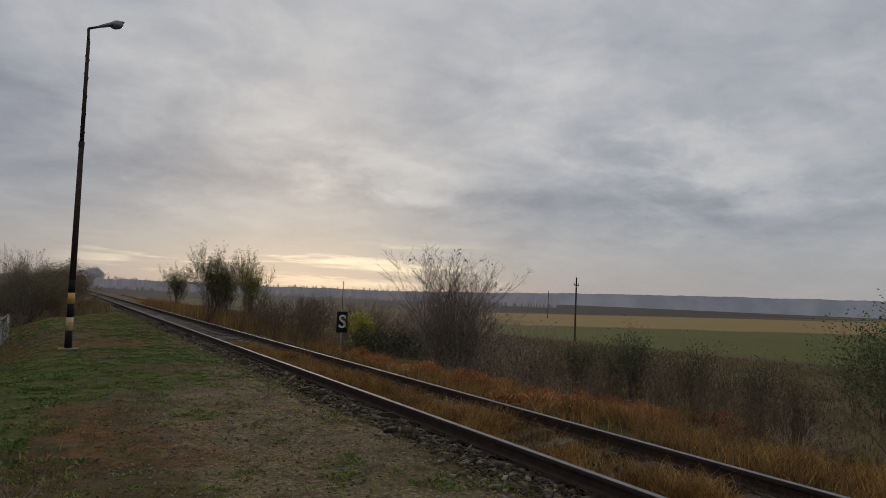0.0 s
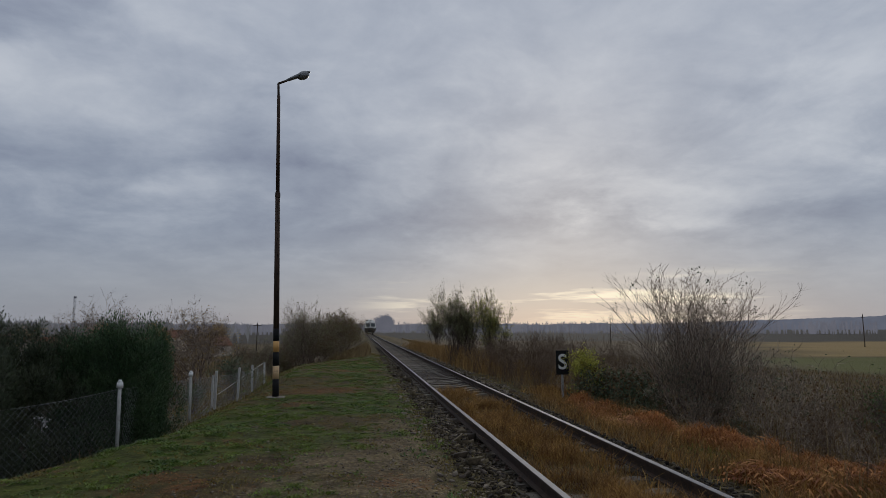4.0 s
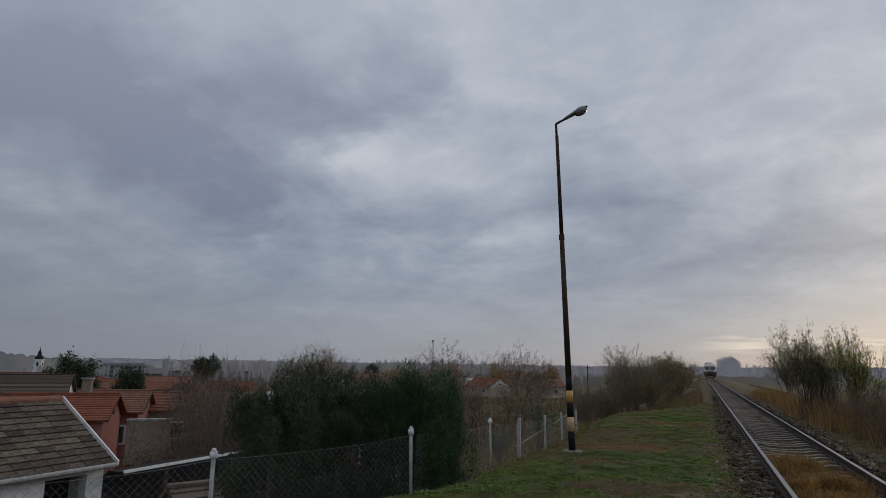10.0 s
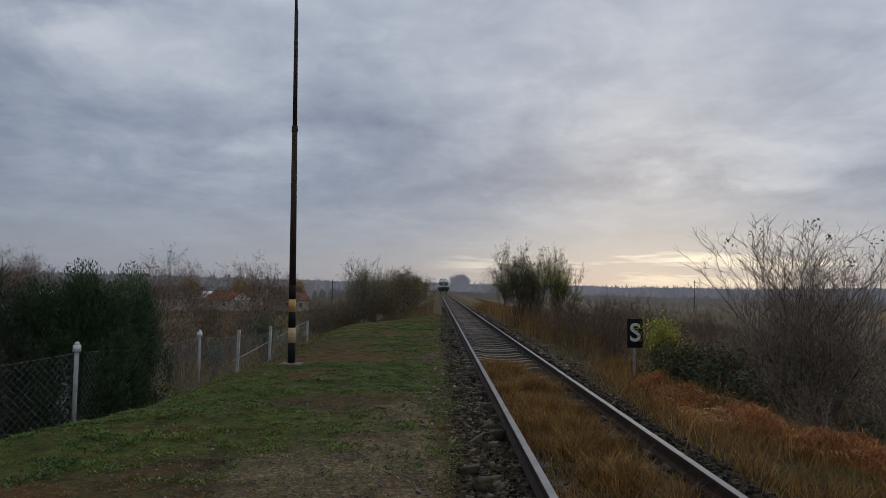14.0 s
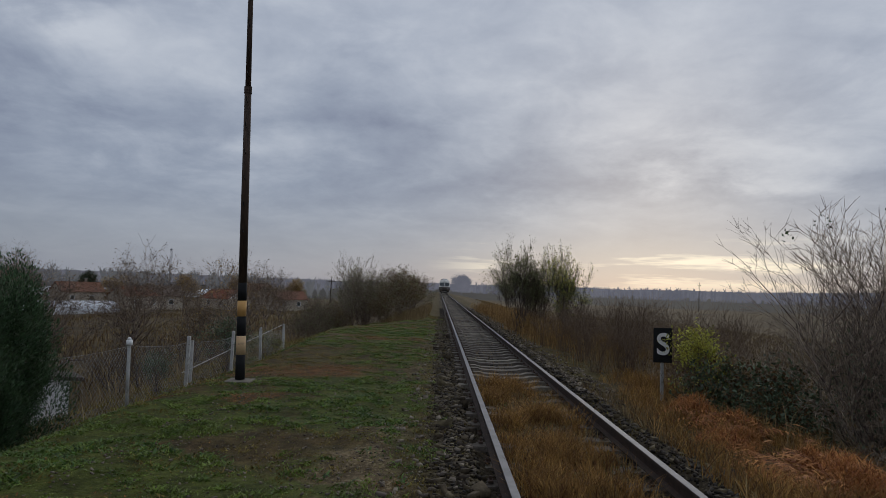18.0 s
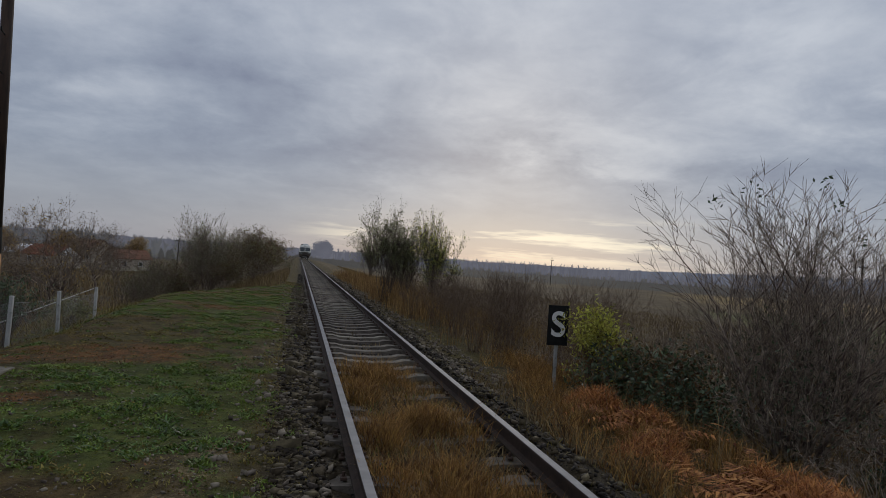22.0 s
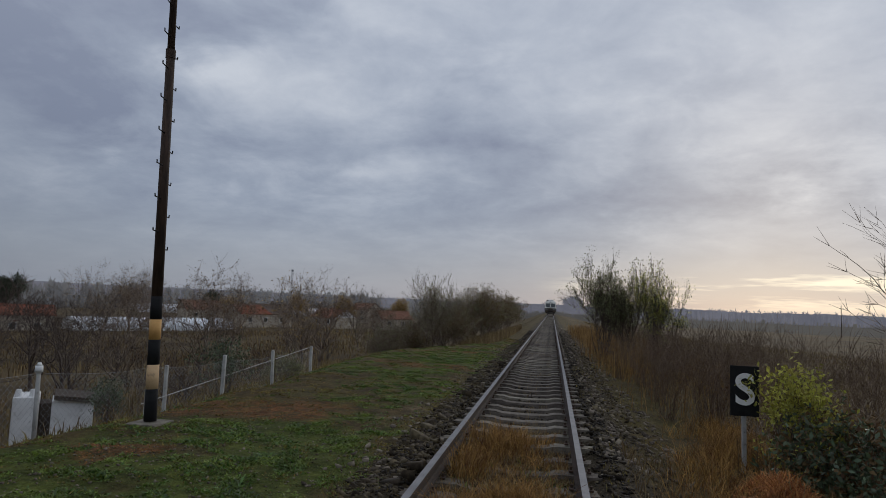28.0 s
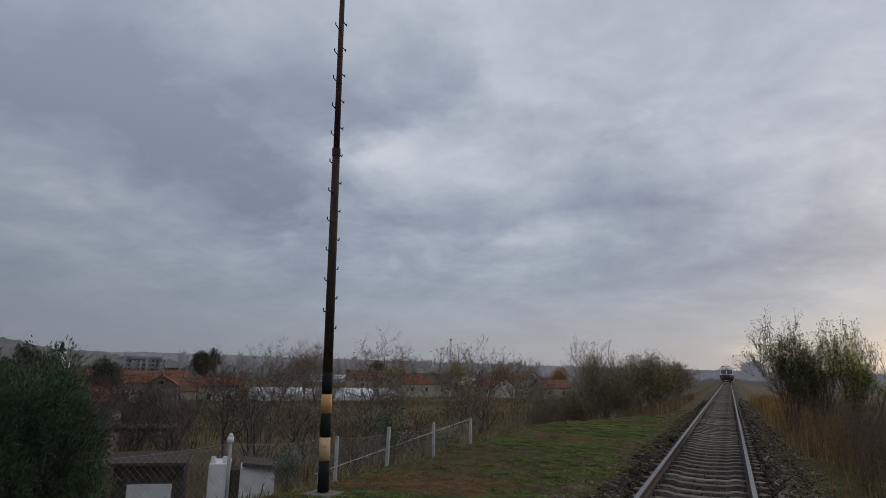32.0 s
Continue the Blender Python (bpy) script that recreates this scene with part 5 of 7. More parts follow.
def conifer(name, label, seed, height, radius, at, mat, n=26000, spikes=0, shape=1.0, lobes=60, tall=1.6, ragged=0.0):
    """A dense evergreen: trunk, and a crown of many scaly sprays grouped in plumes, with an uneven outline."""
    rng = np.random.default_rng(seed)
    ob = thing(name, label, "conifer")
    part("trunk", cyl((0, 0, -0.2), (0, 0, height * 0.8), 0.09, 0.03, 8), M_BARK, ob)
    la, lz, lr, lw = rng.uniform(0, 6.283, lobes), rng.uniform(0.04, 0.93, lobes), rng.uniform(0.45, 1.0, lobes), rng.uniform(0.12, 0.27, lobes)
    lr = lr + ragged * rng.normal(0, 0.22, lobes)
    prof = np.sqrt(np.clip(1 - np.abs((lz - 0.42) / 0.62) ** 2.4, 0.02, 1)) ** shape
    centre = np.stack([np.cos(la) * lr * prof * radius * 0.88, np.sin(la) * lr * prof * radius * 0.88, lz * height], 1)
    size = lw * radius
    for _ in range(spikes):
        a, q = rng.uniform(0, 6.283), rng.uniform(0.15, 0.8) * radius
        top, lean = rng.uniform(0.03, 0.17), rng.normal(0, 0.10, 2)
        for t in (0.15, 0.4, 0.65, 0.85, 1.0):
            c = [math.cos(a) * q + lean[0] * t + rng.normal(0, 0.05), math.sin(a) * q + lean[1] * t + rng.normal(0, 0.05), height * (0.88 + top * t)]
            centre, size = np.vstack([centre, c]), np.append(size, rng.uniform(0.045, 0.10))
    weight = size ** 2
    pick = rng.choice(len(size), n, p=weight / weight.sum())
    u = rng.normal(0, 1, (n, 3))
    u /= np.linalg.norm(u, axis=1)[:, None]
    p = centre[pick] + u * (size[pick] * rng.uniform(0.55, 1.2, n))[:, None] * [1, 1, tall]
    p[:, 2] = np.maximum(p[:, 2], 0.05)
    out = u * [0.8, 0.8, 0.4] + [0, 0, 0.75] + rng.normal(0, 0.3, (n, 3))
    out /= np.linalg.norm(out, axis=1)[:, None]
    sd = np.cross(out, rng.normal(0, 1, (n, 3)))
    sd /= np.linalg.norm(sd, axis=1)[:, None]
    s = rng.uniform(0.012, 0.034, n)[:, None]
    v = np.stack([p - out * s * 0.6, p + sd * s * 0.3, p + out * s * 1.5, p - sd * s * 0.3], 1).reshape(-1, 3)
    f = np.arange(n)[:, None] * 4 + [[0, 1, 2, 3]]
    part("crown", np_mesh("crown", v, f, mat), mat, ob)
    ob.matrix_basis = pose(at[0], at[1], float(land(*at)))
    return ob


def build_plants():
    # village side
    conifer("thuja_tree", "dense dark green thuja behind the wire fence", 41, 2.12, 1.2, (-7.2, 14.7), M_CONIFER, 150000, lobes=90, tall=2.0)
    conifer("juniper_tree", "ragged dark juniper with clubbed spiky tops behind the fence", 42, 2.75, 1.55, (-8.85, 13.95), M_PINE, 115000, 12, lobes=80, ragged=1.0)
    conifer("small_thuja", "small dark thuja beside the larger ones", 43, 2.2, 0.9, (-8.35, 11.6), M_PINE, 36000, 3, ragged=1.0)
    conifer("small_thuja", "narrow dark thuja pressed against the wire fence", 44, 2.1, 0.7, (-7.95, 12.9), M_PINE, 36000, 3, ragged=1.0)
    # thicket at the platform's end
    a = shrub("thicket_bush", "tangled leafless bush with a few green leaves", "bush", 51, 4.9, 2.0, 14, 3, M_BARK_GREY, M_LEAF_PALE, 2, 0.04, 0.08, 0.035, 1.1, least=0.006, at=(-6.4, 47.5), group="thicket beside the line")
    b = shrub("thicket_bush", "dense brown thicket bush with withered leaves", "bush", 52, 3.7, 1.9, 15, 3, M_BARK_GREY, M_LEAF_BROWN, 3, 0.05, 0.1, 0.03, 1.1, least=0.006, at=(-4.4, 52), group="thicket beside the line", leaf2=M_LEAF_PALE)
    for x, y, t, s in ((-5.0, 46.0, 40, 0.62), (-4.2, 58, 100, 1.0), (-5.2, 64, 210, 1.0), (-4.0, 70, 10, 0.9), (-7.0, 56, 300, 1.0), (-8.6, 50, 160, 0.8), (-4.3, 78, 20, 0.9), (-5, 90, 70, 1.0)):
        place(b, x, y, t, s)
    for x, y, t, s in ((-7.5, 52.5, 120, 1.0), (-9.3, 46.5, 200, 0.75), (-6.0, 60, 20, 0.9), (-5.5, 73, 75, 0.85)):
        place(a, x, y, t, s)
    # trees by the line on the field side
    c = shrub("lineside_tree", "many-stemmed lineside tree with thin grey-green leaves", "tree", 55, 4.3, 1.15, 14, 3, M_BARK, M_LEAF_PALE, 3, 0.034, 0.06, 0.035, 0.85, along=5, least=0.005, up=0.07, share=0.46, kids=(3, 4), spread=(14, 38), tilt=(2, 32), at=(2.45, 37.0), group="trees by the line")
    d = shrub("lineside_tree", "sparse lineside tree with yellowing leaves", "tree", 56, 4.5, 1.0, 11, 3, M_BARK, M_LEAF_YEL, 2, 0.034, 0.06, 0.035, 0.85, along=5, least=0.005, up=0.08, share=0.46, kids=(3, 4), spread=(14, 38), tilt=(2, 30), at=(4.65, 36.6), group="trees by the line", leaf2=M_LEAF)
    place(c, 3.6, 38.0, 130, 0.9)
    place(c, 4.6, 62, 60, 1.0)
    # dead bushes and stalks along the bank
    e = shrub("weed_bush", "leafless reddish-brown bush on the bank", "bush", 58, 2.1, 1.0, 30, 2, M_BARK_RED, None, rad=0.010, tilt=(2, 26), least=0.0032, at=(3.6, 23.5), group="bushes on the bank")
    for i, (x, y, s) in enumerate(((4.6, 22.2, 1.0), (4.1, 25.4, 1.1), (5.4, 24.0, 1.2), (3.5, 28.0, 0.9), (5.0, 27.2, 1.2), (4.2, 31, 1.0), (5.8, 30.2, 1.2), (6.4, 21.0, 1.1), (7.2, 25.5, 1.2), (6.6, 18.2, 1.0), (8.0, 20.5, 1.1), (4.9, 34, 1.1), (7.4, 33, 1.3), (3.8, 43, 1.0), (5.2, 47, 1.2), (8.8, 28.5, 1.2), (9.5, 16, 1.1), (7.9, 13.5, 0.9), (2.7, 23.2, 0.7), (2.9, 25.8, 0.85), (3.0, 28.6, 0.9), (2.6, 30.5, 0.7))):
        place(e, x, y, i * 67.0, s)
    # the big leafless bush near the sign and the bramble at its foot
    big = shrub("bare_elder_bush", "large leafless bush with curved grey-brown stems and tattered leaf tufts", "bush", 61, 4.0, 1.75, 44, 3, M_BUSH, None, rad=0.028, thick=1.0, least=0.0036, up=0.055, tilt=(4, 50), share=0.8, wander=0.15, at=(5.85, 17.2), kids=(1, 3), spread=(15, 42), shrink=0.5, step=0.12)
    tufts = [(Vector((px - 5.85, -0.3, pz + 0.78)), None) for px, pz in ((4.12, 2.79), (4.75, 2.99), (5.89, 3.23), (6.13, 2.89), (7.12, 2.87), (6.6, 2.44), (7.4, 2.23))]
    part("leaf_tufts", leaves("leaf_tufts", tufts, 14, 0.042, M_LEAF_IVY, 66, 0.06), M_LEAF_IVY, big, "tattered dark leaf tufts")["kind"] = "stuff"
    low = shrub("bare_elder_shoots", "dense lower shoots of the large leafless bush", "bush", 60, 2.5, 1.7, 13, 3, M_BUSH, M_LEAF_IVY, 1, 0.026, 0.08, rad=0.02, thick=1.15, least=0.0048, up=0.03, tilt=(8, 76), share=0.7, wander=0.2, at=(5.8, 16.9), spread=(18, 48), shrink=0.54, step=0.12)
    place(low, 5.9, 17.6, 140, 1.05)
    place(low, 7.1, 16.6, 260, 0.95)
    shrub("bare_side_bush", "lower tangled leafless bush beside the large one", "bush", 62, 2.3, 1.6, 17, 3, M_BUSH, M_LEAF_IVY, 1, 0.026, 0.08, rad=0.02, tilt=(15, 75), least=0.0048, at=(6.6, 15.6), wander=0.45, spread=(28, 66))
    shrub("bare_side_bush", "lower tangled leafless bush behind the sign", "bush", 63, 1.7, 1.2, 14, 3, M_BUSH, None, rad=0.018, tilt=(15, 75), least=0.0045, at=(4.7, 19.0), wander=0.45, spread=(28, 66))
    tg = shrub("bramble_tangle", "tangled leafless bramble canes on the bank", "bramble", 59, 1.25, 1.1, 34, 2, M_BUSH, M_LEAF_BROWN, 1, 0.035, 0.1, 0.010, up=-0.03, tilt=(15, 70), at=(5.6, 13.4), wander=0.5, group="bramble tangles")
    for i, (x, y, s) in enumerate(((4.9, 14.9, 0.8), (6.7, 13.2, 1.1), (6.0, 11.6, 0.9), (7.6, 15.0, 1.2), (7.2, 17.6, 1.2), (5.4, 20.6, 1.0), (6.8, 19.6, 1.2), (8.6, 18.0, 1.3), (5.2, 10.6, 0.7), (7.2, 10.0, 0.9), (5.6, 7.6, 0.7), (6.6, 6.6, 0.8), (4.4, 21.2, 0.8), (9.4, 14.2, 1.2), (-6.0, 5.7, 0.45), (-5.5, 5.0, 0.35), (-6.6, 6.8, 0.5), (-4.8, 4.5, 0.28), (-5.2, 5.6, 0.32), (4.6, 23.8, 0.9), (8.2, 22.4, 1.2))):
        place(tg, x, y, 40 + i * 83.0, s)
    shrub("yellow_leaf_bush", "bush with small yellow-green leaves against the sign", "bush", 64, 1.5, 0.46, 26, 2, M_BARK, M_LEAF_YEL, 7, 0.036, 0.07, 0.010, tilt=(3, 40), at=(3.60, 19.05))
    br = shrub("bramble", "dark green bramble thicket under the bare bush", "bramble", 65, 1.15, 0.95, 44, 2, M_BARK, M_LEAF_IVY, 6, 0.046, 0.12, 0.008, up=-0.02, tilt=(20, 75), at=(4.3, 18.2), wander=0.4, group="brambles", leaf2=M_LEAF_BROWN)
    for x, y, t, s in ((4.2, 17.5, 40, 0.6), (6.0, 15.6, 200, 0.4), (3.9, 18.6, 60, 0.85)):
        place(br, x, y, t, s)
    # shrubs along the first stretch, field side
    h = shrub("leafy_sapling_clump", "clump of thin saplings with dull green leaves", "shrub", 67, 2.2, 0.7, 34, 2, M_BARK, M_LEAF, 2, 0.034, 0.09, 0.011, up=0.12, tilt=(2, 20), least=0.003, at=(7.4, 11.0), group="saplings on the bank")
    for x, y, t, s in ((8.4, 10.0, 80, 0.95), (9.4, 9.0, 170, 0.9), (6.9, 12.4, 30, 0.8), (10.6, 8.6, 30, 0.8), (8.3, 12.5, 230, 0.9)):
        place(h, x, y, t, s)
    k = shrub("green_willow_shrub", "tall feathery shrub with narrow green leaves", "shrub", 68, 3.2, 1.2, 26, 3, M_BARK, M_LEAF, 4, 0.034, 0.13, 0.014, up=0.09, tilt=(3, 30), at=(8.4, 5.4))
    shrub("green_willow_shrub", "low leafy shrub beside the taller one", "shrub", 69, 2.0, 1.3, 24, 2, M_BARK, M_LEAF, 5, 0.034, 0.13, 0.012, up=0.05, tilt=(3, 40), at=(6.6, 3.2))
    for i, (x, y, s) in enumerate(((5.4, 10.2, 0.6), (6.0, 8.0, 0.7), (4.9, 6.4, 0.6), (5.6, 12.6, 0.6), (6.9, 9.4, 0.8), (8.2, 7.6, 0.9), (9.6, 12, 1.0), (10.6, 10.4, 1.0))):
        place(e, x, y, 31 + i * 51.0, s)
    # gardens below the line
    t1 = tree("bare_fruit_tree", "leafless fruit tree with an open twiggy crown", "tree", 71, 5.0, 0.10, 3, M_BARK, None, at=(-15.5, 28.5), group="garden trees", thick=1.25, kids=(2, 4))
    t2 = tree("bare_fruit_tree", "leafless grey tree with upright twigs", "tree", 72, 7.0, 0.11, 3, M_BARK_GREY, M_LEAF_BROWN, 1, 0.05, 0.12, at=(-15.6, 52.0), group="garden trees", thick=1.5)
    oc = tree("ochre_garden_tree", "slender tree with upright twigs and a few ochre leaves", "tree", 78, 5.9, 0.09, 3, M_BARK_GREY, M_LEAF_OCHRE, 1, 0.05, 0.10, at=(-11.55, 39.3), group="garden trees", thick=1.3, up=0.12, share=0.36)
    for x, y, t, s in ((-26.7, 39.4, 40, 1.1), (-29.4, 33.5, 150, 1.05)):
        place(t1, x, y, t, s * 1.2)
    w1 = tree("whitewashed_fruit_tree", "small leafless fruit tree with a whitewashed trunk", "tree", 79, 3.2, 0.07, 3, M_BARK_GREY, None, at=(-18.5, 27.8), group="garden trees", thick=1.2)
    part("lime_wash", cyl((0, 0, -0.1), (0, 0, 0.75), 0.085, 0.078, 9), M_WHITE, w1, "white lime wash on the lower trunk")
    up = shrub("sapling_thicket", "dense thicket of upright pinkish-grey saplings", "bush", 80, 5.4, 1.5, 20, 2, M_BARK_GREY, None, rad=0.02, thick=1.0, least=0.004, up=0.12, tilt=(2, 20), share=0.8, wander=0.12, spread=(12, 32), at=(-16.8, 19.6), group="garden bushes")
    for x, y, t, s in ((-19.2, 22.6, 90, 0.9), (-31.0, 40.0, 30, 0.9)):
        place(up, x, y, t, s)
    for x, y, t, s in ((-13.6, 33, 130, 0.6), (-19.0, 33, 15, 0.8), (-22, 26.5, 250, 0.75), (-24, 27, 20, 1.0), (-19, 22, 160, 0.95), (-16.6, 20.4, 280, 0.8), (-21, 25.8, 110, 1.0), (-27, 31, 200, 1.1), (-18.5, 27.5, 320, 1.05), (-24.5, 31.5, 65, 1.0)):
        place(t1, x, y, t, s)
    for x, y, t, s in ((-42.8, 63.8, 15, 1.3), (-73.4, 111, 70, 1.7), (-66, 100, 170, 1.5), (-58, 92, 230, 1.3), (-21, 38, 30, 0.8), (-27, 60, 60, 1.1), (-32, 84, 180, 1.2), (-24, 96, 250, 1.0), (-18, 41, 120, 1.0), (-42, 72, 10, 1.1), (-20, 75, 200, 1.0)):
        place(t2, x, y, t, s)
    g = shrub("garden_thicket", "grey leafless garden thicket", "bush", 73, 2.7, 1.8, 20, 2, M_BARK, M_LEAF_BROWN, 1, 0.05, 0.15, 0.018, 1.4, tilt=(3, 35), at=(-15.0, 34.0), group="garden bushes")
    for i, (x, y, s) in enumerate(((-17, 31, 0.7), (-10.8, 36, 0.7), (-13, 40, 0.9), (-16, 44, 1.1), (-10.5, 44, 0.8), (-24, 44, 1.2), (-13, 58, 1.0), (-19, 62, 1.1), (-11, 66, 1.0), (-26, 72, 1.2), (-16, 82, 1.1), (-22, 108, 1.4), (-12, 100, 1.3), (-30, 120, 1.5), (-18.5, 18.2, 0.9), (-20.5, 21.0, 1.0), (-20, 22.5, 1.1), (-26.5, 30, 1.1), (-28, 34, 1.1), (-36, 100, 1.4), (-44, 90, 1.4), (-15, 130, 1.5), (-9, 110, 1.3), (-10, 84, 1.1))):
        place(g, x, y, i * 77.0, s)
    for i in range(9):
        a = radians(42.3 + 1.25 * i)
        d = 68 + 5 * math.sin(i * 2.1)
        place(g, -1.9 - d * math.sin(a), 3 + d * math.cos(a), i * 59.0, 1.35 + 0.15 * math.sin(i * 1.3))
    for i, (x, y, s) in enumerate(((-41, 44.5, 1.4), (-43.5, 48, 1.4), (-45, 51, 1.3), (-46, 54.5, 1.4), (-44, 57, 1.3), (-38.5, 42, 1.3))):
        place(g, x, y, 20 + i * 71.0, s)
    fs = shrub("fence_shrub", "low dark leafy shrub growing through the wire fence", "shrub", 81, 1.35, 0.5, 26, 2, M_BARK, M_LEAF_IVY, 6, 0.032, 0.09, 0.010, tilt=(3, 35), at=(-6.75, 23.2), group="shrubs at the fence")
    place(fs, -7.1, 19.9, 80, 0.6)
    shrub("fence_shrub", "low yellow-green weedy shrub at the end of the fence", "shrub", 82, 0.8, 0.45, 24, 2, M_BARK, M_LEAF_PALE, 5, 0.03, 0.08, 0.008, tilt=(5, 50), at=(-6.6, 26.0), group="shrubs at the fence")
    y1 = tree("autumn_tree", "tree with thin ochre autumn foliage", "tree", 75, 7.5, 0.14, 3, M_BARK_GREY, M_LEAF_OCHRE, 5, 0.11, 0.3, at=(-50, 158), group="autumn trees", thick=1.6)
    for x, y, t, s in ((-62, 158, 40, 1.0), (-70, 140, 120, 0.9), (-40, 172, 200, 1.0)):
        place(y1, x, y, t, s)
    ev = tree("dark_evergreen", "dark round evergreen among the houses", "tree", 76, 7.5, 0.2, 3, M_BARK, M_PINE, 16, 0.15, 0.28, at=(-68.8, 55.4), group="village evergreens", thick=1.4, share=0.22)
    for x, y, t, s in ((-123, 134, 100, 1.2), (-78.8, 70.2, 220, 0.85), (-92, 170, 10, 1.0)):
        place(ev, x, y, t, s)
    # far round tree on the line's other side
    # bark and leaves glow in one colour with painted haze
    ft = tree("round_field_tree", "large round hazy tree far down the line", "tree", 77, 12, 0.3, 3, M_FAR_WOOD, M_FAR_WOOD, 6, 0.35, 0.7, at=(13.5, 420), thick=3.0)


build_plants()


# ---- village ----
M_TILE_MOSS = material("mossy_old_roof_tiles", (0.045, 0.036, 0.028), (0.16, 0.125, 0.098), 14.0, 0.9, 0.4, spots=(0.055, 0.066, 0.022), vary="object", vary_amount=0.5)
M_TILE_ORANGE = material("orange_roof_tiles", (0.17, 0.058, 0.033), (0.27, 0.096, 0.052), 2.0, 0.85, 0.2, spots=(0.22, 0.075, 0.04))
M_TILE_BROWN = material("brown_roof_tiles", (0.17, 0.085, 0.055), (0.26, 0.125, 0.08), 2.0, 0.85, 0.2, spots=(0.11, 0.07, 0.045))
M_TILE_GREY = material("grey_brown_roof_tiles", (0.11, 0.085, 0.07), (0.17, 0.125, 0.10), 2.0, 0.9, 0.2, spots=(0.07, 0.06, 0.04))
M_TILE_RUST = material("rusty_brown_roof_tiles", (0.19, 0.075, 0.042), (0.28, 0.12, 0.07), 2.0, 0.85, 0.2, spots=(0.13, 0.075, 0.05))
M_WALL_PINK = material("red_pink_plaster", (0.30, 0.115, 0.09), (0.38, 0.16, 0.125), 2.0, 0.9, 0.1, spots=(0.24, 0.12, 0.1))
M_WALL_CREAM = material("cream_plaster", (0.42, 0.36, 0.28), (0.52, 0.46, 0.37), 2.0, 0.9, 0.1, spots=(0.32, 0.27, 0.2))
M_WALL_BRICK = material("bare_rough_masonry", (0.19, 0.145, 0.11), (0.30, 0.24, 0.19), 5.0, 0.95, 0.5, spots=(0.12, 0.10, 0.08))
M_WALL_GREY = material("grey_concrete_wall", (0.22, 0.22, 0.23), (0.30, 0.30, 0.31), 2.0, 0.9, 0.1)
M_FILM = material("white_greenhouse_film", (0.62, 0.64, 0.66), (0.78, 0.80, 0.82), 0.5, 0.5, 0.05)
M_TIMBER = material("dark_old_timber", (0.04, 0.03, 0.024), (0.085, 0.065, 0.05), 6.0, 0.9, 0.3)


def roof_courses(e0, e1, r0, r1, n, mat, parent, name, thick=0.05):
    """One roof slope from eave e0-e1 up to ridge r0-r1 as n overlapping tile courses, each a part."""
    e0, e1, r0, r1 = map(Vector, (e0, e1, r0, r1))
    nrm = (e1 - e0).cross(r0 - e0).normalized()
    if nrm.z < 0:
        nrm = -nrm
    for i in range(n):
        a, b = i / n, min((i + 1.25) / n, 1.0)
        lo, hi = nrm * (thick * 1.2), nrm * (thick * 0.25)
        pts = [e0.lerp(r0, a) + lo, e1.lerp(r1, a) + lo, e1.lerp(r1, b) + hi, e0.lerp(r0, b) + hi]
        if (pts[1] - pts[0]).cross(pts[2] - pts[0]).z < 0:
            pts = pts[::-1]
        part(name, slab(pts, thick), mat, parent)


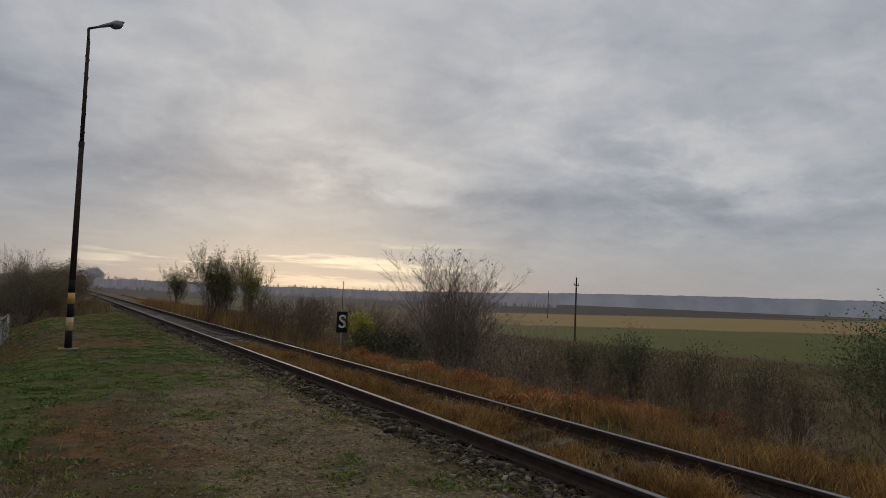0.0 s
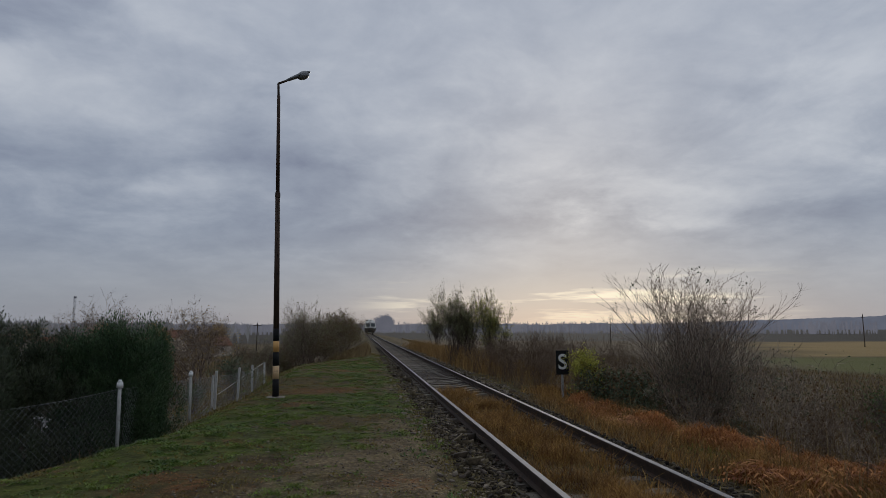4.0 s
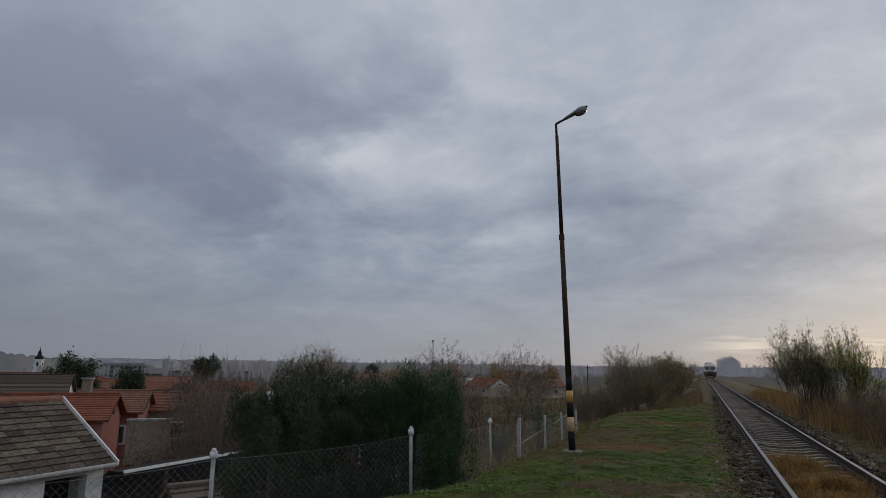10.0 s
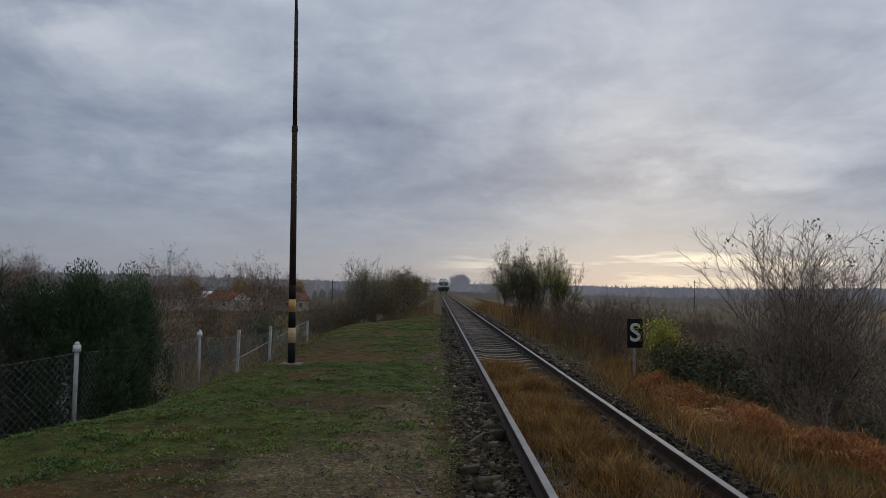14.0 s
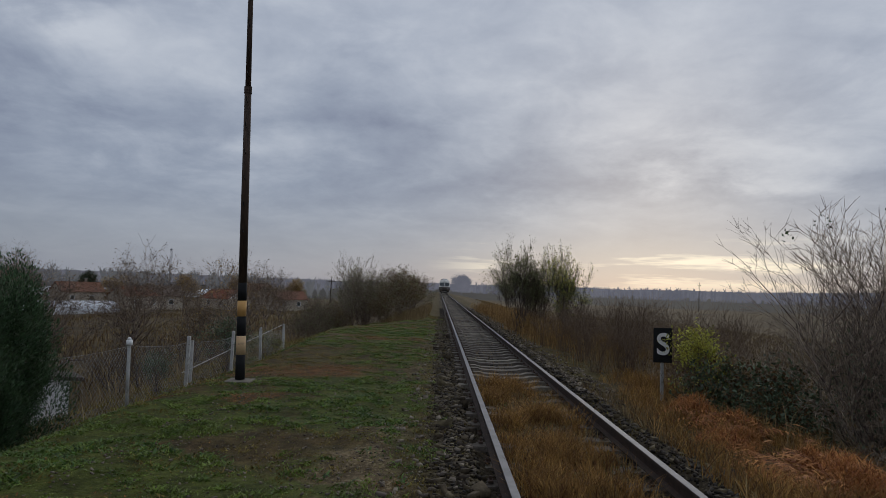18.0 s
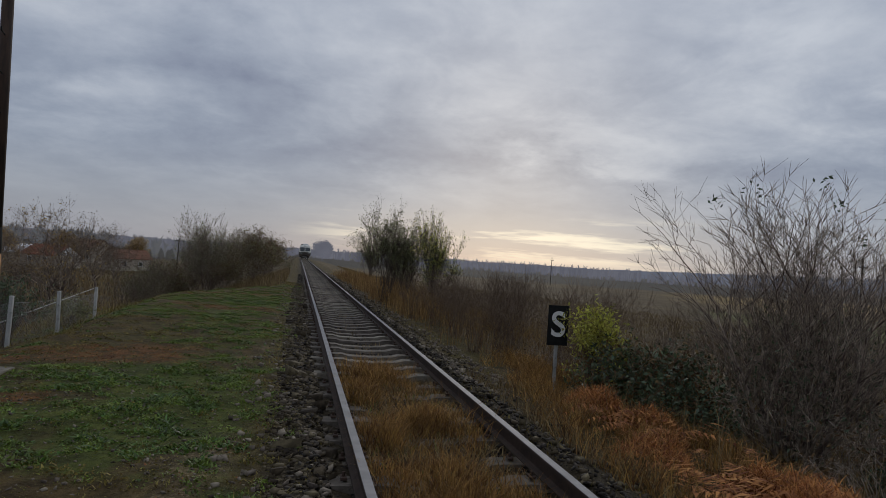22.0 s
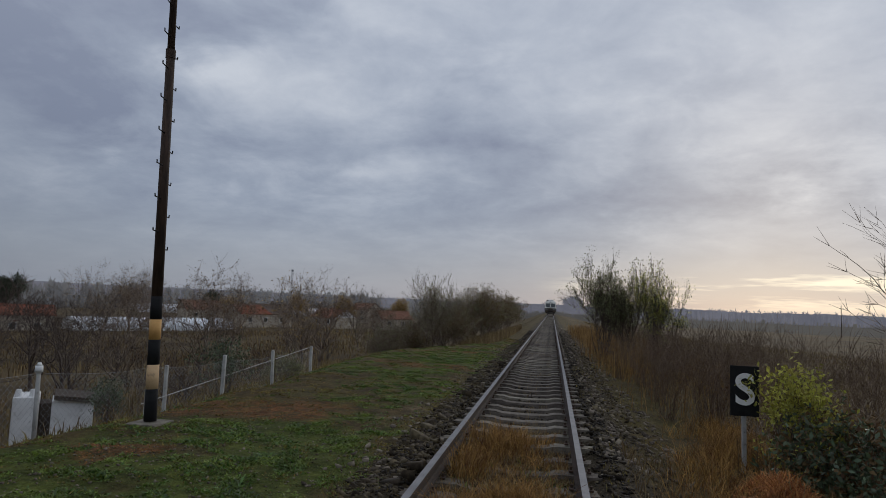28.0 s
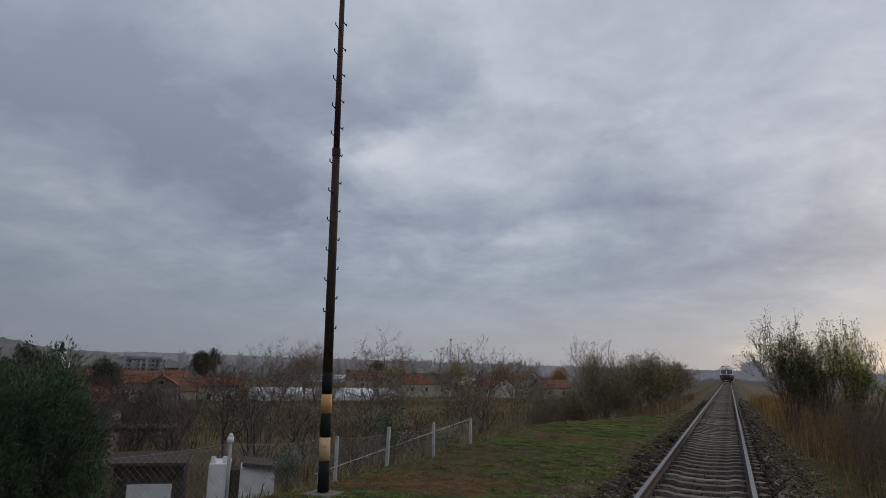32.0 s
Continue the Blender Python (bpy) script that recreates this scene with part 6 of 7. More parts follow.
def house(label, x, y, turn, length, width, eave, ridge, wall, roof, z=None, windows=((0.25, 0.5), (0.7, 0.5)), chimney=True, door=None, name="house", over=0.3, gable_mat=None, courses=12):
    """A gabled house: ridge along its own x. turn: degrees. Parts: walls, gables, roof slopes, windows, chimney."""
    g = float(land(x, y)) if z is None else z
    ob = thing(name, label, "house", pose(x, y, g, 0, 0, turn), "village houses")
    L, W, t = length / 2, width / 2, 0.25
    for s in (-1, 1):
        w = part("long_wall", box(0, s * (W - t / 2), eave / 2 - 0.2, length, t, eave + 0.4), wall, ob)
        for f, zc in windows:
            px = -L + f * length
            fr = part("window", box(px, s * (W + 0.015), zc * eave + 0.2, 1.0, 0.06, 1.1), M_WHITE, ob, "white-framed window")
            part("pane", box(px, s * (W + 0.035), zc * eave + 0.2, 0.8, 0.04, 0.9), M_GLASS, fr)
        ew = part("end_wall", box(s * (L - t / 2), 0, eave / 2 - 0.2, t, width - 2 * t, eave + 0.4), wall, ob)
        bm = bmesh.new()
        rows = []
        for dx in (0, t):
            rows.append([bm.verts.new((s * (L - dx), -W, eave)), bm.verts.new((s * (L - dx), W, eave)), bm.verts.new((s * (L - dx), 0, ridge))])
        bm.faces.new(rows[0])
        bm.faces.new(rows[1][::-1])
        for i in range(3):
            bm.faces.new((rows[0][i], rows[0][(i + 1) % 3], rows[1][(i + 1) % 3], rows[1][i]))
        bmesh.ops.recalc_face_normals(bm, faces=bm.faces)
        part("gable", bm, gable_mat or wall, ob)
        # no hole in the gable: a near-black box paints its shade
        fr = part("gable_window", box(s * (L + 0.01), 0, eave + 0.25 * (ridge - eave), 0.05, 0.6, 0.45), M_DARK, ob, "small attic opening with its shade painted dark")
        k = (ridge - eave) / W
        e0, e1 = (-L - over, s * (W + over), eave - k * over + 0.03), (L + over, s * (W + over), eave - k * over + 0.03)
        slope = part("roof_slope", slab([e0, e1, (L + over, 0, ridge + 0.03), (-L - over, 0, ridge + 0.03)][::-1 if s > 0 else 1], 0.06), roof, ob)
        roof_courses(e0, e1, (-L - over, 0, ridge + 0.03), (L + over, 0, ridge + 0.03), courses, roof, slope, "tile_course")
        part("verge_board", slab([(s * (L + over + 0.01), -W - over, eave - k * over - 0.05), (s * (L + over + 0.01), 0, ridge - 0.05), (s * (L + over + 0.01), 0, ridge + 0.07), (s * (L + over + 0.01), -W - over, eave - k * over + 0.07)], 0.03 * s), M_TIMBER, ob)
    part("ridge_tiles", box(0, 0, ridge + 0.07, length + 2 * over, 0.24, 0.1, 0.03), roof, ob)
    if chimney:
        c = part("chimney", box(L * 0.4, 0.5, ridge + 0.25, 0.45, 0.45, 1.1, 0.02), M_WALL_BRICK, ob)
        part("chimney_cap", box(L * 0.4, 0.5, ridge + 0.84, 0.58, 0.58, 0.08, 0.01), M_CONCRETE, c)
    if door is not None:
        part("door", box(-L + door * length, -(W + 0.02), 1.0, 0.95, 0.06, 2.1), M_TIMBER, ob, "dark wooden door")
    return ob


def ray9(az, dist):
    """A place by its bearing to the left of the line and its distance, from the middle of the platform."""
    return -1.9 - dist * math.sin(radians(az)), 3.0 + dist * math.cos(radians(az))


def build_village():
    # the mossy-roofed outbuilding just below the fence
    ob = thing("mossy_outbuilding", "white-walled outbuilding with a mossy old tiled roof", "outbuilding")
    gz, xe, xr, y0, y1, ze, zr = -3.1, -15.5, -17.75, 5.0, 14.85, -0.66, 0.80
    xb = 2 * xr - xe
    part("front_wall", box(xe - 0.28, (y0 + 11.0) / 2, (gz + ze) / 2, 0.24, 11.0 - y0, ze - gz), M_WHITE, ob, "chalky whitewashed wall")
    for ya, yb in ((12.15, 13.2), (14.25, 14.7)):
        part("front_wall", box(xe - 0.28, (ya + yb) / 2, (gz + ze) / 2, 0.24, yb - ya, ze - gz), M_WHITE, ob)
    part("lintel", box(xe - 0.28, 12.85, ze - 0.09, 0.235, 3.7, 0.18), M_WHITE, ob)
    part("back_wall", box(xb + 0.28, (y0 + y1) / 2, (gz + ze) / 2, 0.24, y1 - y0 - 0.3, ze - gz), M_WHITE, ob)
    # near-black sheet added as painted shade inside the openings
    part("dark_lining", box(xe - 1.2, 12.0, (gz + ze) / 2, 0.05, 5.4, ze - gz - 0.1), M_DARK, ob, "dark sheet painted as the shade behind the openings")
    for yy in (y0 + 0.15, y1 - 0.15):
        bm = bmesh.new()
        a = [bm.verts.new(p) for p in ((xe - 0.3, yy - 0.1, gz), (xb + 0.3, yy - 0.1, gz), (xb + 0.3, yy - 0.1, ze), (xr, yy - 0.1, zr - 0.05), (xe - 0.3, yy - 0.1, ze))]
        b = [bm.verts.new((v.co.x, yy + 0.1, v.co.z)) for v in a]
        bm.faces.new(a), bm.faces.new(b[::-1])
        for i in range(5):
            bm.faces.new((a[i], b[i], b[(i + 1) % 5], a[(i + 1) % 5]))
        bmesh.ops.recalc_face_normals(bm, faces=bm.faces)
        part("gable_wall", bm, M_WHITE, ob)
    part("roof_deck", slab([(xe, y0 - 0.2, ze), (xe, y1, ze), (xr, y1, zr), (xr, y0 - 0.2, zr)], 0.05), M_TIMBER, ob)
    run = Vector((xr - xe, 0, zr - ze))
    slope = math.degrees(math.atan2(run.z, -run.x))
    nc, nt = 12, 25
    tw, tl = (y1 - y0 + 0.2) / nt, run.length / nc
    bm = bmesh.new()
    prof = [(-0.5, 0.0), (-0.36, 0.016), (-0.2, 0.006), (0.2, 0.006), (0.36, 0.016), (0.5, 0.0)]
    lo = [[bm.verts.new((-tl * 0.62, u * tw * 1.02, h * 1.5 + 0.05 + d)) for u, h in prof] for d in (0, -0.055)]
    hi = [[bm.verts.new((tl * 0.62, u * tw * 1.02, h + 0.012 + d)) for u, h in prof] for d in (0, -0.012)]
    for i in range(5):
        bm.faces.new((lo[0][i], lo[0][i + 1], hi[0][i + 1], hi[0][i]))
        bm.faces.new((lo[1][i], lo[1][i + 1], lo[0][i + 1], lo[0][i]))
    bmesh.ops.recalc_face_normals(bm, faces=bm.faces)
    tile_me = bpy.data.meshes.new("roof_tile")
    bm.to_mesh(tile_me)
    bm.free()
    tile_me.materials.append(M_TILE_MOSS)
    rng = random.Random(3)
    for i in range(nc):
        for j in range(nt):
            q = Vector((xe, y0 - 0.2 + (j + 0.5) * tw, ze)) + run * ((i + 0.5) / nc)
            t = part("roof_tile", tile_me, M_TILE_MOSS, ob)
            t.matrix_basis = pose(q.x, q.y, q.z + 0.01, rng.uniform(-1.0, 1.0), -slope + rng.uniform(-1.5, 1.5), 180 + rng.uniform(-1.2, 1.2))
    roof_courses((xb, y0 - 0.2, ze), (xb, y1, ze), (xr, y0 - 0.2, zr), (xr, y1, zr), 11, M_TILE_MOSS, ob, "tile_course", 0.045)
    part("ridge_tiles", cyl((xr, y0 - 0.2, zr + 0.02), (xr, y1 + 0.02, zr + 0.02), 0.11, n=10), M_TILE_BROWN, ob, "row of reddish ridge tiles")
    part("verge_board", slab([(xe + 0.02, y1 + 0.12, ze - 0.05), (xr, y1 + 0.12, zr + 0.01), (xr, y1 + 0.12, zr + 0.12), (xe + 0.02, y1 + 0.12, ze + 0.06)], 0.04), M_WHITE, ob, "pale grey verge board")
    part("gutter", cyl((xe + 0.07, y0 - 0.2, ze - 0.02), (xe + 0.07, y1, ze - 0.02), 0.06, n=10), M_CONCRETE, ob, "grey eaves gutter")
    # flat-roofed annex with a dark open front
    an = thing("flat_roof_annex", "open-fronted annex with a dark flat roof and white edge", "outbuilding")
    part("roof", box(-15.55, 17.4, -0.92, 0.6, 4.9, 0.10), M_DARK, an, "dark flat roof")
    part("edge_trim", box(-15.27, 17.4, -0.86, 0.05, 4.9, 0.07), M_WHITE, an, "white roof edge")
    # back wall coloured near black to paint the shade of the open front
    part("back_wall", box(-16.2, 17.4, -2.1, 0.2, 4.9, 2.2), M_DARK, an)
    part("post", box(-15.4, 16.4, -2.0, 0.12, 0.12, 2.1), M_TIMBER, an)
    part("post", box(-15.4, 19.7, -2.0, 0.12, 0.12, 2.1), M_TIMBER, an)
    house("small white lean-to with a dark sloping roof and one window", -12.9, 16.0, 62, 2.6, 2.4, 1.25, 1.9, M_WHITE, M_TILE_GREY, z=-3.0, windows=((0.5, 0.45),), chimney=False, name="garden_shed", over=0.15, courses=6)
    # little white garden shed by the fence
    g0 = float(land(-13.97, 26.54))
    sh = thing("garden_block_shed", "little white block shed with a brown sheet roof", "shed", pose(-13.97, 26.54, g0, 0, 0, 41))
    sh.scale = (1.33, 1.33, 1.33)
    part("side_wall", box(-0.51, 0, 0.6, 0.48, 0.9, 1.5, 0.02), M_WHITE, sh, "whitewashed block wall")
    part("side_wall", box(0.36, 0, 0.55, 0.80, 0.9, 1.4, 0.02), M_WHITE, sh, "whitewashed block wall")
    part("doorway", box(-0.155, 0.1, 0.55, 0.225, 0.65, 1.25), M_TIMBER, sh, "dark brown doorway")
    part("sheet_roof", box(0.36, 0, 1.33, 1.05, 1.15, 0.09, m=pose(0, 0, 0, 0, 7, 0)), M_TIMBER, sh, "dark brown sheet roof")
    for fx in (-0.66, -0.40):
        part("finial", cyl((fx, -0.3, 1.33), (fx, -0.3, 1.50), 0.075, 0.055, 10), M_WHITE, sh)
    g0 = float(land(-15.9, 24.7))
    hu = thing("garden_hutch", "low dark timber hutch with a white board front", "hutch", pose(-15.9, 24.7, g0, 0, 0, 40))
    hu.scale = (1.3, 1.3, 1.3)
    part("body", box(0, 0, 0.7, 1.5, 0.9, 1.5, 0.02), M_TIMBER, hu)
    part("front_board", box(0.05, -0.475, 0.62, 0.95, 0.04, 0.7, 0.01), M_WHITE, hu, "white board front")
    part("roof_plate", box(0, 0, 1.5, 1.65, 1.1, 0.07, m=pose(0, 0, 0, 6, 0, 0)), M_TIMBER, hu)
    # pergola with a flat dark roof
    x, y = -32.0, 36.3
    pg = thing("timber_canopy", "dark timber canopy with a flat sheet roof", "canopy", pose(x, y, float(land(x, y)), 0, 0, 40))
    part("roof", box(0, 0, 2.3, 6.2, 2.6, 0.09), M_TIMBER, pg)
    for px in (-2.9, -1.0, 1.0, 2.9):
        for py in (-1.15, 1.15):
            part("post", box(px, py, 1.05, 0.13, 0.13, 2.42), M_TIMBER, pg)
    part("beam", box(0, -1.15, 2.18, 6.0, 0.13, 0.18), M_TIMBER, pg)
    wl = thing("ruined_masonry_wall", "roofless rough masonry wall in the gardens", "wall", pose(*ray9(46.7, 34), -2.75, 0, 0, 42))
    part("wall", box(0, 0, 0.9, 1.9, 0.35, 2.0), M_WALL_BRICK, wl)
    part("coping", box(0, 0, 1.94, 2.0, 0.42, 0.08), M_CONCRETE, wl)
    part("return_wall", box(-0.8, 1.2, 0.7, 0.3, 2.4, 1.7), M_WALL_BRICK, wl)
    # houses by bearing
    rows = [
        (53.0, 39.5, 39, 5.0, 4.6, -3.9, 3.0, 4.07, M_WALL_PINK, M_TILE_ORANGE, "red-plastered house with a bright orange tiled roof"),
        (49.4, 44, 38, 3.6, 4.6, -3.9, 3.03, 4.06, M_WALL_PINK, M_TILE_BROWN, "red-plastered house with a faded brown roof"),
        (45.9, 47, 42, 5.2, 4.6, -4.0, 3.0, 3.9, M_WALL_BRICK, M_TILE_RUST, "unplastered house with a mossy brown roof"),
        (56.8, 62, 46, 9.0, 7.0, -4.1, 3.35, 5.0, M_WALL_CREAM, M_TILE_MOSS, "long house with a large grey-brown roof and white gable"),
        (61.5, 50, 40, 5.0, 4.0, -4.0, 2.9, 4.2, M_WHITE, M_TILE_GREY, "small white house with a mossy roof"),
        (51.3, 115.2, 46, 5.6, 6, -5.76, 4, 4.9, M_WALL_CREAM, M_TILE_BROWN, "cream house with a rusty tiled roof"),
        (48.6, 120.32, 46, 6.9, 6, -5.76, 4, 4.9, M_WALL_CREAM, M_TILE_ORANGE, "cream house with an orange tiled roof"),
        (46.4, 112.64, 46, 4.8, 6, -5.77, 3.9, 4.85, M_WALL_CREAM, M_TILE_RUST, "cream house with a brown tiled roof"),
        (44.5, 108.8, 134, 5, 4.6, -5.70, 3.7, 5.1, M_WALL_BRICK, M_TILE_ORANGE, "bare-brick house with an orange roof and attic window"),
        (55.5, 105, 46, 10.0, 7.0, -5.4, 4.2, 6.0, M_WALL_CREAM, M_TILE_BROWN, "distant house with a brown roof"),
        (50.0, 118, 46, 7.0, 6.5, -5.6, 4.0, 5.1, M_WALL_CREAM, M_TILE_ORANGE, "distant house with an orange roof"),
        (42.6, 122, 40, 7.0, 6.0, -6.2, 3.0, 4.8, M_WALL_CREAM, M_TILE_BROWN, "small house behind the bare trees"),
        (40.5, 122, 46, 7.0, 6.5, -6.4, 4.0, 5.4, M_WALL_CREAM, M_TILE_ORANGE, "distant house with an orange roof"),
        (52.4, 140, 48, 9.0, 8.0, -6.6, 4.5, 6.2, M_WALL_CREAM, M_TILE_ORANGE, "distant house with an orange roof"),
        (47.5, 150, 48, 9.0, 8.0, -6.6, 4.5, 6.0, M_WALL_CREAM, M_TILE_BROWN, "distant house with a brown roof"),
        (45.4, 165, 48, 9.0, 8.0, -6.8, 4.5, 6.0, M_WHITE, M_TILE_RUST, "distant white house with a rusty roof"),
    ]
    for az, d, turn, l, w, gz, e, r, wall, roof, label in rows:
        x, y = ray9(az, d)
        house(label, x, y, turn, l, w, e, r, wall, roof, z=gz, gable_mat=M_WHITE if "white gable" in label else None, chimney="distant" not in label and "orange" in label)
    house("small house with an orange hipped roof and cream walls", -64.2, 137, 60, 8.5, 6.2, 3.0, 4.7, M_WALL_CREAM, M_TILE_ORANGE, chimney=False)
    house("low house with a red roof and white gable", -51.2, 153, 150, 9.0, 6.5, 2.5, 4.4, M_WALL_CREAM, M_TILE_ORANGE, gable_mat=M_WHITE, chimney=False)
    house("two-storey ochre house with a brown roof", -57.5, 200, 150, 8, 6.5, 4.2, 6.2, M_WALL_CREAM, M_TILE_BROWN, windows=((0.25, 0.3), (0.7, 0.3), (0.25, 0.75), (0.7, 0.75)))
    house("brown-roofed house at the village edge", -38.5, 160, 40, 8, 6.0, 2.8, 4.6, M_WALL_CREAM, M_TILE_BROWN, chimney=False)
    house("house with a brown roof behind the greenhouses", -84, 150, 50, 9, 7.0, 3.2, 5.2, M_WALL_CREAM, M_TILE_BROWN)
    house("house with a grey roof beyond the gardens", -61.3, 141, 40, 8, 6.0, 3.0, 5.0, M_WALL_CREAM, M_TILE_GREY, chimney=False)
    # greenhouses under white film
    for x, y, turn, l, w, h, label in ((-69.5, 111, 55, 27, 7, 2.2, "long white film greenhouse"), (-128, 232, 55, 60, 9, 3.0, "far row of white greenhouses"), (-86, 262, 45, 48, 9, 3.0, "far row of white greenhouses")):
        gh = thing("greenhouse", label, "greenhouse", pose(x, y, float(land(x, y)), 0, 0, turn), "greenhouses")
        prof = [(-w / 2, 0)] + [(-w / 2 * math.cos(a), 0.9 + (h - 0.9) * math.sin(a)) for a in np.linspace(0.0, math.pi, 11)] + [(w / 2, 0)]
        bm = extrude_profile(prof, -l / 2, l / 2)
        bmesh.ops.rotate(bm, matrix=Matrix.Rotation(radians(90), 3, "Z"), verts=bm.verts)
        part("film_cover", bm, M_FILM, gh)
        for k in range(int(l / 4) + 1):
            xx = -l / 2 + 0.1 + k * (l - 0.2) / int(l / 4)
            pts = [(xx, -w / 2 * math.cos(a) * 1.006, 0.9 + (h - 0.87) * math.sin(a)) for a in np.linspace(0, math.pi, 9)]
            v, f = tubes(pts[:-1], pts[1:], np.full(8, 0.03), np.full(8, 0.03), 4)
            part("hoop", np_mesh("hoop", v, f, M_WIRE), M_WIRE, gh)
        part("door_panel", box(l / 2 + 0.02, 0, 1.0, 0.05, 1.6, 2.0), M_WALL_GREY, gh)
    # church
    x, y = ray9(54.85, 600)
    ch = thing("church", "white village church with a dark onion spire", "church", pose(x, y, -11.3, 0, 0, 40))
    part("nave", box(0, 9, 1, 9, 16, 14), M_WHITE, ch)
    part("nave_roof", extrude_profile([(-5, 8), (5, 8), (0, 12.5)], 1, 17.4), M_TILE_BROWN, ch)
    tw = part("tower", box(0, -0.5, 4, 5.6, 5.6, 26, 0.1), M_WHITE, ch, "white square bell tower")
    for s in (-1, 1):
        # near-black boxes on the solid tower paint the shade of its openings
        part("belfry_opening", box(s * 2.82, -0.5, 13.5, 0.1, 1.4, 3.0), M_DARK, tw)
        part("belfry_opening", box(0, -0.5 + s * 2.82, 13.5, 1.4, 0.1, 3.0), M_DARK, tw)
    part("cornice", box(0, -0.5, 17.1, 6.4, 6.4, 0.5, 0.1), M_WHITE, tw)
    bm = bmesh.new()
    prof = [(3.0, 17.3), (3.1, 18.4), (2.4, 19.8), (1.4, 20.8), (1.5, 21.8), (1.2, 23.0), (0.5, 24.3), (0.12, 26.5), (0.0, 27.2)]
    last = None
    for rr, zz in prof:
        ring = [bm.verts.new((rr * math.cos(k * math.pi / 5), -0.5 + rr * math.sin(k * math.pi / 5), zz)) for k in range(10)]
        if last:
            for k in range(10):
                bm.faces.new((last[k], last[(k + 1) % 10], ring[(k + 1) % 10], ring[k]))
        last = ring
    part("spire", bm, M_DARK, ch, "dark sheet-metal onion spire", True)
    # apartment block
    x, y = ray9(49.0, 480)
    ap = thing("apartment_block", "grey five-storey apartment block with balconies", "apartment building", pose(x, y, -15.5, 0, 0, 49))
    part("walls", box(0, 0, 8.5, 29, 12, 17), M_WALL_GREY, ap)
    part("attic_storey", box(0, 0, 18.0, 25, 10, 2.0), M_WALL_GREY, ap)
    part("roof_slab", box(0, 0, 17.1, 30, 13, 0.4), M_TILE_GREY, ap)
    for fl in range(6):
        for k in range(10):
            wn = part("window", box(-12.6 + k * 2.8, -6.03, 2.2 + fl * 2.75, 1.5, 0.1, 1.5), M_GLASS, ap)
            if k % 2:
                part("balcony", box(-12.6 + k * 2.8, -6.6, 1.3 + fl * 2.75, 2.2, 1.2, 1.0), M_CONCRETE, ap)
    # lattice mast
    mast = thing("lattice_mast", "thin steel radio mast on the horizon", "mast", pose(-219, 511, -4))
    v0, v1 = [], []
    for k in range(14):
        za, zb = k * 2.1, (k + 1) * 2.1
        for sx, sy in ((-1, -1), (1, -1), (1, 1), (-1, 1)):
            v0.append((sx * 0.6, sy * 0.6, za)), v1.append((sx * 0.6, sy * 0.6, zb))
        v0.append((-0.6, -0.6, za)), v1.append((0.6, -0.6, zb))
        v0.append((0.6, 0.6, za)), v1.append((-0.6, 0.6, zb))
    vv, ff = tubes(v0, v1, np.full(len(v0), 0.08), np.full(len(v0), 0.08), 4)
    part("lattice", np_mesh("lattice", vv, ff, M_WALL_GREY), M_WALL_GREY, mast)
    part("aerial_head", box(0, 0, 29.8, 1.5, 1.5, 1.2), M_WALL_GREY, mast)


build_village()


def utility_pole(label, x, y, height, arm, z=None):
    g = float(land(x, y)) if z is None else z
    ob = thing("utility_pole", label, "utility pole", pose(x, y, g, 0, 0, 25), "power line poles")
    part("pole", cyl((0, 0, -0.3), (0.1, 0, height), 0.13, 0.09, 10), M_TIMBER, ob, "dark wooden pole")
    a = part("crossarm", box(0.1, 0, height - arm, 1.7, 0.1, 0.12), M_TIMBER, ob)
    for s in (-0.75, 0.75):
        part("insulator", cyl((0.1 + s, 0, height - arm + 0.05), (0.1 + s, 0, height - arm + 0.3), 0.06, 0.04, 8), M_WHITE, a)
    part("insulator", cyl((0.1, 0, height), (0.1, 0, height + 0.22), 0.06, 0.04, 8), M_WHITE, ob)
    return ob


utility_pole("wooden power pole standing in the green field", 52.0, 59.2, 8.0, 0.9)
utility_pole("distant wooden power pole in the straw field", 83.9, 210.8, 9.5, 0.9)
utility_pole("distant wooden power pole beyond the field", 128, 150, 8.5, 0.9)
utility_pole("wooden power pole near the village edge", -24.5, 140, 6.8, 0.6)


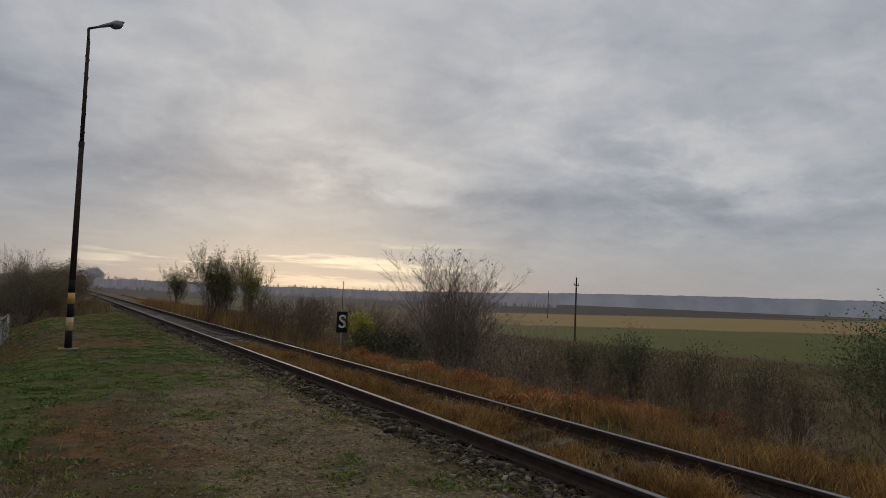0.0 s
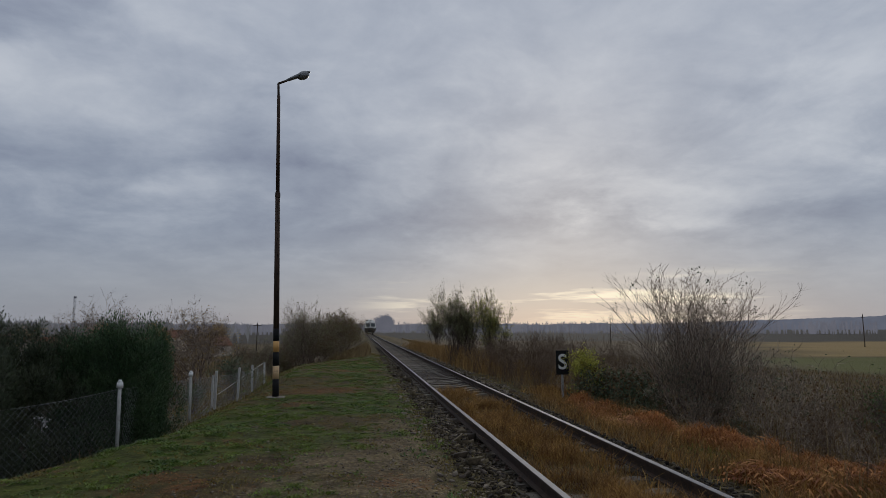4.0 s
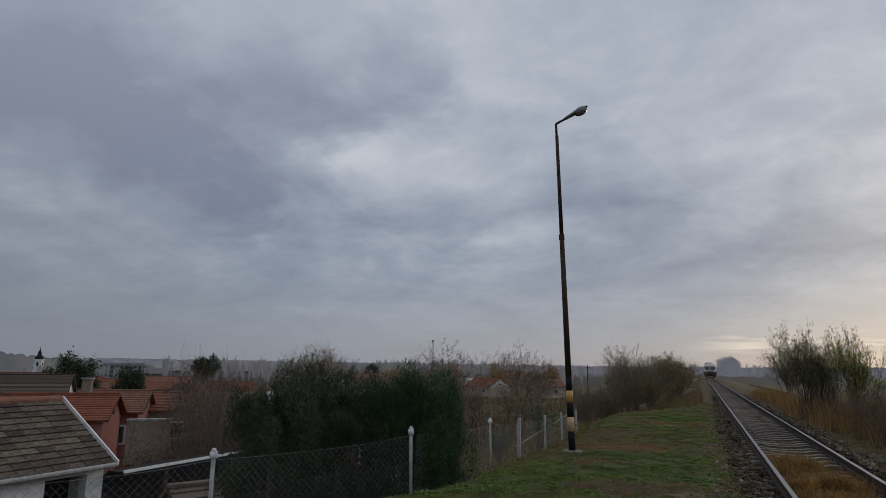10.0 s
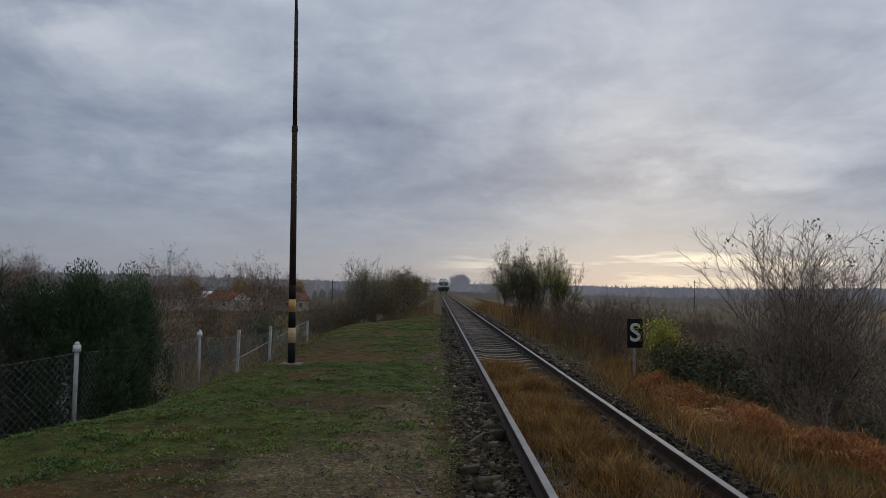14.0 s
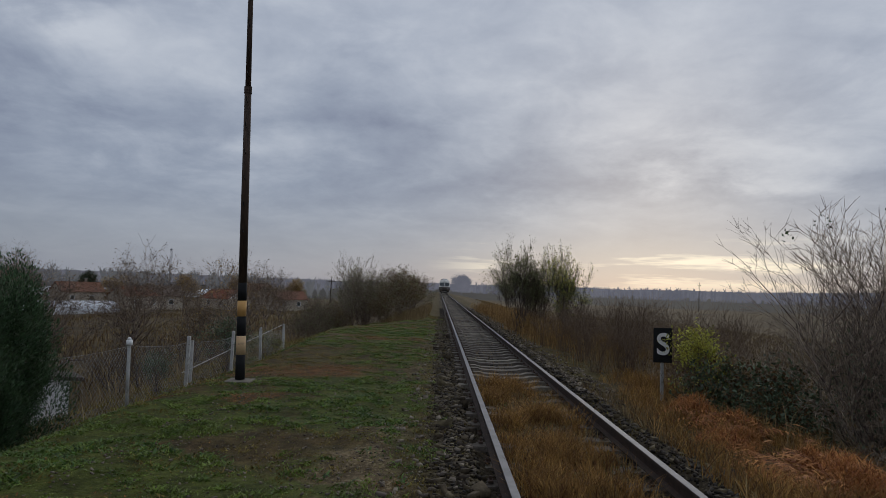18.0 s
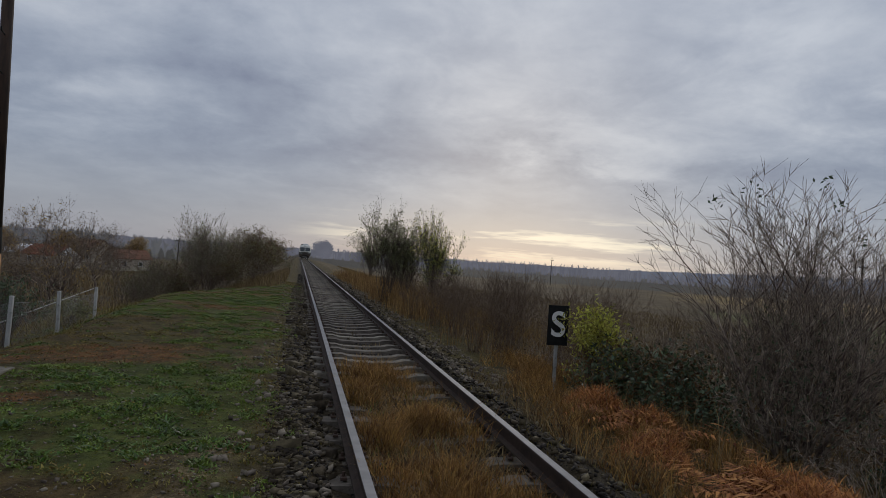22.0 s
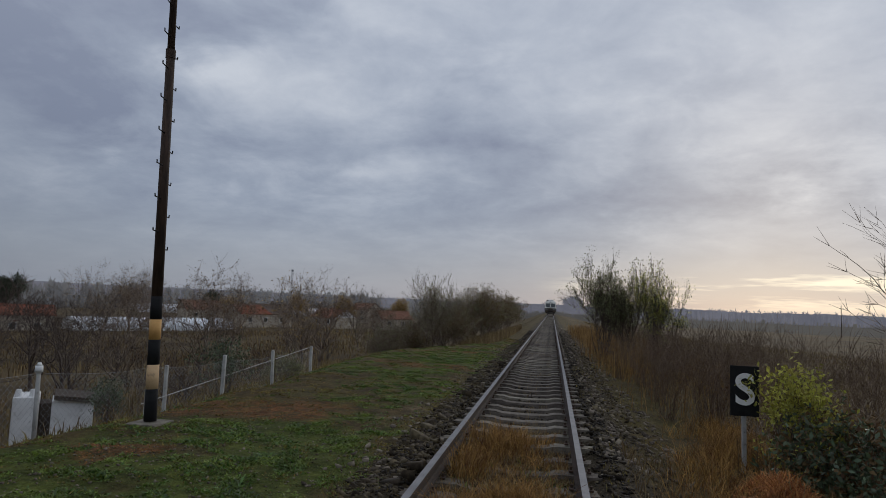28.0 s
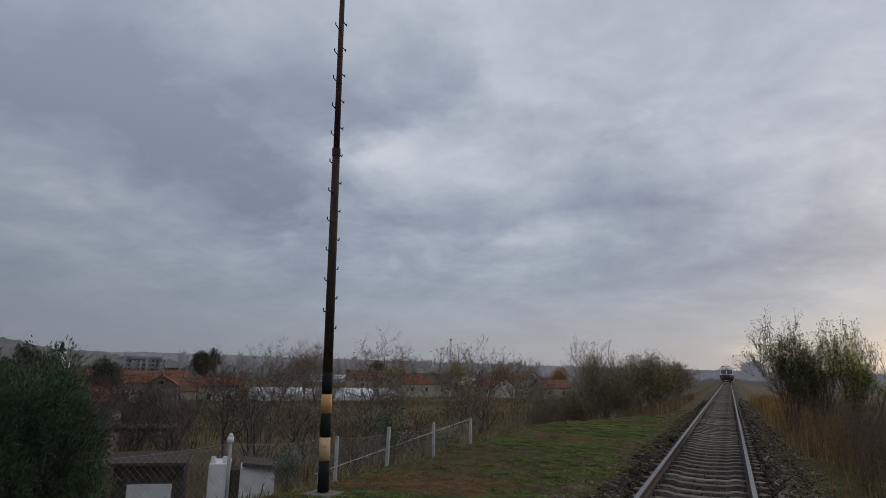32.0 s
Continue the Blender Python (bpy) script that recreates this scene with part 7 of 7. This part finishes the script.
# ---- distance ----
def ridge(name, label, az0, az1, dist, top, seed, mat, base=-8.0, rough=1.0):
    """A far wooded ridge: a solid bank round part of the horizon. Bearings to the right of the line."""
    n = int(abs(az1 - az0) * 4)
    rng = np.random.default_rng(seed)
    tt = np.linspace(0, 1, n)
    az = np.radians(az0 + (az1 - az0) * tt)
    h = np.interp(tt, np.linspace(0, 1, len(top)), top)
    k = np.convolve(rng.normal(0, 1, n + 8), np.ones(9) / 9, "valid") * 1.5 + rng.normal(0, 0.35, n)
    h = h + rough * k
    v = []
    for d, zz in ((dist, np.full(n, base)), (dist, h * 0.72), (dist + 40, h), (dist + 400, np.full(n, base))):
        v.append(np.stack([d * np.sin(az), d * np.cos(az), zz], 1))
    v = np.concatenate(v)
    i = np.arange(n - 1)
    f = np.concatenate([np.stack([r * n + i, r * n + i + 1, (r + 1) * n + i + 1, (r + 1) * n + i], 1) for r in range(3)])
    return solid(name, np_mesh(name, v, f, mat, True), mat, label, "hills", kind="structure")


# the ridges glow in colours that have the haze painted in
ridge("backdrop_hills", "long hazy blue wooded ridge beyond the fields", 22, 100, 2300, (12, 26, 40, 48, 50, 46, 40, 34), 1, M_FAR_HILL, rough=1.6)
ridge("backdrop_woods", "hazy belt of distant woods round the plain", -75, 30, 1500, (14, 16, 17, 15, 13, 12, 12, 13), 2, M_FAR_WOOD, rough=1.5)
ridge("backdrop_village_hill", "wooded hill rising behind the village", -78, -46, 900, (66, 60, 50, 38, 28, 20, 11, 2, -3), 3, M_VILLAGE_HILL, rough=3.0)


def far_trees(name, rows, mat, seed, label):
    """Rows of far slender trees: tapering trunks with many raised twigs, one mesh."""
    rng = np.random.default_rng(seed)
    p0, p1, r0, r1 = [], [], [], []
    for az0, az1, d, n, h, wide in rows:
        for _ in range(n):
            az = math.radians(rng.uniform(az0, az1))
            dd = d * rng.uniform(0.96, 1.06)
            b = np.array([dd * math.sin(az), dd * math.cos(az), -5.0])
            hh = h * rng.uniform(0.6, 1.1)
            p0.append(b), p1.append(b + [0, 0, hh]), r0.append(0.35), r1.append(0.08)
            for k in range(24):
                q = b + [0, 0, hh * rng.uniform(0.2, 0.9)]
                a = rng.uniform(0, 6.283)
                l = hh * wide * rng.uniform(0.4, 1.0)
                p0.append(q), p1.append(q + [l * 0.5 * math.cos(a), l * 0.5 * math.sin(a), l]), r0.append(0.28), r1.append(0.12)
    v, f = tubes(p0, p1, np.array(r0), np.array(r1), 3)
    return solid(name, np_mesh(name, v, f, mat), mat, label, "trees", kind="stuff")


# these trees glow too, their haze painted as emission
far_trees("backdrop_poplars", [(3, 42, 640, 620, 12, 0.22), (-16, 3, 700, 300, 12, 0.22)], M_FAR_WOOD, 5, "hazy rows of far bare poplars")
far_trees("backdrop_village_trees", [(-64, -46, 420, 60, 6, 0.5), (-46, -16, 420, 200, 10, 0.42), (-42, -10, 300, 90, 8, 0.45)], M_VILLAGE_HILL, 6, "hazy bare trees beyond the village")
